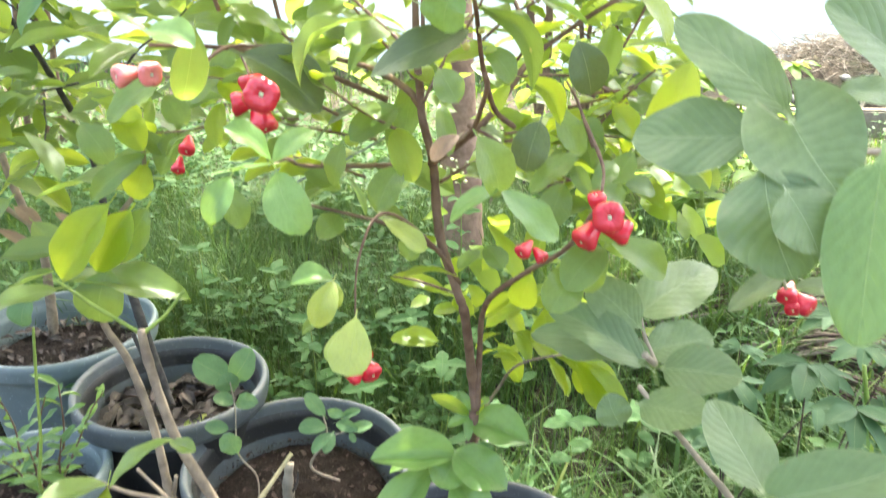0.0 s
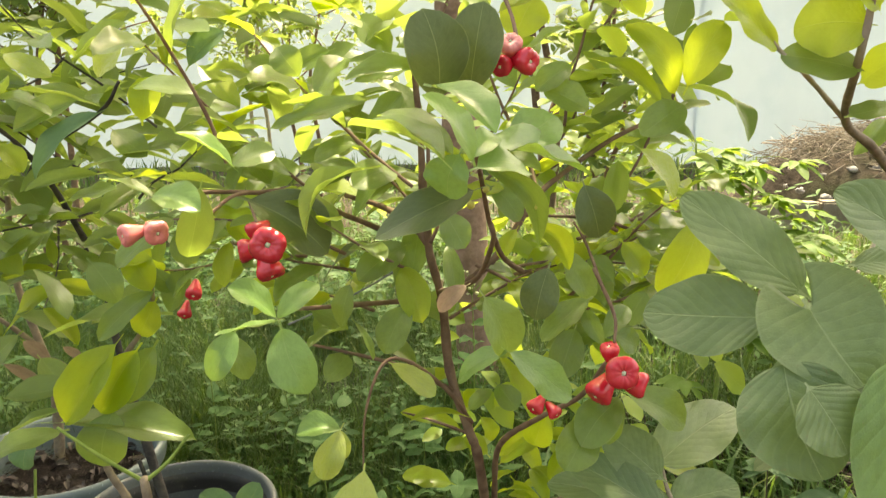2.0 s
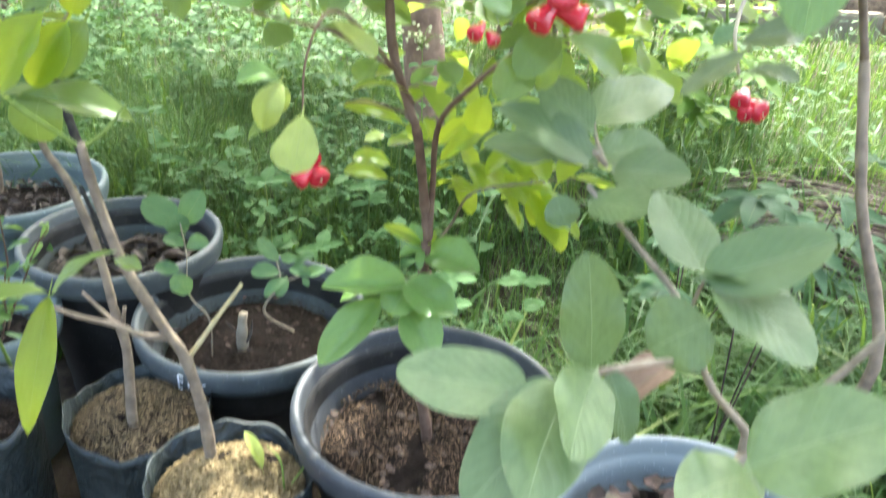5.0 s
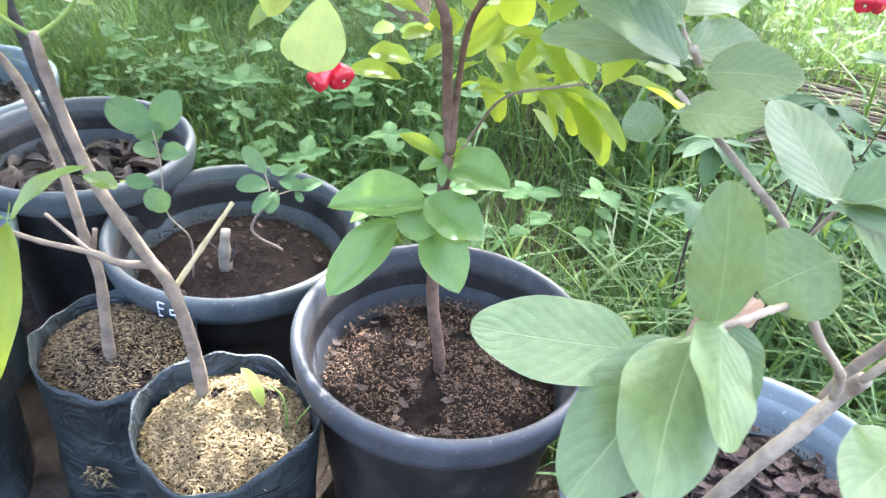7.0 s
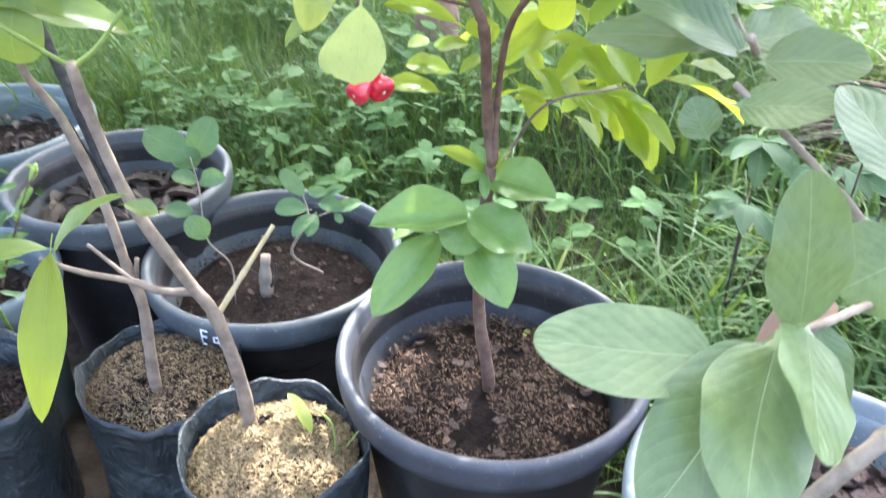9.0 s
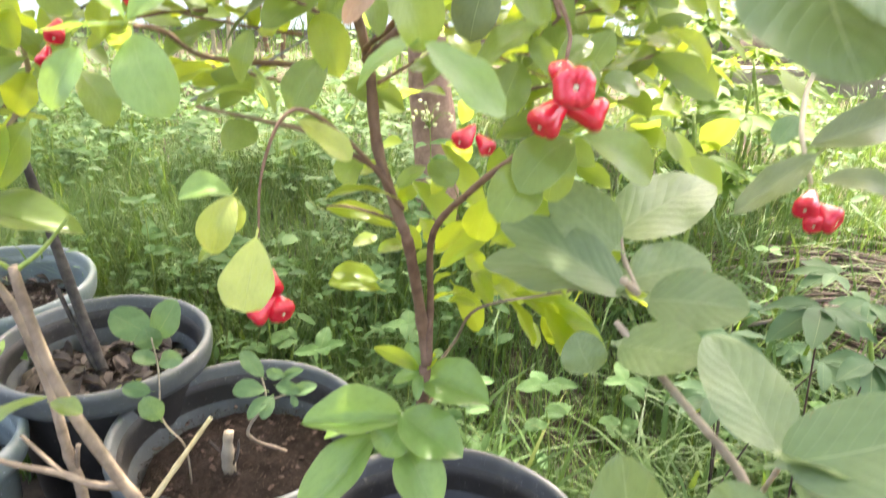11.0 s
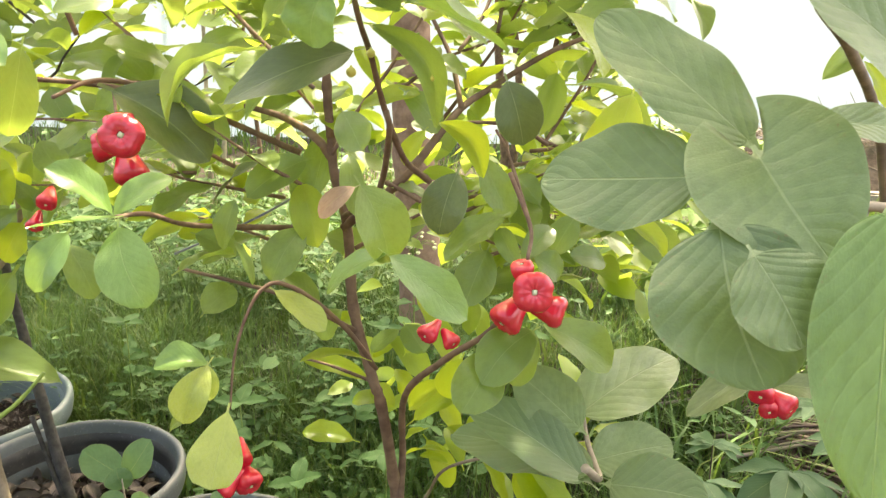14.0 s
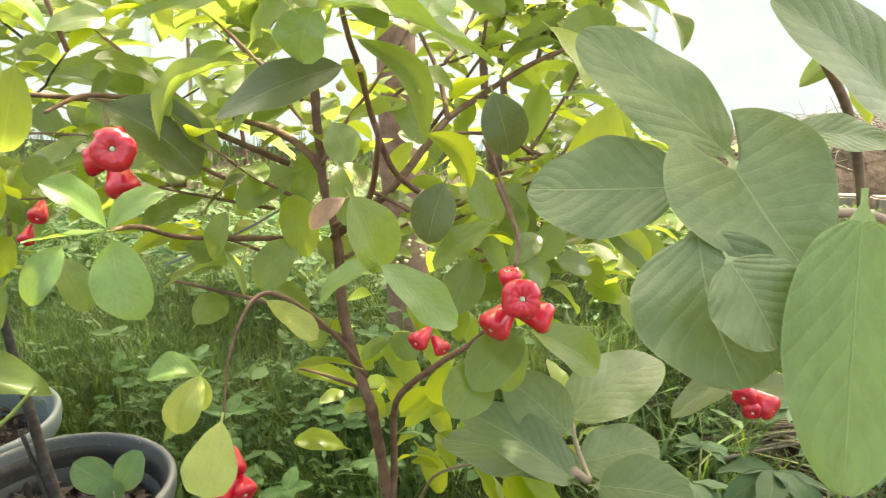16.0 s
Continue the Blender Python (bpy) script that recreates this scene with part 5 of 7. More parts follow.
leaf(guava, (0.167, 1.783, 0.704), (0.129, 1.706, 0.659), 0.065, (-0.06, -0.61, 0.79), 3, GUAVA)
leaf(guava, (0.184, 1.786, 0.711), (0.151, 1.701, 0.707), 0.053, (0.31, -0.65, 0.70), 3, GUAVA)
leaf(guava, (0.201, 1.802, 0.701), (0.216, 1.777, 0.654), 0.033, (0.28, -0.64, 0.71), 3, GUAVA)
leaf(guava, (0.289, 1.879, 0.750), (0.263, 1.946, 0.791), 0.058, (0.15, -0.69, 0.71), 3, GUAVA)
leaf(guava, (0.284, 1.859, 0.755), (0.364, 1.835, 0.804), 0.058, (0.05, -0.51, 0.86), 3, GUAVA)
leaf(guava, (0.281, 1.861, 0.759), (0.336, 1.826, 0.761), 0.027, (0.15, 0.05, 0.99), 3, GUAVA)
leaf(guava, (0.293, 1.857, 0.752), (0.350, 1.792, 0.719), 0.062, (0.15, -0.51, 0.85), 3, GUAVA)
leaf(guava, (0.293, 1.859, 0.713), (0.254, 1.866, 0.678), 0.068, (-0.16, -0.69, 0.70), 3, GUAVA)
leaf(guava, (0.287, 1.729, 0.677), (0.365, 1.711, 0.738), 0.079, (0.04, -0.31, 0.95), 3, GUAVA)
leaf(guava, (0.288, 1.727, 0.673), (0.223, 1.689, 0.679), 0.050, (-0.06, -0.30, 0.95), 3, GUAVA)
stem(guava, "branch", [(0.294, 1.900, 0.693), (0.289, 1.879, 0.728), (0.288, 1.868, 0.751)], 0.0020, 0.0014)

stem(bag_a, "trunk", [(-0.205, 2.150, 0.215), (-0.223, 2.168, 0.243), (-0.229, 2.173, 0.333), (-0.246, 2.178, 0.428), (-0.270, 2.180, 0.478), (-0.313, 2.185, 0.574), (-0.335, 2.190, 0.671), (-0.342, 2.193, 0.724)], 0.0092, 0.0050)
stem(bag_a, "branch", [(-0.246, 2.182, 0.425), (-0.215, 2.210, 0.466), (-0.181, 2.247, 0.508)], 0.0036, 0.0026, STRAW)
stem(bag_a, "branch", [(-0.262, 2.180, 0.462), (-0.300, 2.178, 0.466), (-0.328, 2.178, 0.480), (-0.375, 2.172, 0.497), (-0.414, 2.165, 0.520)], 0.0048, 0.0028)
stem(bag_a, "branch", [(-0.328, 2.178, 0.480), (-0.372, 2.190, 0.522)], 0.0030, 0.0020)
stem(bag_a, "branch", [(-0.341, 2.193, 0.718), (-0.385, 2.185, 0.755), (-0.428, 2.178, 0.796)], 0.0026, 0.0018, STEM_G)
stem(bag_a, "branch", [(-0.341, 2.193, 0.718), (-0.318, 2.207, 0.735), (-0.294, 2.222, 0.764)], 0.0026, 0.0018, STEM_G)
leaf(bag_a, (-0.475, 2.266, 0.757), (-0.312, 2.290, 0.720), 0.060, (0.01, -0.13, 0.99), 1)
leaf(bag_a, (-0.486, 2.282, 0.737), (-0.540, 2.207, 0.731), 0.053, (0.01, -0.23, 0.97), 1)
leaf(bag_a, (-0.403, 2.291, 0.853), (-0.468, 2.266, 0.755), 0.062, (-0.18, -0.80, 0.57), 1, LEAF_Y)
leaf(bag_a, (-0.381, 2.298, 0.842), (-0.430, 2.279, 0.766), 0.054, (0.21, -0.80, 0.57), 1, LEAF_Y)
leaf(bag_a, (-0.363, 2.309, 0.842), (-0.403, 2.291, 0.770), 0.046, (0.31, -0.76, 0.57), 1)
leaf(bag_a, (-0.411, 2.279, 0.766), (-0.425, 2.263, 0.698), 0.062, (0.11, -0.86, 0.50), 0)
leaf(bag_a, (-0.345, 2.060, 0.595), (-0.344, 1.959, 0.487), 0.038, (0.13, -0.56, 0.82), 1, LEAF_Y)
leaf(bag_a, (-0.342, 2.059, 0.595), (-0.281, 2.105, 0.626), 0.037, (-0.05, 0.00, 1.00), 1)
leaf(bag_a, (-0.345, 2.061, 0.598), (-0.393, 1.992, 0.611), 0.037, (-0.05, 0.00, 1.00), 1)
leaf(bag_a, (-0.306, 2.147, 0.595), (-0.272, 2.140, 0.585), 0.021, (-0.05, 0.00, 1.00), 1)
leaf(bag_a, (-0.143, 2.125, 0.288), (-0.172, 2.156, 0.325), 0.021, (-0.06, 0.15, 0.99), 0, LEAF_P)
stem(bag_a, "branch", [(-0.114, 2.121, 0.256), (-0.119, 2.129, 0.301), (-0.139, 2.142, 0.313)], 0.0016, 0.0010, STEM_G)
stem(bag_a, "branch", [(-0.104, 2.124, 0.263), (-0.079, 2.124, 0.304)], 0.0013, 0.0008, STEM_G)

stem(bag_b, "trunk", [(-0.362, 2.252, 0.205), (-0.362, 2.250, 0.278), (-0.357, 2.258, 0.384), (-0.367, 2.264, 0.439), (-0.380, 2.274, 0.533), (-0.406, 2.284, 0.629), (-0.437, 2.292, 0.692), (-0.440, 2.330, 0.780), (-0.395, 2.380, 0.859), (-0.380, 2.362, 0.934)], 0.0080, 0.0026)
stem(bag_b, "branch", [(-0.360, 2.262, 0.420), (-0.352, 2.262, 0.455)], 0.0036, 0.0026)
leaf(bag_b, (-0.389, 2.395, 0.859), (-0.527, 2.341, 0.854), 0.050, (0.01, -0.35, 0.94), 1)
leaf(bag_b, (-0.375, 2.358, 0.919), (-0.410, 2.363, 0.941), 0.031, (0.01, -0.69, 0.73), 0)
leaf(bag_b, (-0.381, 2.370, 0.884), (-0.400, 2.359, 0.839), 0.048, (0.01, -0.69, 0.73), 0, LEAF_Y)
leaf(bag_b, (-0.375, 2.355, 0.904), (-0.442, 2.320, 0.850), 0.031, (0.01, -0.69, 0.73), 0)
leaf(bag_b, (-0.380, 2.362, 0.934), (-0.346, 2.355, 0.904), 0.034, (0.01, -0.69, 0.73), 0)
leaf(bag_b, (-0.373, 2.355, 0.904), (-0.341, 2.407, 0.905), 0.032, (0.01, -0.69, 0.73), 1)
leaf(bag_b, (-0.384, 2.362, 0.934), (-0.406, 2.369, 0.963), 0.039, (0.01, -0.69, 0.73), 0, LEAF_Y)

stem(sprig, "trunk", [(-0.160, 2.520, 0.250), (-0.192, 2.427, 0.350), (-0.165, 2.435, 0.403), (-0.172, 2.451, 0.440)], 0.0025, 0.0015)
leaf(sprig, (-0.168, 2.448, 0.437), (-0.202, 2.465, 0.470), 0.025, (-0.10, -0.72, 0.68), 0, LEAF_B)
leaf(sprig, (-0.164, 2.436, 0.421), (-0.211, 2.433, 0.422), 0.028, (-0.10, -0.72, 0.68), 0, LEAF_B)
leaf(sprig, (-0.156, 2.430, 0.415), (-0.184, 2.406, 0.392), 0.023, (-0.10, -0.72, 0.68), 0, LEAF_B)
leaf(sprig, (-0.148, 2.438, 0.429), (-0.108, 2.420, 0.430), 0.020, (-0.10, -0.72, 0.68), 0, LEAF_B)
leaf(sprig, (-0.164, 2.452, 0.444), (-0.132, 2.437, 0.448), 0.017, (-0.10, -0.72, 0.68), 0, LEAF_B)
leaf(sprig, (-0.140, 2.440, 0.433), (-0.120, 2.437, 0.452), 0.013, (-0.10, -0.72, 0.68), 0, LEAF_B)
leaf(sprig, (-0.152, 2.430, 0.415), (-0.164, 2.404, 0.394), 0.020, (-0.10, -0.72, 0.68), 0, LEAF_B)
leaf(sprig, (-0.124, 2.431, 0.424), (-0.085, 2.421, 0.439), 0.020, (-0.10, -0.72, 0.68), 0, LEAF_B)
leaf(sprig, (-0.140, 2.442, 0.436), (-0.104, 2.438, 0.457), 0.015, (-0.10, -0.72, 0.68), 0, LEAF_B)
leaf(sprig, (-0.125, 2.426, 0.418), (-0.112, 2.409, 0.414), 0.012, (-0.10, -0.72, 0.68), 0, LEAF_B)
stem(sprig, "branch", [(-0.165, 2.435, 0.403), (-0.117, 2.430, 0.425)], 0.0014, 0.0010)

stem(thin, "trunk", [(-0.290, 2.440, 0.250), (-0.275, 2.395, 0.353), (-0.305, 2.404, 0.393), (-0.311, 2.428, 0.459), (-0.318, 2.437, 0.505)], 0.0015, 0.0011, BARK_G)
leaf(thin, (-0.322, 2.457, 0.496), (-0.384, 2.468, 0.530), 0.049, (-0.10, -0.72, 0.68), 0, LEAF_B)
leaf(thin, (-0.320, 2.456, 0.496), (-0.284, 2.464, 0.551), 0.046, (-0.10, -0.72, 0.68), 0, LEAF_B)
leaf(thin, (-0.313, 2.435, 0.469), (-0.345, 2.426, 0.482), 0.025, (-0.10, -0.72, 0.68), 0, LEAF_B)
leaf(thin, (-0.310, 2.435, 0.469), (-0.266, 2.413, 0.485), 0.027, (-0.10, -0.72, 0.68), 0, LEAF_B)
leaf(thin, (-0.301, 2.387, 0.404), (-0.322, 2.390, 0.438), 0.036, (-0.10, -0.72, 0.68), 0, LEAF_B)
leaf(thin, (-0.319, 2.411, 0.434), (-0.355, 2.401, 0.444), 0.024, (-0.10, -0.72, 0.68), 0, LEAF_B)
leaf(thin, (-0.317, 2.447, 0.484), (-0.329, 2.448, 0.516), 0.040, (-0.10, -0.72, 0.68), 0, LEAF_B)

leaf(left, (-0.611, 2.471, 0.761), (-0.555, 2.466, 0.737), 0.020, (0.01, -0.59, 0.81), 1, DRY)
leaf(left, (-0.637, 2.477, 0.787), (-0.594, 2.471, 0.761), 0.022, (0.01, -0.59, 0.81), 1, DRY)
leaf(left, (-0.576, 2.476, 0.778), (-0.546, 2.472, 0.761), 0.014, (0.01, -0.59, 0.81), 1, DRY)
leaf(left, (-0.667, 2.468, 0.753), (-0.611, 2.461, 0.719), 0.018, (0.01, -0.59, 0.81), 1, DRY)
stem(left, "trunk", [(-0.538, 2.739, 0.250), (-0.543, 2.737, 0.252), (-0.584, 2.760, 0.403), (-0.627, 2.787, 0.569), (-0.649, 2.797, 0.673), (-0.662, 2.805, 0.775), (-0.682, 2.787, 0.857)], 0.0125, 0.0045, BARK_D)
stem(left, "branch", [(-0.545, 2.730, 0.250), (-0.559, 2.734, 0.277), (-0.612, 2.756, 0.426)], 0.0060, 0.0040, BARK_D)
stem(left, "branch", [(-0.645, 2.718, 0.890), (-0.674, 2.683, 0.999), (-0.702, 2.648, 1.071), (-0.745, 2.610, 1.129)], 0.0060, 0.0030, BARK_D)
stem(left, "branch", [(-0.723, 2.677, 0.981), (-0.637, 2.595, 1.058), (-0.446, 2.410, 1.135), (-0.397, 2.369, 1.176)], 0.0040, 0.0020, BARK_D)
leaf(left, (-0.474, 2.414, 1.152), (-0.559, 2.402, 1.111), 0.043, (0.11, -0.58, 0.81), 1, LEAF)
leaf(left, (-0.437, 2.390, 1.136), (-0.524, 2.368, 1.053), 0.055, (0.11, -0.58, 0.81), 0, LEAF_B)
leaf(left, (-0.411, 2.416, 1.159), (-0.465, 2.415, 1.157), 0.031, (0.11, -0.58, 0.81), 1, LEAF)
leaf(left, (-0.325, 2.257, 1.136), (-0.319, 2.269, 1.183), 0.041, (0.11, -0.58, 0.81), 0, LEAF_Y)
leaf(left, (-0.292, 2.330, 1.218), (-0.358, 2.329, 1.220), 0.021, (0.11, -0.58, 0.81), 1, LEAF_Y)
leaf(left, (-0.320, 2.323, 1.195), (-0.292, 2.326, 1.204), 0.024, (0.11, -0.58, 0.81), 1, LEAF_P)
leaf(left, (-0.297, 2.344, 1.195), (-0.253, 2.355, 1.235), 0.033, (0.11, -0.58, 0.81), 1, LEAF_B)
leaf(left, (-0.296, 2.375, 1.195), (-0.239, 2.364, 1.145), 0.028, (0.11, -0.58, 0.81), 1, LEAF_P)
leaf(left, (-0.405, 2.355, 1.117), (-0.361, 2.347, 1.084), 0.039, (0.11, -0.58, 0.81), 1, LEAF)
leaf(left, (-0.129, 2.382, 1.212), (-0.177, 2.376, 1.189), 0.033, (0.11, -0.58, 0.81), 1, LEAF)
leaf(left, (-0.248, 2.430, 1.204), (-0.208, 2.420, 1.164), 0.047, (0.11, -0.58, 0.81), 0, LEAF)
leaf(left, (-0.101, 2.372, 1.172), (-0.027, 2.378, 1.192), 0.034, (0.11, -0.58, 0.81), 1, LEAF)
leaf(left, (-0.267, 2.441, 1.250), (-0.342, 2.438, 1.243), 0.025, (0.11, -0.58, 0.81), 1, LEAF)
leaf(left, (-0.314, 2.447, 1.278), (-0.255, 2.439, 1.242), 0.030, (0.11, -0.58, 0.81), 1, LEAF_Y)
leaf(left, (-0.127, 2.446, 1.266), (-0.067, 2.450, 1.276), 0.020, (0.11, -0.58, 0.81), 1, LEAF_Y)
leaf(left, (-0.511, 2.487, 1.245), (-0.554, 2.477, 1.204), 0.043, (0.11, -0.58, 0.81), 1, LEAF_Y)
leaf(left, (-0.418, 2.432, 1.223), (-0.448, 2.421, 1.181), 0.049, (0.11, -0.58, 0.81), 0, LEAF_P)
leaf(left, (-0.513, 2.325, 1.211), (-0.450, 2.319, 1.183), 0.027, (0.11, -0.58, 0.81), 1, LEAF_P)
leaf(left, (-0.578, 2.399, 1.096), (-0.548, 2.390, 1.059), 0.031, (0.11, -0.58, 0.81), 1, LEAF_Y)
leaf(left, (-0.473, 2.440, 1.049), (-0.571, 2.433, 1.025), 0.028, (0.11, -0.58, 0.81), 1, LEAF)
leaf(left, (-0.492, 2.382, 1.021), (-0.419, 2.386, 1.033), 0.033, (0.11, -0.58, 0.81), 1, LEAF)
leaf(left, (-0.582, 2.468, 0.957), (-0.657, 2.457, 0.918), 0.040, (0.11, -0.58, 0.81), 1, LEAF)
leaf(left, (-0.459, 2.363, 0.942), (-0.418, 2.351, 0.890), 0.042, (0.11, -0.58, 0.81), 1, LEAF)
leaf(left, (-0.558, 2.448, 0.876), (-0.616, 2.440, 0.845), 0.038, (0.11, -0.58, 0.81), 1, LEAF_Y)
leaf(left, (-0.436, 2.370, 0.971), (-0.384, 2.364, 0.941), 0.031, (0.11, -0.58, 0.81), 1, LEAF_Y)
leaf(left, (-0.388, 2.320, 0.975), (-0.356, 2.307, 0.919), 0.039, (0.11, -0.58, 0.81), 1, LEAF_Y)
leaf(left, (-0.327, 2.324, 0.988), (-0.299, 2.316, 0.953), 0.034, (0.11, -0.58, 0.81), 1, LEAF)
leaf(left, (-0.323, 2.363, 0.933), (-0.354, 2.348, 0.875), 0.039, (0.11, -0.58, 0.81), 1, LEAF)
leaf(left, (-0.271, 2.374, 0.976), (-0.323, 2.370, 0.962), 0.031, (0.11, -0.58, 0.81), 1, LEAF)
leaf(left, (-0.241, 2.341, 1.050), (-0.266, 2.331, 1.012), 0.036, (0.11, -0.58, 0.81), 1, LEAF)
leaf(left, (-0.193, 2.292, 1.057), (-0.226, 2.298, 1.084), 0.032, (0.11, -0.58, 0.81), 1, LEAF)
leaf(left, (-0.195, 2.378, 0.990), (-0.150, 2.373, 0.968), 0.034, (0.11, -0.58, 0.81), 1, LEAF)
leaf(left, (-0.169, 2.347, 1.070), (-0.212, 2.341, 1.049), 0.045, (0.11, -0.58, 0.81), 0, LEAF)
leaf(left, (-0.119, 2.339, 1.035), (-0.155, 2.328, 0.993), 0.030, (0.11, -0.58, 0.81), 1, LEAF_P)
leaf(left, (-0.583, 2.425, 0.780), (-0.542, 2.413, 0.732), 0.040, (0.11, -0.58, 0.81), 1, LEAF)
leaf(left, (-0.616, 2.432, 0.813), (-0.666, 2.416, 0.749), 0.045, (0.11, -0.58, 0.81), 1, LEAF)

stem(back, "trunk", [(-0.938, 3.03, 0.25), (-0.930, 3.03, 0.32), (-0.925, 3.03, 0.40), (-0.918, 3.02, 0.50), (-0.935, 3.01, 0.60), (-0.97, 3.02, 0.74), (-0.96, 3.02, 0.92)], 0.0125, 0.006, BARK_L)
stem(back, "branch", [(-0.93, 3.01, 0.57), (-1.00, 2.97, 0.66), (-1.09, 2.95, 0.73)], 0.006, 0.003, BARK_L)
for i, (p, d) in enumerate((((-0.96, 3.02, 0.90), (-0.3, -0.4, 0.6)), ((-0.96, 3.02, 0.85), (0.6, -0.3, 0.4)), ((-0.97, 3.02, 0.78), (-0.6, -0.5, 0.2)), ((-1.05, 2.96, 0.70), (-0.5, -0.5, 0.3)))):
    spray(back, p, d, 0.26, 9, 0.085, 620 + i, 1, None, 0.38, 0.3)
stem(bush, "trunk", [(-0.606, 2.385, 0.245), (-0.585, 2.335, 0.340), (-0.571, 2.293, 0.410), (-0.560, 2.300, 0.485), (-0.556, 2.309, 0.566), (-0.552, 2.323, 0.658)], 0.0030, 0.0018, STEM_G)
for i, tip in enumerate(((-0.649, 2.38, 0.520), (-0.596, 2.36, 0.545), (-0.545, 2.37, 0.560), (-0.522, 2.38, 0.510), (-0.560, 2.36, 0.450), (-0.649, 2.37, 0.427), (-0.612, 2.34, 0.450), (-0.680, 2.39, 0.400))):
    foot = Vector((-0.640, 2.415, 0.25))
    spray(bush, foot.lerp(Vector(tip), 0.25), Vector(tip) - foot, (Vector(tip) - foot).length * 0.75, 10, 0.040, 640 + i, 1, LEAF_B if i % 3 == 1 else LEAF_L, 0.30)
leaf(bush, (-0.550, 2.331, 0.707), (-0.561, 2.314, 0.663), 0.041, (-0.00, -0.77, 0.63), 0, LEAF_B)
leaf(bush, (-0.585, 2.331, 0.707), (-0.514, 2.340, 0.730), 0.030, (-0.01, -0.19, 0.98), 1)

CORD_ENDS = ((-0.193, 2.335, 0.863), (-0.001, 2.307, 0.972))


# fill of the crowns, twig by twig
for i, (p, d, n) in enumerate([
    ((-0.02, 2.24, 1.06), (-0.6, 0.2, 0.5), 7), ((0.0, 2.22, 1.0), (0.3, 0.6, 0.5), 8), ((0.05, 2.25, 1.05), (0.5, 0.5, 0.4), 8), ((0.0, 2.2, 1.08), (-0.2, 0.3, 0.9), 7),
    ((0.12, 2.3, 1.1), (0.2, 0.4, 0.4), 8), ((0.16, 2.32, 1.12), (0.0, 0.4, 0.7), 8), ((0.1, 2.3, 0.95), (0.7, 0.3, 0.1), 7), ((0.2, 2.3, 1.0), (0.8, 0.4, -0.1), 7),
    ((-0.1, 2.25, 0.98), (-0.7, 0.2, 0.2), 8), ((-0.15, 2.3, 1.05), (-0.6, 0.1, 0.5), 7), ((-0.2, 2.15, 1.1), (-0.3, -0.1, 0.6), 6), ((0.22, 2.35, 1.0), (0.2, 0.3, 0.3), 7)]):
    spray(wax, p, d, 0.26, n, 0.075, 100 + i)
for i, (p, d) in enumerate([
    ((-0.06, 2.30, 0.94), (-0.7, 0.3, 0.1)), ((-0.16, 2.32, 0.96), (-0.7, 0.2, -0.1)), ((0.10, 2.30, 0.94), (0.7, 0.2, 0.1)), ((0.18, 2.32, 0.98), (0.6, 0.3, 0.2)),
    ((-0.08, 2.34, 0.88), (-0.6, 0.4, 0.0)), ((0.15, 2.30, 0.88), (0.8, 0.2, 0.1)), ((0.0, 2.30, 1.0), (-0.4, 0.2, 0.5)), ((0.1, 2.32, 1.02), (0.4, 0.2, 0.5))]):
    spray(wax, p, d, 0.2, 7, 0.072, 140 + i, young=0.4)
for i, (p, d) in enumerate([
    ((0.02, 2.25, 0.90), (0.5, 0.1, 0.3)), ((0.10, 2.22, 0.94), (0.6, 0.1, 0.1)), ((0.16, 2.24, 0.93), (0.4, -0.1, 0.4)), ((-0.02, 2.24, 0.96), (-0.4, -0.1, 0.2)), ((0.05, 2.20, 0.98), (0.5, 0.0, -0.2)), ((0.20, 2.24, 1.02), (0.5, 0.1, -0.2))]):
    spray(wax, p, d, 0.15, 6, 0.062, 170 + i, ratio=0.52, young=0.35)
rl = random.Random(8)
for i in range(11):
    p = (rl.uniform(-0.85, -0.42), rl.uniform(2.45, 2.85), rl.uniform(0.85, 1.25))
    spray(left, p, (rl.uniform(-0.7, 0.7), rl.uniform(-0.7, 0.3), rl.uniform(-0.3, 0.6)), 0.3, 9, 0.105, 300 + i, 1, None, 0.36, 0.3)


def fill_leaves(plant, name, boxes, size, seed, material, kind=0, ratio=0.45):
    """Leaves deeper in a crown, too many to count."""
    rng = random.Random(seed)
    items = []
    for (x0, x1), (y0, y1), (z0, z1), n in boxes:
        for _ in range(n):
            c = Vector((rng.uniform(x0, x1), rng.uniform(y0, y1), rng.uniform(z0, z1)))
            a = rng.uniform(0, 6.283)
            s_ = size * rng.uniform(0.6, 1.25)
            items.append(leaf_matrix(c, c + Vector((math.cos(a), math.sin(a) * 0.7, rng.uniform(-0.9, 0.45))).normalized() * s_, s_ * ratio * rng.uniform(0.8, 1.2), (rng.uniform(-.5, .5), rng.uniform(-.9, .3), 1)))
    ob = under(new(name, scatter_mesh(name, items, kind, material, 6, 4)), plant)
    return tagged(ob, kind="stuff")


fill_leaves(wax, "inner_foliage", [((-0.35, 0.10), (2.32, 2.6), (1.00, 1.34), 125), ((0.10, 0.36), (2.35, 2.75), (0.94, 1.30), 40), ((-0.05, 0.0), (2.35, 2.7), (0.80, 1.0), 6), ((0.12, 0.42), (2.35, 2.7), (0.80, 1.0), 45)], 0.075, 71, FAR_LEAF)
fill_leaves(left, "inner_foliage", [((-1.15, -0.35), (2.5, 3.1), (0.85, 1.45), 245), ((-0.95, -0.5), (2.3, 2.6), (0.72, 1.0), 25)], 0.115, 72, FAR_LEAF, 1, 0.38)


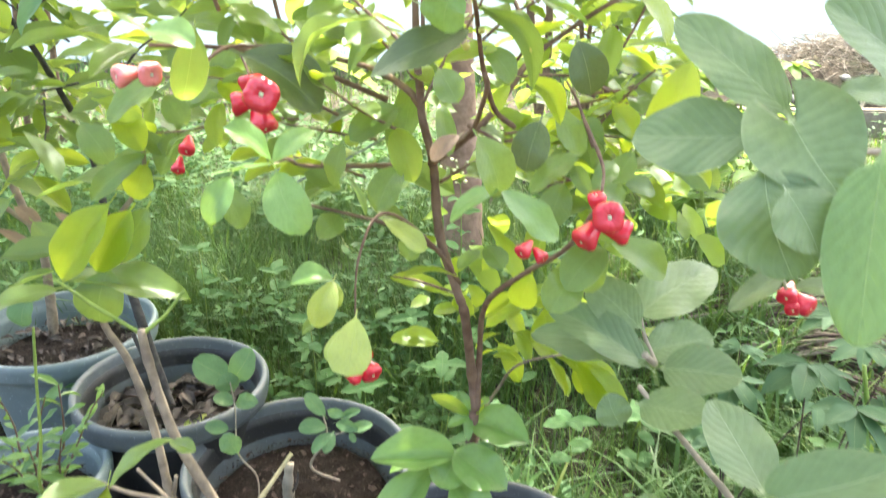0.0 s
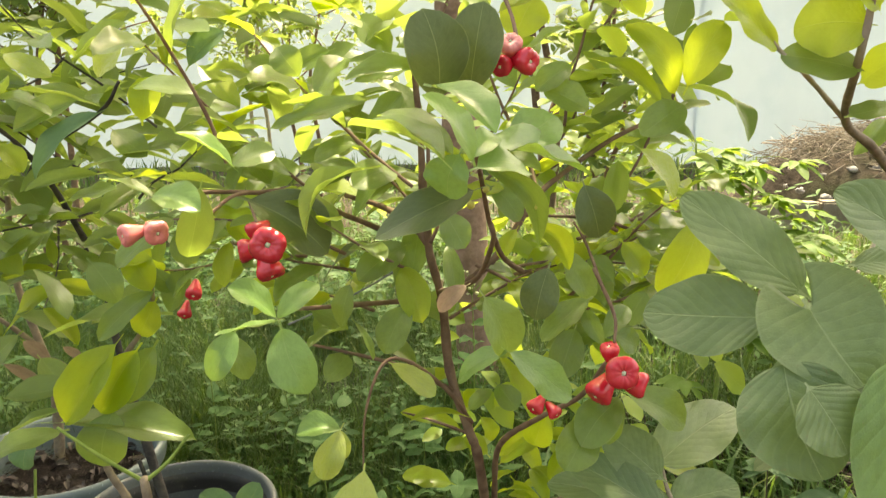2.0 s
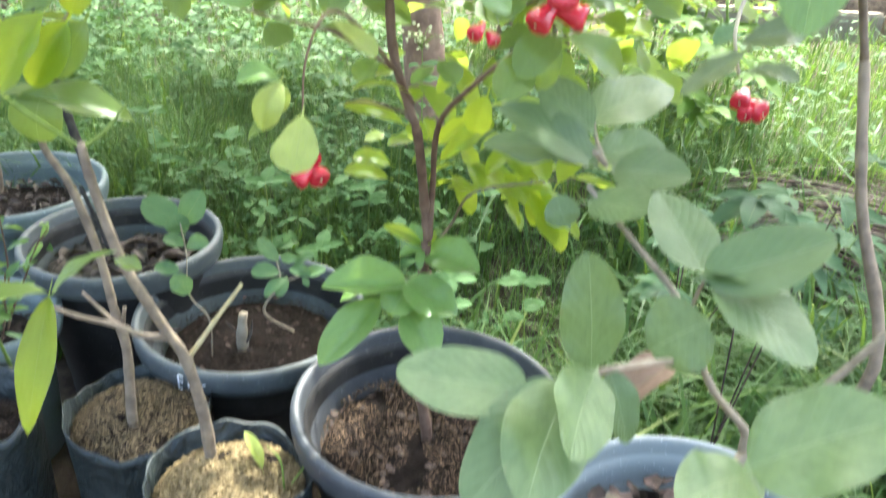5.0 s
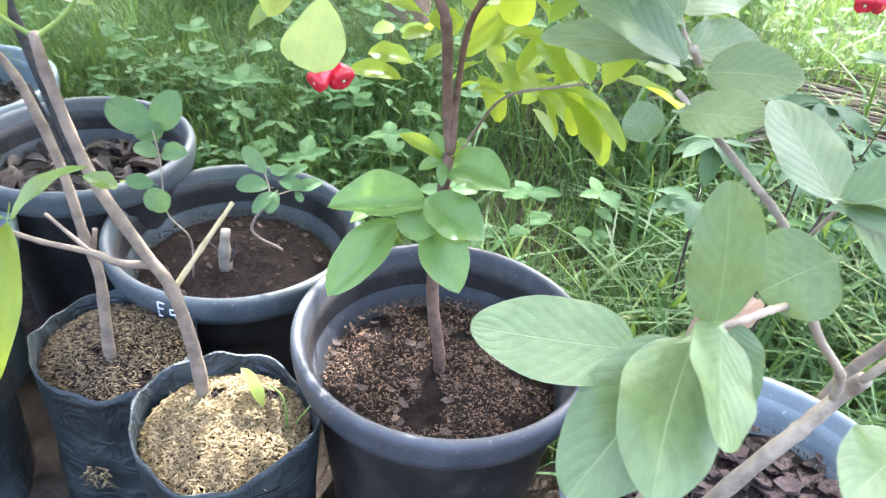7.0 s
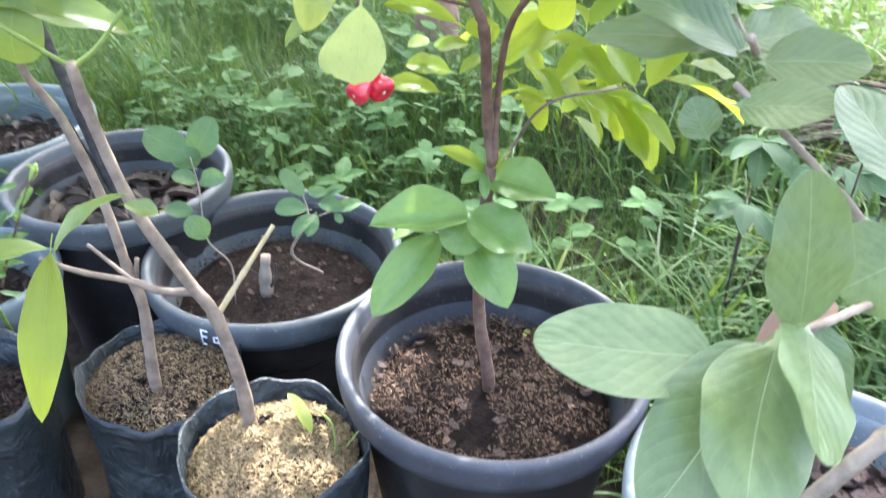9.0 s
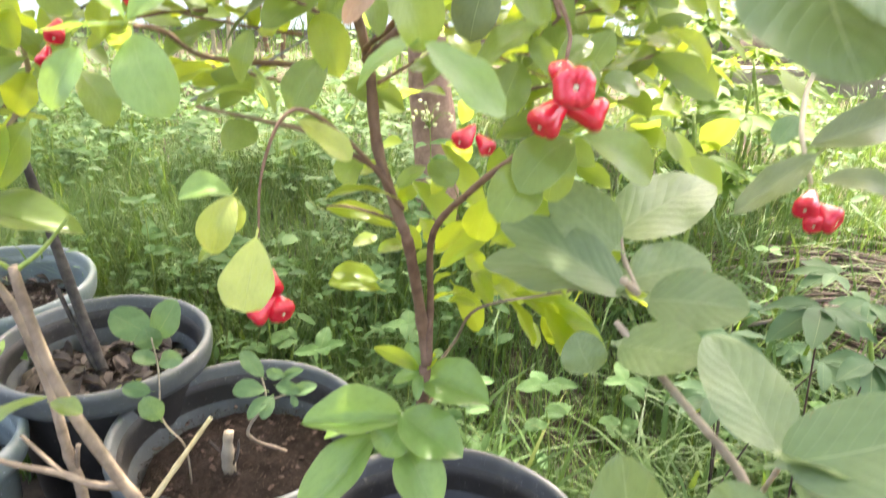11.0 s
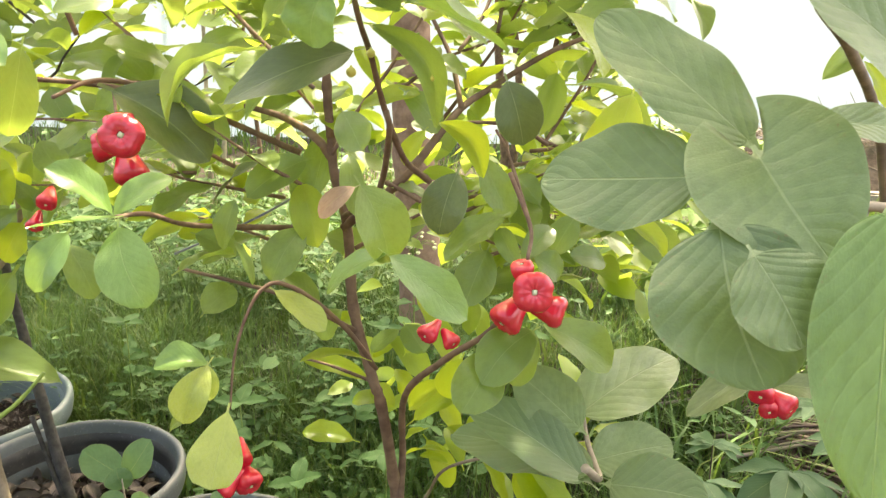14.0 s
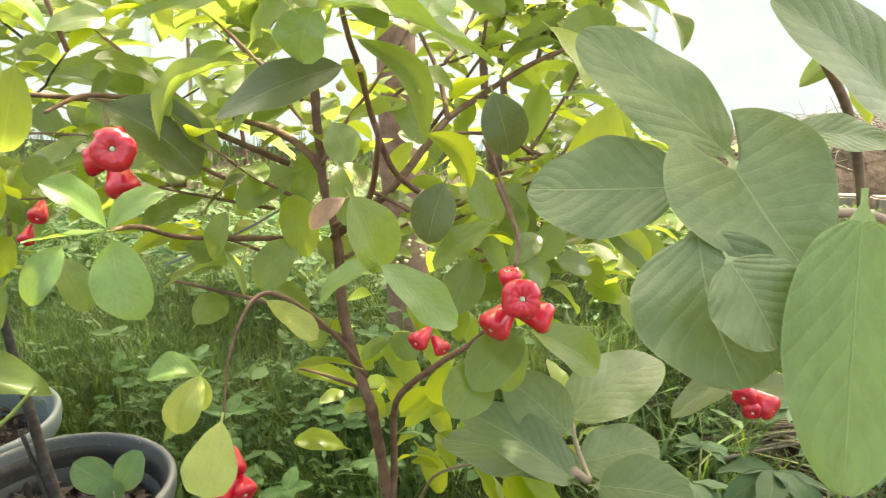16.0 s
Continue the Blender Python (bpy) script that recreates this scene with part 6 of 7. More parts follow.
# yellower leaves between the others: their backlit look is in the colour
fill_leaves(wax, "young_foliage", [((-0.3, 0.1), (2.3, 2.55), (0.98, 1.3), 30), ((0.08, 0.35), (2.25, 2.65), (0.85, 1.28), 95), ((0.12, 0.46), (2.32, 2.7), (0.78, 1.02), 75), ((-0.02, 0.3), (2.3, 2.55), (0.60, 0.80), 26)], 0.065, 76, BACKLIT)
fill_leaves(left, "young_foliage", [((-1.0, -0.35), (2.45, 3.0), (0.8, 1.35), 45)], 0.085, 77, BACKLIT, 1, 0.38)
# unseen leaves added above the view to shade the plants below
fill_leaves(sap_r, "upper_crown", [((0.42, 0.68), (2.68, 3.0), (1.95, 2.3), 55), ((0.15, 1.1), (2.1, 2.8), (1.85, 2.4), 235), ((0.44, 1.1), (2.7, 3.2), (1.85, 2.4), 150), ((0.2, 0.95), (1.9, 2.6), (1.85, 2.3), 240)], 0.12, 73, FAR_LEAF, 3, 0.62)
fill_leaves(wax, "upper_crown", [((-0.35, 0.45), (2.2, 2.75), (1.42, 1.72), 90)], 0.085, 74, FAR_LEAF)
fill_leaves(left, "upper_crown", [((-1.1, -0.4), (2.5, 3.3), (1.5, 1.9), 120)], 0.10, 75, FAR_LEAF, 1, 0.38)


# ---- grass and weeds ----
def in_pots(x, y):
    for cx, cy, r in ((0.087, 2.226, 0.20), (-0.237, 2.537, 0.20), (-0.526, 2.713, 0.19), (-0.865, 2.953, 0.205), (0.410, 1.962, 0.20), (-0.71, 2.475, 0.14), (-0.191, 2.127, 0.12), (-0.365, 2.285, 0.12), (-0.615, 2.25, 0.11)):
        if (x - cx) ** 2 + (y - cy) ** 2 < r * r:
            return True
    return 1.2 < y < 2.50 - 0.30 * x - 0.55 * max(0.0, x) and -7.0 < x < 0.75


def thins_out(x, y, x0, x1, y0, y1):
    """How far the growth has given way to bare earth near the edges of its patch."""
    m = min(x - x0, x1 - x, y - y0 + (0.55 if x < 0.9 else 0.55 - 1.2 * min(0.5, x - 0.9)), y1 - y + 0.4) / 1.1
    return 1 - m - 0.9 * noise.noise((x * 1.1, y * 1.1, 11)) - 0.4 * noise.noise((x * 4, y * 4, 12)) - 0.15


def among_stalks(x, y):
    return 0.98 < x < 1.6 and 2.85 + 0.25 * (x - 1.0) < y < 3.45


def build_grass(count, seed, x0, x1, y0, y1, tall, width, power=1.6, arch=1.0):
    rng = np.random.RandomState(seed)
    verts, faces = [], []
    while count > 0:
        count -= 1
        x, y = rng.uniform(x0, x1), y0 + (y1 - y0) * rng.rand() ** power
        if in_pots(x, y) or (-0.12 < x < 0.3 and 3.2 < y < 3.75 and tall > 0.25) or (1.7 < x < 4.3 and 5.5 < y < 7.3):
            continue
        if thins_out(x, y, x0, x1, y0, y1) > rng.rand():
            continue
        if among_stalks(x, y) and rng.rand() > 0.14:
            continue
        patch = noise.noise((x * 1.7, y * 1.7, 7))
        if rng.rand() > 0.8 + 0.7 * patch:
            continue
        shady = -1.3 < x < 0.22 and 2.4 < y < 3.8
        if shady and rng.rand() < 0.08:
            continue
        h = tall * rng.uniform(0.35, 1.15) * (1 + 0.5 * patch) * (0.95 if shady else 1.0)
        a, bend, w = rng.uniform(0, 6.283), rng.uniform(0.3, 1.5) * arch, width * rng.uniform(0.5, 1.3)
        dx, dy = math.cos(a), math.sin(a)
        z, k = ground_height(x, y), len(verts)
        for f in (0.0, 0.4, 0.75, 1.0):
            o = h * 0.65 * bend * f * f
            c = (x + dx * o, y + dy * o, z + h * f * (1 - 0.28 * bend * f))
            ww = w * (1 - f ** 2) * 0.5
            if f < 1:
                verts += [(c[0] - dy * ww, c[1] + dx * ww, c[2]), (c[0] + dy * ww, c[1] - dx * ww, c[2])]
            else:
                verts.append(c)
        faces += [(k, k + 1, k + 3, k + 2), (k + 2, k + 3, k + 5, k + 4), (k + 4, k + 5, k + 6)]
    return verts, faces


v1, f1 = build_grass(135000, 3, -3.6, 3.9, 2.05, 5.4, 0.17, 0.0040, 1.9)
v2, f2 = build_grass(2600, 4, -2.0, 2.4, 2.2, 4.2, 0.27, 0.010)
v3, f3 = build_grass(22000, 5, -9.0, 10.0, 3.2, 8.2, 0.20, 0.011, 1.0)
v4, f4 = build_grass(26000, 6, -9.0, 9.0, -6.0, 1.6, 0.07, 0.010, 1.0)
f2 = [tuple(i + len(v1) for i in f) for f in f2]
f3 = [tuple(i + len(v1) + len(v2) for i in f) for f in f3]
f4 = [tuple(i + len(v1) + len(v2) + len(v3) for i in f) for f in f4]
v5, f5 = build_grass(40000, 7, -2.2, 2.1, 2.3, 3.7, 0.17, 0.0034, 1.2)
v7, f7 = build_grass(2600, 9, -4.5, 4.6, 6.2, 8.25, 0.10, 0.009, 0.8)
v8, f8 = build_grass(40000, 10, -1.7, 0.6, 2.45, 4.2, 0.25, 0.0042, 1.1)
v6, f6 = build_grass(6800, 8, 0.0, 1.5, 2.1, 3.3, 0.33, 0.0125, 1.0, 1.5)
f5 = [tuple(i + len(v1) + len(v2) + len(v3) + len(v4) for i in f) for f in f5]
f6 = [tuple(i + len(v1) + len(v2) + len(v3) + len(v4) + len(v5) for i in f) for f in f6]
f7 = [tuple(i + len(v1) + len(v2) + len(v3) + len(v4) + len(v5) + len(v6) for i in f) for f in f7]
f8 = [tuple(i + len(v1) + len(v2) + len(v3) + len(v4) + len(v5) + len(v6) + len(v7) for i in f) for f in f8]
tagged(new("grass", mesh_from("grass", v1 + v2 + v3 + v4 + v5 + v6 + v7 + v8, f1 + f2 + f3 + f4 + f5 + f6 + f7 + f8, GRASS)), "lush bright green grass growing among weeds", "grass", kind="stuff")


def build_weeds(count, seed, x0, x1, y0, y1, tall, size):
    rng = random.Random(seed)
    items = []
    stems_v, stems_f = [], []
    while count > 0:
        count -= 1
        x, y = rng.uniform(x0, x1), y0 + (y1 - y0) * rng.random() ** 1.5
        if in_pots(x, y) or (-0.12 < x < 0.3 and 3.2 < y < 3.75 and tall > 0.25) or (1.7 < x < 4.3 and 5.5 < y < 7.3) or noise.noise((x * 1.3 + 4, y * 1.3, 2)) < -0.42 or (x > 0.15 and rng.random() < 0.72):
            continue
        if among_stalks(x, y) or thins_out(x, y, x0, x1, y0, y1) > rng.random():
            continue
        h = tall * rng.uniform(0.4, 1.2)
        z = ground_height(x, y)
        lx, ly = rng.uniform(-.25, .25) * h, rng.uniform(-.25, .25) * h
        levels = rng.randint(2, 5)
        for i in range(levels):
            f = (i + 1) / levels
            c = Vector((x + lx * f, y + ly * f, z + h * f))
            a0 = rng.uniform(0, 6.3)
            for j in range(rng.choice((2, 2, 3, 4))):
                a = a0 + j * 6.283 / 3.3 + rng.uniform(-.3, .3)
                s = size * rng.uniform(0.6, 1.3) * (0.75 + 0.35 * f)
                tip = c + Vector((math.cos(a), math.sin(a), rng.uniform(-.35, .4))) * s
                items.append(leaf_matrix(c, tip, s * rng.uniform(0.26, 0.48), (rng.uniform(-.5, .5), rng.uniform(-.6, .3), 1)))
    return items


weeds = build_weeds(900, 21, -2.2, 2.1, 2.35, 3.4, 0.18, 0.025) + build_weeds(1900, 25, -3.4, 2.1, 3.5, 5.4, 0.32, 0.046) + build_weeds(2900, 24, -3.6, 3.4, 3.0, 5.4, 0.21, 0.027) + build_weeds(420, 23, -2.0, 0.9, 2.5, 3.9, 0.21, 0.028) + build_weeds(130, 22, -1.9, 1.3, 2.55, 3.6, 0.26, 0.052)
tagged(new("weeds", scatter_mesh("weeds", weeds, 4, WEED, 4, 2)), "dense green broad-leaved weeds among the grass", "weeds", kind="stuff")


# broad-leaved weeds that stand out by the pots
def weed(at, tall, seed, size):
    ob = thing("weed", at, "young broad-leaved weed with pointed green leaves", "weed", "weeds by the pots")
    rng = random.Random(seed)
    top = Vector(at) + Vector((rng.uniform(-.03, .03), rng.uniform(-.03, .03), tall))
    stem(ob, "stalk", [at, Vector(at).lerp(top, 0.5) + Vector((0.006, 0, 0)), top], 0.0018, 0.001, STEM_G)
    for i in range(9):
        f = 1.0 if i < 4 else rng.uniform(0.4, 0.85)
        c = Vector(at).lerp(top, f)
        a = i * 1.65 + rng.uniform(-.3, .3)
        s = size * rng.uniform(0.75, 1.2)
        leaf(ob, c, c + Vector((math.cos(a), math.sin(a), rng.uniform(-.15, .35))).normalized() * s, s * 0.5, (0, -0.3, 1), 4, WEED_L)


for i, (x, y) in enumerate(((-0.07, 3.05), (0.02, 2.86), (-0.28, 2.95), (-0.40, 3.2), (0.14, 2.70), (0.30, 2.62), (-0.02, 3.3), (0.22, 3.0), (-0.6, 3.15), (0.45, 2.75), (-0.15, 2.78), (0.36, 3.2))):
    weed((x, y, ground_height(x, y)), 0.22 + 0.04 * (i % 3), 500 + i, 0.055)


# ---- cassava, with leaves like open fingers ----
def g_low(x, y):
    return (x, y, ground_height(x, y))


def fingers(ob, hub, way, size, rng, material):
    """One leaf of seven narrow lobes spread like a fan."""
    out = Vector(way).normalized()
    items = []
    for j in range(7):
        b = (j - 3) * 0.62
        d = Matrix.Rotation(b, 3, "Z") @ Vector((out.x, out.y, 0)).normalized()
        s = size * (1.0 - 0.09 * abs(j - 3)) * rng.uniform(0.85, 1.1)
        items.append(leaf_matrix(hub, hub + (d + Vector((0, 0, rng.uniform(-.55, -.05)))).normalized() * s, s * 0.36, (rng.uniform(-.3, .3), rng.uniform(-.4, .1), 1)))
    under(new("leaf", scatter_mesh("leaf", items, 5, material, 8, 2)), ob)


def cassava(at, tall, crowns, seed, size, label, material):
    ob = thing("cassava_plant", at, label, "cassava plant", "cassava plants")
    rng = random.Random(seed)
    top = Vector(at) + Vector((rng.uniform(-.08, .08), rng.uniform(-.08, .08), tall))
    bm = bmesh.new()
    tube(bm, [at, Vector(at).lerp(top, 0.5) + Vector((0.02, 0, 0)), top], 0.007, 0.004, 8, 6, 0.2, rng)
    part("stalk", bm, STEM_G, ob)
    for i in range(crowns):
        start = Vector(at).lerp(top, rng.uniform(0.45, 1.0))
        a = i * 2.4 + rng.uniform(-.4, .4)
        hub = start + Vector((math.cos(a), math.sin(a), rng.uniform(-.15, .5))) * size * rng.uniform(0.7, 1.4)
        bm = bmesh.new()
        tube(bm, [start, start.lerp(hub, 0.5) + Vector((0, 0, 0.012)), hub], 0.0016, 0.0010, 5, 4)
        part("leaf_stalk", bm, STEM_G, ob)
        fingers(ob, hub, hub - start, size, rng, material)
    return ob


# plants beyond y 3.2 take the copy with sunlight in its colour
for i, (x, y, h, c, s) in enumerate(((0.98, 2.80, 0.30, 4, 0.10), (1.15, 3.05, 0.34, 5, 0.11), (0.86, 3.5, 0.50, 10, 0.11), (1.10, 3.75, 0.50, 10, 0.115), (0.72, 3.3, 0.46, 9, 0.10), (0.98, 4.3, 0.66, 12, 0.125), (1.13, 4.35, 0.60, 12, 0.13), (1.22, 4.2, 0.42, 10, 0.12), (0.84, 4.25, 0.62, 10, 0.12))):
    cassava((x, y, ground_height(x, y)), h, c, 40 + i, s, "cassava plant with fingered %s leaves in the grass" % ("yellow-green" if y > 3.2 else "blue-green"), CASSAVA_SUNLIT if y > 3.2 else CASSAVA)


def low_cassava(at, hubs, size, seed):
    ob = thing("cassava_plant", at, "young cassava plant with blue-green fingered leaves", "cassava plant", "cassava plants")
    rng = random.Random(seed)
    mid = Vector(at) + Vector((0, 0, 0.12))
    bm = bmesh.new()
    tube(bm, [at, mid - Vector((0.006, 0, 0.05)), mid], 0.005, 0.004, 8, 5, 0.2, rng)
    part("stalk", bm, STEM_G, ob)
    for h in hubs:
        hub = Vector(h)
        bm = bmesh.new()
        tube(bm, [mid, mid.lerp(hub, 0.55) + Vector((0, 0, 0.03)), hub], 0.0018, 0.0010, 6, 6)
        part("leaf_stalk", bm, CHIP, ob)
        fingers(ob, hub, Vector((hub.x - mid.x, hub.y - mid.y - 0.04, 0)), size * rng.uniform(0.9, 1.1), rng, CASSAVA)


low_cassava(g_low(0.60, 2.36), [(0.495, 2.221, 0.675), (0.62, 2.30, 0.56), (0.72, 2.40, 0.60)], 0.078, 3)
low_cassava(g_low(0.57, 2.56), [(0.501, 2.456, 0.405), (0.515, 2.48, 0.50), (0.68, 2.50, 0.44), (0.60, 2.66, 0.46)], 0.085, 4)


def dry_stalks(at, way, count, length, seed):
    ob = thing("dry_stalks", at, "loose pile of dry brown stalks lying in the grass", "dry stalks", "dry stalks on the ground")
    rng = random.Random(seed)
    side = Vector((-way[1], way[0], 0))
    for i in range(count):
        c = Vector(at) + side * rng.uniform(-0.12, 0.12) + Vector((0, 0, 0.012 + 0.006 * (i % 5)))
        d = (Vector((way[0], way[1], 0)) + side * rng.uniform(-.25, .25)) * length * rng.uniform(0.3, 0.6)
        bm = bmesh.new()
        tube(bm, [c - d, c + Vector((0, 0, rng.uniform(0.0, 0.03))), c + d], rng.uniform(0.0025, 0.006), 0.002, 6, 4, 0.15, rng)
        part("stalk", bm, TWIGS if i % 3 == 0 else CHIP, ob)


for i, (x, y, wx, wy) in enumerate(((1.12, 3.05, 0.62, -0.78), (1.24, 3.15, 0.66, -0.75), (1.36, 3.22, 0.70, -0.71), (1.31, 3.45, 0.9, -0.45), (1.25, 2.95, 0.9, 0.42), (1.05, 3.25, 0.98, 0.2), (1.3, 3.25, 0.95, -0.4), (1.5, 3.0, 0.8, 0.6), (0.95, 3.45, 0.98, 0.15), (1.0, 2.45, 0.7, 0.7))):
    dry_stalks((x, y, ground_height(x, y)), (wx, wy), 26 if i < 3 else 14, 0.55 if i < 6 else 0.8, 80 + i)


# ---- mound of earth, stones and dry twigs behind a kerb ----
def build_mound():
    ob = thing("earth_mound", (2.95, 6.4, 0.28), "mound of dark earth topped with dry twigs and stones", "mound")
    bm = bmesh.new()
    n, k = 56, 14
    grid = []
    for i in range(k + 1):
        row = []
        for j in range(n):
            a, q = 2 * math.pi * j / n, i / k
            x, y = 3.05 + 1.2 * q * math.cos(a), 6.4 + 0.75 * q * math.sin(a)
            z = 0.22 + 0.42 * (1 - q ** 4) ** 0.9 + 0.06 * noise.noise((x * 4, y * 4, 5)) + 0.02 * noise.noise((x * 15, y * 15, 5))
            row.append(bm.verts.new((x, y, z)))
        grid.append(row)
    for a, b in zip(grid, grid[1:]):
        for j in range(n):
            bm.faces.new((a[j], a[(j + 1) % n], b[(j + 1) % n], b[j]))
    bmesh.ops.remove_doubles(bm, verts=bm.verts, dist=1e-4)
    part("earth", bm, EARTH, ob)
    rng = random.Random(17)
    bm = bmesh.new()
    for _ in range(820):
        a, q = rng.uniform(0, 6.283), math.sqrt(rng.random()) * 0.80
        x, y = 3.05 + 1.2 * q * math.cos(a), 6.40 + 0.62 * q * math.sin(a)
        z = 0.26 + 0.42 * (1 - q ** 4) + rng.uniform(0.02, 0.17) * (1 - q)
        d = Vector((rng.uniform(-1, 1), rng.uniform(-.6, .6), rng.uniform(-.22, .3))).normalized() * rng.uniform(0.06, 0.24)
        c = Vector((x, y, z))
        tube(bm, [c - d, c + Vector((rng.uniform(-.04, .04), 0, rng.uniform(-.03, .06))), c + d], rng.uniform(0.002, 0.005), 0.0015, 5, 2)
    tagged(part("brushwood", bm, TWIGS, ob, "tangle of dry twigs"), kind="stuff")
    for i in range(34):
        bm = bmesh.new()
        bmesh.ops.create_icosphere(bm, subdivisions=2, radius=1)
        s = rng.uniform(0.012, 0.042)
        for v in bm.verts:
            v.co *= s * (1 + 0.75 * noise.noise(v.co * 1.6 + Vector((i * 7, 0, 0))))
            v.co.z *= 0.75
        x = rng.uniform(2.0, 3.6)
        y = rng.uniform(5.72, 6.0)
        bmesh.ops.translate(bm, verts=bm.verts, vec=(x, y, 0.29 + 0.9 * (y - 5.72) + s * 0.3))
        part("stone", bm, STONE, ob, "pale grey stone")


build_mound()


def build_kerb():
    ob = thing("garden_kerb", (2.6, 5.6, 0.22), "low old concrete kerb along the earth mound", "kerb", kind="structure")
    for i in range(5):
        bm = bmesh.new()
        bmesh.ops.create_cube(bm, size=1, matrix=Matrix.Translation((1.75 + 0.62 * i, 5.6 + 0.02 * (i % 2), 0.285)) @ Matrix.Rotation(0.03 * (i - 1), 4, "Z") @ Matrix.Diagonal((0.60, 0.09, 0.27, 1)))
        bmesh.ops.bevel(bm, geom=list(bm.edges), offset=0.012, segments=2, affect="EDGES")
        part("kerb_stone", bm, CONCRETE, ob, smooth=False)


build_kerb()


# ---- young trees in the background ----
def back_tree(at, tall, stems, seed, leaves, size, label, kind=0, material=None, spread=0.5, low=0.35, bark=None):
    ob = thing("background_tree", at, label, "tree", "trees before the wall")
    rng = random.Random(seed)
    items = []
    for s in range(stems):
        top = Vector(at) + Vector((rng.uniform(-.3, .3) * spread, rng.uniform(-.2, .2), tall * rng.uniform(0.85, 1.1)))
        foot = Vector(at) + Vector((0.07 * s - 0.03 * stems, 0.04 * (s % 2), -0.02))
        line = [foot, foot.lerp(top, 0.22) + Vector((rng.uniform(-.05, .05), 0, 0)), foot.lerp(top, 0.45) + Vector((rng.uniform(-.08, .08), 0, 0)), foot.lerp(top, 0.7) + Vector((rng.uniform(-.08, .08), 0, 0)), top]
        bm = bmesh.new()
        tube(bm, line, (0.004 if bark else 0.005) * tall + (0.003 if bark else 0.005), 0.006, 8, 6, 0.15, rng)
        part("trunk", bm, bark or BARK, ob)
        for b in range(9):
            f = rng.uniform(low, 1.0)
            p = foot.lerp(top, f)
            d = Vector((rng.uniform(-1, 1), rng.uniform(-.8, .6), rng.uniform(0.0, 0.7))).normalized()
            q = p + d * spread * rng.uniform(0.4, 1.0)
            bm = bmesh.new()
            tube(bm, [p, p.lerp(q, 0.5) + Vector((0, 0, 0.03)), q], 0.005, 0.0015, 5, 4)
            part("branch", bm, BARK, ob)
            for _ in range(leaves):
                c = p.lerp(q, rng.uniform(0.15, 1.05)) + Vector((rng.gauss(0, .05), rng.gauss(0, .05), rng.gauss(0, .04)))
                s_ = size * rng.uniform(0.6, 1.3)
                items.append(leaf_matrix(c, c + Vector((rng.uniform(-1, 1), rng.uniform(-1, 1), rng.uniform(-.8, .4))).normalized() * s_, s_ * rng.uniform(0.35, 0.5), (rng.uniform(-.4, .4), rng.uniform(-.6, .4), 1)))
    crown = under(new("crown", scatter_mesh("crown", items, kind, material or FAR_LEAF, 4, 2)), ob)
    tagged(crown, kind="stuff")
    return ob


def g(x, y):
    return (x, y, ground_height(x, y))


back_tree(g(-1.15, 6.0), 2.6, 2, 61, 150, 0.05, "slim dark-trunked young tree with fine leaves", spread=0.5, bark=BARK_S)
back_tree(g(-1.7, 4.6), 2.1, 3, 62, 115, 0.06, "leafy young tree with yellow-green foliage", spread=0.7)
back_tree(g(0.74, 4.9), 1.75, 3, 63, 30, 0.085, "light yellow-green leafy shrub before the wall", kind=1, spread=0.4, low=0.25)
# added for its crown, out of view, which throws shade on the weeds
back_tree(g(0.50, 4.9), 3.3, 2, 64, 225, 0.13, "added tall thin tree whose unseen crown shades the weeds", spread=1.35, low=0.72)
back_tree(g(-3.2, 5.6), 2.4, 3, 65, 70, 0.09, "leafy green tree at the garden edge", spread=0.9)
back_tree(g(-0.9, 6.3), 2.0, 2, 66, 110, 0.048, "thin tree with light green leaves by the wall", spread=0.8)

# unseen tree added at the side to shade the cassava and grass
back_tree(g(2.20, 4.5), 3.2, 2, 68, 430, 0.125, "added unseen tree whose high crown shades the cassava", spread=1.9, low=0.76)


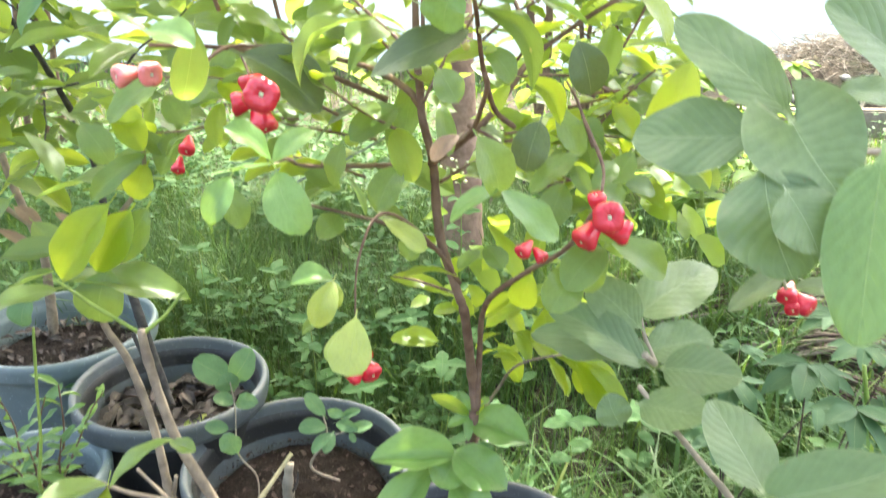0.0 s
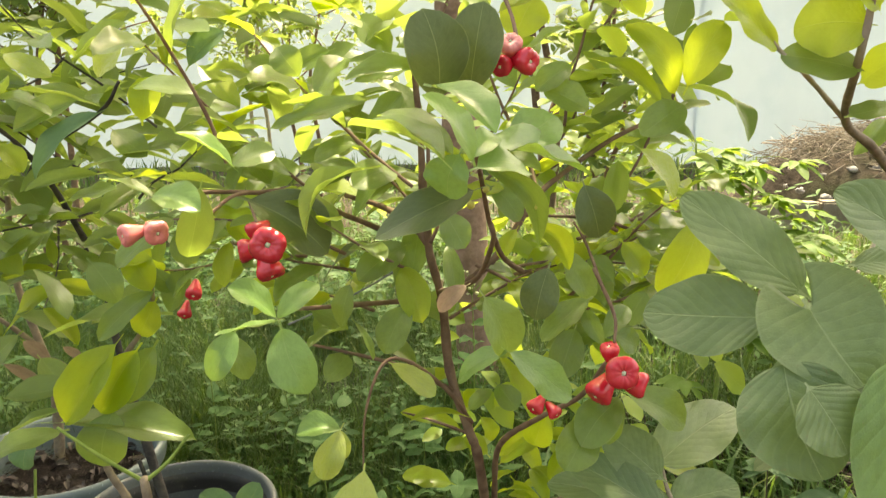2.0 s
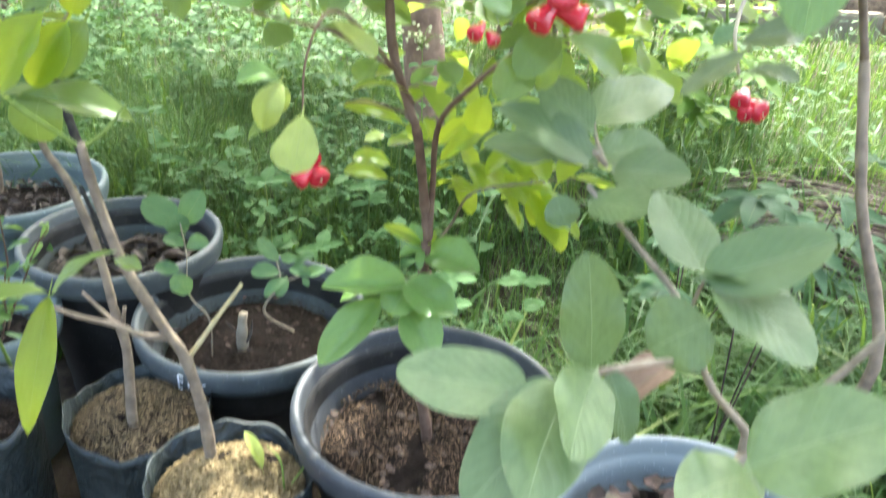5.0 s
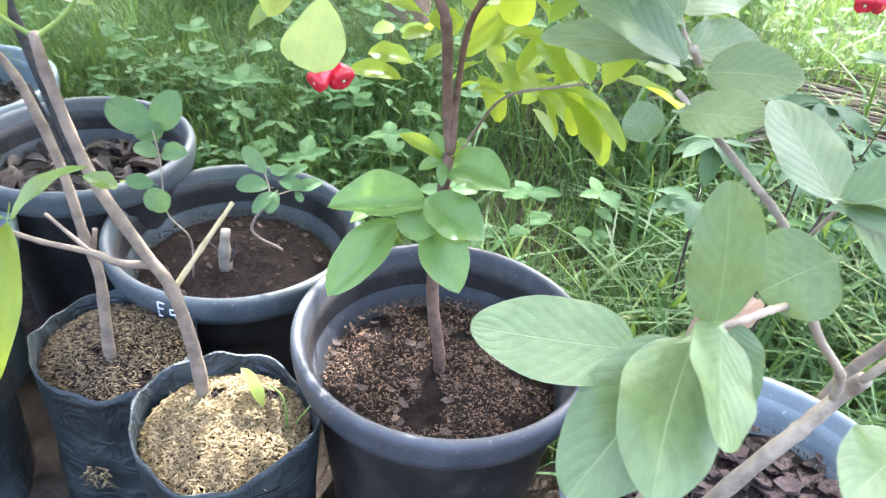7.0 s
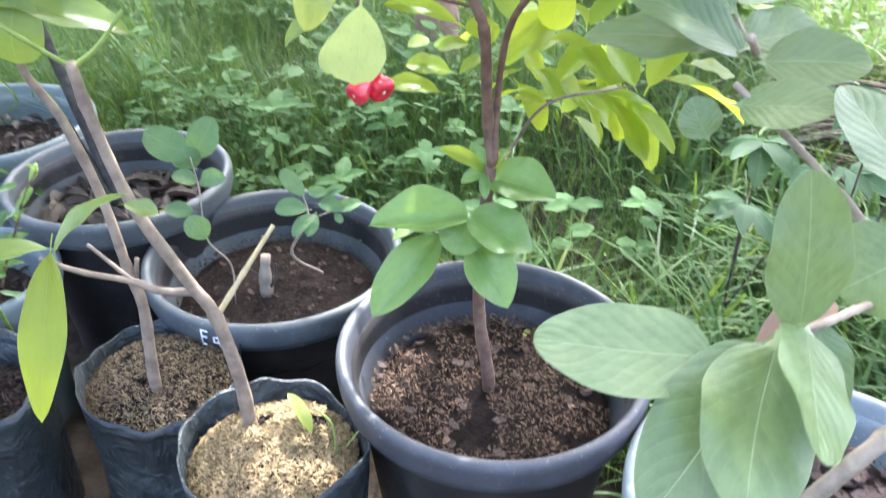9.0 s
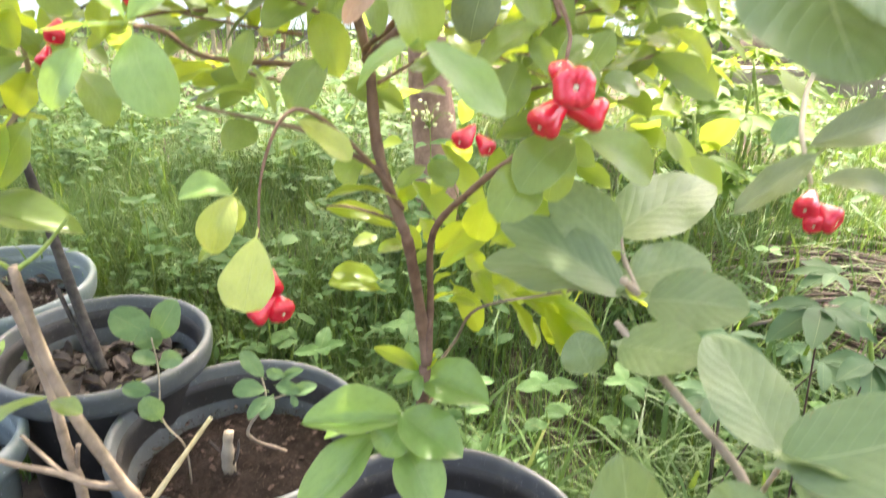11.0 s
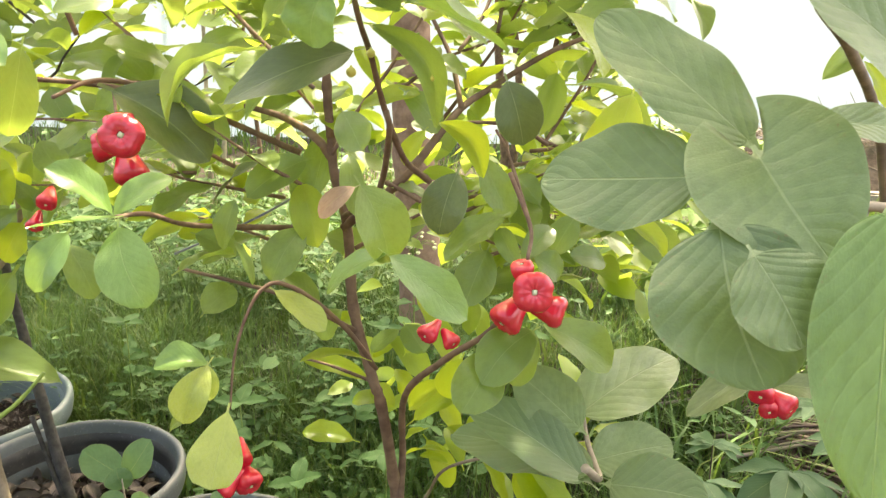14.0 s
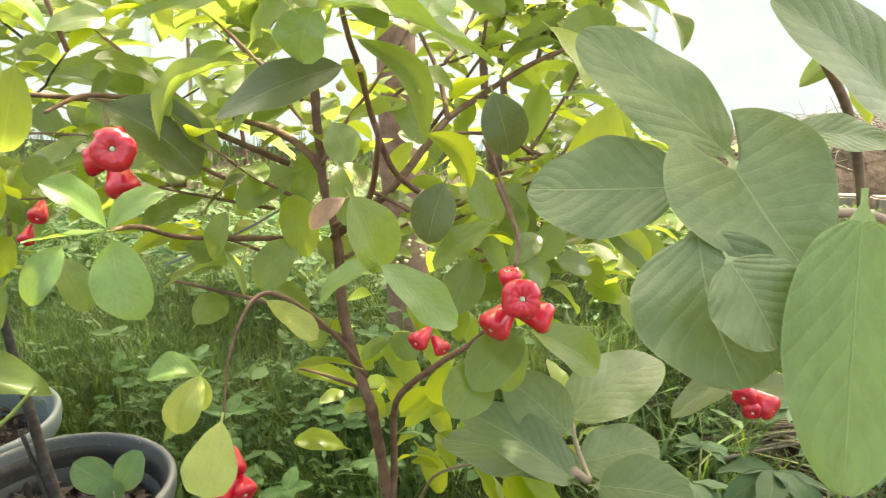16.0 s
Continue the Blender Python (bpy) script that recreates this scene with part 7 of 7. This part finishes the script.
def old_tree(at):
    """A stout trunk among the weeds; its high limbs and crown are unseen, added for shade."""
    ob = thing("old_tree", at, "old tree with a stout brown trunk rising from the weeds", "tree")
    rng = random.Random(31)
    foot = Vector(at) - Vector((0, 0, 0.05))
    bm = bmesh.new()
    tube(bm, [foot, foot + Vector((-0.01, 0.01, 0.25)), foot + Vector((-0.05, 0.02, 0.8)), foot + Vector((-0.08, 0.05, 1.7)), foot + Vector((0.0, 0.1, 3.0)), foot + Vector((0.1, 0.1, 3.6))], 0.066, 0.035, 18, 10, 0.06, rng)
    for v in bm.verts:
        d = noise.noise(v.co * 14) * 0.006 + noise.noise(Vector((v.co.x * 60, v.co.y * 60, v.co.z * 9))) * 0.004
        v.co += Vector((v.co.x - at[0], v.co.y - at[1], 0)).normalized() * d
    part("trunk", bm, BARK_T, ob)
    items = []
    for b in range(12):
        p = foot + Vector((0.05, 0.1, rng.uniform(3.2, 3.6)))
        q = p + Vector((rng.uniform(-1.7, -0.6), rng.uniform(-0.5, 0.9), rng.uniform(0.3, 1.0)))
        bm = bmesh.new()
        tube(bm, [p, p.lerp(q, 0.5) + Vector((0, 0, 0.08)), q], 0.018, 0.004, 7, 5)
        part("limb", bm, BARK_T, ob)
        for _ in range(45):
            c = p.lerp(q, rng.uniform(0.3, 1.1)) + Vector((rng.gauss(0, .16), rng.gauss(0, .16), rng.gauss(0, .12)))
            s_ = rng.uniform(0.07, 0.14)
            items.append(leaf_matrix(c, c + Vector((rng.uniform(-1, 1), rng.uniform(-1, 1), rng.uniform(-.8, .3))).normalized() * s_, s_ * 0.45, (rng.uniform(-.4, .4), rng.uniform(-.5, .5), 1)))
    # lower limbs, out of view, set where they shade the weeds at the left
    for b in range(16):
        p = foot + Vector((0.0, 0.1, rng.uniform(2.3, 2.9)))
        q = p + Vector((rng.uniform(-1.6, -0.25), rng.uniform(-0.1, 1.5), rng.uniform(0.25, 0.6)))
        bm = bmesh.new()
        tube(bm, [p, p.lerp(q, 0.5) + Vector((0, 0, 0.06)), q], 0.016, 0.004, 7, 5)
        part("limb", bm, BARK_T, ob)
        for _ in range(75):
            c = p.lerp(q, rng.uniform(0.3, 1.15)) + Vector((rng.gauss(0, .17), rng.gauss(0, .17), rng.gauss(0, .08)))
            s_ = rng.uniform(0.08, 0.15)
            items.append(leaf_matrix(c, c + Vector((rng.uniform(-1, 1), rng.uniform(-1, 1), rng.uniform(-.6, .3))).normalized() * s_, s_ * 0.45, (rng.uniform(-.4, .4), rng.uniform(-.5, .5), 1)))
    # limbs reaching back, also unseen, added to darken the far grass with shade
    for b in range(11):
        p = foot + Vector((0.0, 0.1, rng.uniform(2.5, 3.0)))
        q = p + Vector((rng.uniform(-1.2, 0.7), rng.uniform(1.3, 2.5), rng.uniform(0.1, 0.5)))
        bm = bmesh.new()
        tube(bm, [p, p.lerp(q, 0.5) + Vector((0, 0, 0.06)), q], 0.016, 0.004, 7, 5)
        part("limb", bm, BARK_T, ob)
        for _ in range(80):
            c = p.lerp(q, rng.uniform(0.4, 1.1)) + Vector((rng.gauss(0, .2), rng.gauss(0, .2), rng.gauss(0, .08)))
            s_ = rng.uniform(0.08, 0.15)
            items.append(leaf_matrix(c, c + Vector((rng.uniform(-1, 1), rng.uniform(-1, 1), rng.uniform(-.6, .3))).normalized() * s_, s_ * 0.45, (rng.uniform(-.4, .4), rng.uniform(-.5, .5), 1)))
    tagged(under(new("crown", scatter_mesh("crown", items, 1, FAR_LEAF, 4, 2)), ob), kind="stuff")


old_tree(g(0.095, 3.52))


def flowering_weed(at, top):
    ob = thing("flowering_weed", at, "tall weed with clusters of tiny pale yellow flowers", "weed")
    rng = random.Random(44)
    top = Vector(top)
    stem(ob, "stalk", [at, Vector(at).lerp(top, 0.5) + Vector((0.01, 0, 0)), top], 0.0022, 0.001, STEM_G)
    for i in range(26):
        c = top + Vector((rng.gauss(0, 0.03), rng.gauss(0, 0.02), rng.gauss(-0.01, 0.014)))
        bm = bmesh.new()
        tube(bm, [top - Vector((0, 0, 0.04)), top.lerp(c, 0.5), c], 0.0007, 0.0005, 4, 2)
        part("flower_stalk", bm, STEM_G, ob)
        bm = bmesh.new()
        r = rng.uniform(0.0035, 0.006)
        revolve(bm, [(0.02 * r, -r), (.6 * r, -.6 * r), (r, .1 * r), (.7 * r, .5 * r), (.2 * r, .3 * r)], 8, c)
        part("flower", bm, PETAL, ob)
    for i in range(8):
        c = Vector(at).lerp(top, rng.uniform(0.3, 0.9))
        a = i * 2.1
        leaf(ob, c, c + Vector((math.cos(a), math.sin(a), 0.1)) * 0.06, 0.026, (0, -0.3, 1), 4, WEED_L)


flowering_weed(g(0.06, 3.22), (0.065, 3.2, 0.67))


# ---- small things ----
cord = thing("tie_cord", CORD_ENDS[0], "thin grey cord tied to the trunk", "cord")
bm = bmesh.new()
tube(bm, [CORD_ENDS[0], Vector(CORD_ENDS[0]).lerp(Vector(CORD_ENDS[1]), 0.5) - Vector((0, 0, 0.006)), CORD_ENDS[1]], 0.0014, 0.0014, 6, 8)
part("cord", bm, CORD, cord)


def dry_stub():
    ob = thing("dry_stub", (-0.253, 2.513, 0.20), "grey-green dead cut stub standing in the soil", "stub")
    bm = bmesh.new()
    rng = random.Random(2)
    tube(bm, [(-0.253, 2.513, 0.19), (-0.254, 2.512, 0.235), (-0.249, 2.513, 0.290)], 0.0100, 0.0085, 9, 6, 0.45, rng)
    for v in bm.verts:
        v.co += Vector((1, 0.6, 0.8)) * 0.0035 * noise.noise(v.co * 150)
    part("stub", bm, BARK_G, ob)
    for d in ((-0.03, 0.01, 0.05), (0.02, 0.0, 0.06), (0.05, -0.01, -0.03)):
        bm = bmesh.new()
        a = Vector((-0.253, 2.510, 0.218))
        tube(bm, [a, a + Vector(d) * 0.5 + Vector((0.006, 0, 0)), a + Vector(d)], 0.003, 0.0015, 6, 4)
        part("twig", bm, BARK_D, ob)


dry_stub()


def pot_marks():
    """Three short hand-drawn strokes on the rim, too smeared to read."""
    ob = thing("white_marks", (-0.31, 2.338, 0.266), "white hand-drawn marks on the pot rim", "marking")
    strokes = [(-1.97, -0.013, -1.97, 0.012), (-1.97, 0.012, -1.92, 0.011), (-1.97, 0.001, -1.93, 0.000), (-1.97, -0.013, -1.94, -0.013)]
    strokes += [(-1.88, 0.002, -1.84, 0.003), (-1.84, 0.003, -1.84, -0.012), (-1.88, 0.002, -1.88, -0.007), (-1.88, -0.007, -1.84, -0.006)]
    strokes += [(-1.79, 0.002, -1.79, -0.013), (-1.79, 0.000, -1.74, 0.003)]
    for a0, dz0, a1, dz1 in strokes:
        bm = bmesh.new()
        ends = [(-0.237 + 0.2120 * math.cos(a), 2.537 + 0.2120 * math.sin(a), 0.266 + dz) for a, dz in ((a0, dz0), (a1, dz1))]
        tube(bm, ends, 0.0013, 0.0013, 5, 1)
        part("stroke", bm, CHALK, ob)


pot_marks()


def fallen_leaf(at, way, size, material, label):
    ob = thing("fallen_leaf", at, label, "leaf", "fallen leaves")
    lf = new("leaf_blade", leaf_mesh(0, 2, material))
    lf.matrix_basis = leaf_matrix(at, Vector(at) + Vector(way).normalized() * size, size * 0.45, (0, -0.2, 1))
    under(lf, ob)


fallen_leaf((-0.50, 2.66, 0.262), (0.9, 0.3, 0.05), 0.085, LEAF_P, "pale yellow-green fallen leaf lying in the pot")
for i, (x, y, a) in enumerate(((0.01, 2.21, 0.3), (0.0, 2.17, 2.0), (0.03, 2.15, 4.0), (0.15, 2.34, 1.0), (0.19, 2.2, 5.0), (0.12, 2.15, 3.0))):
    fallen_leaf((x, y, 0.25), (math.cos(a), math.sin(a), 0.1), 0.02, LEAF_P if i % 2 else DRY, "small curled yellow leaf on the soil")
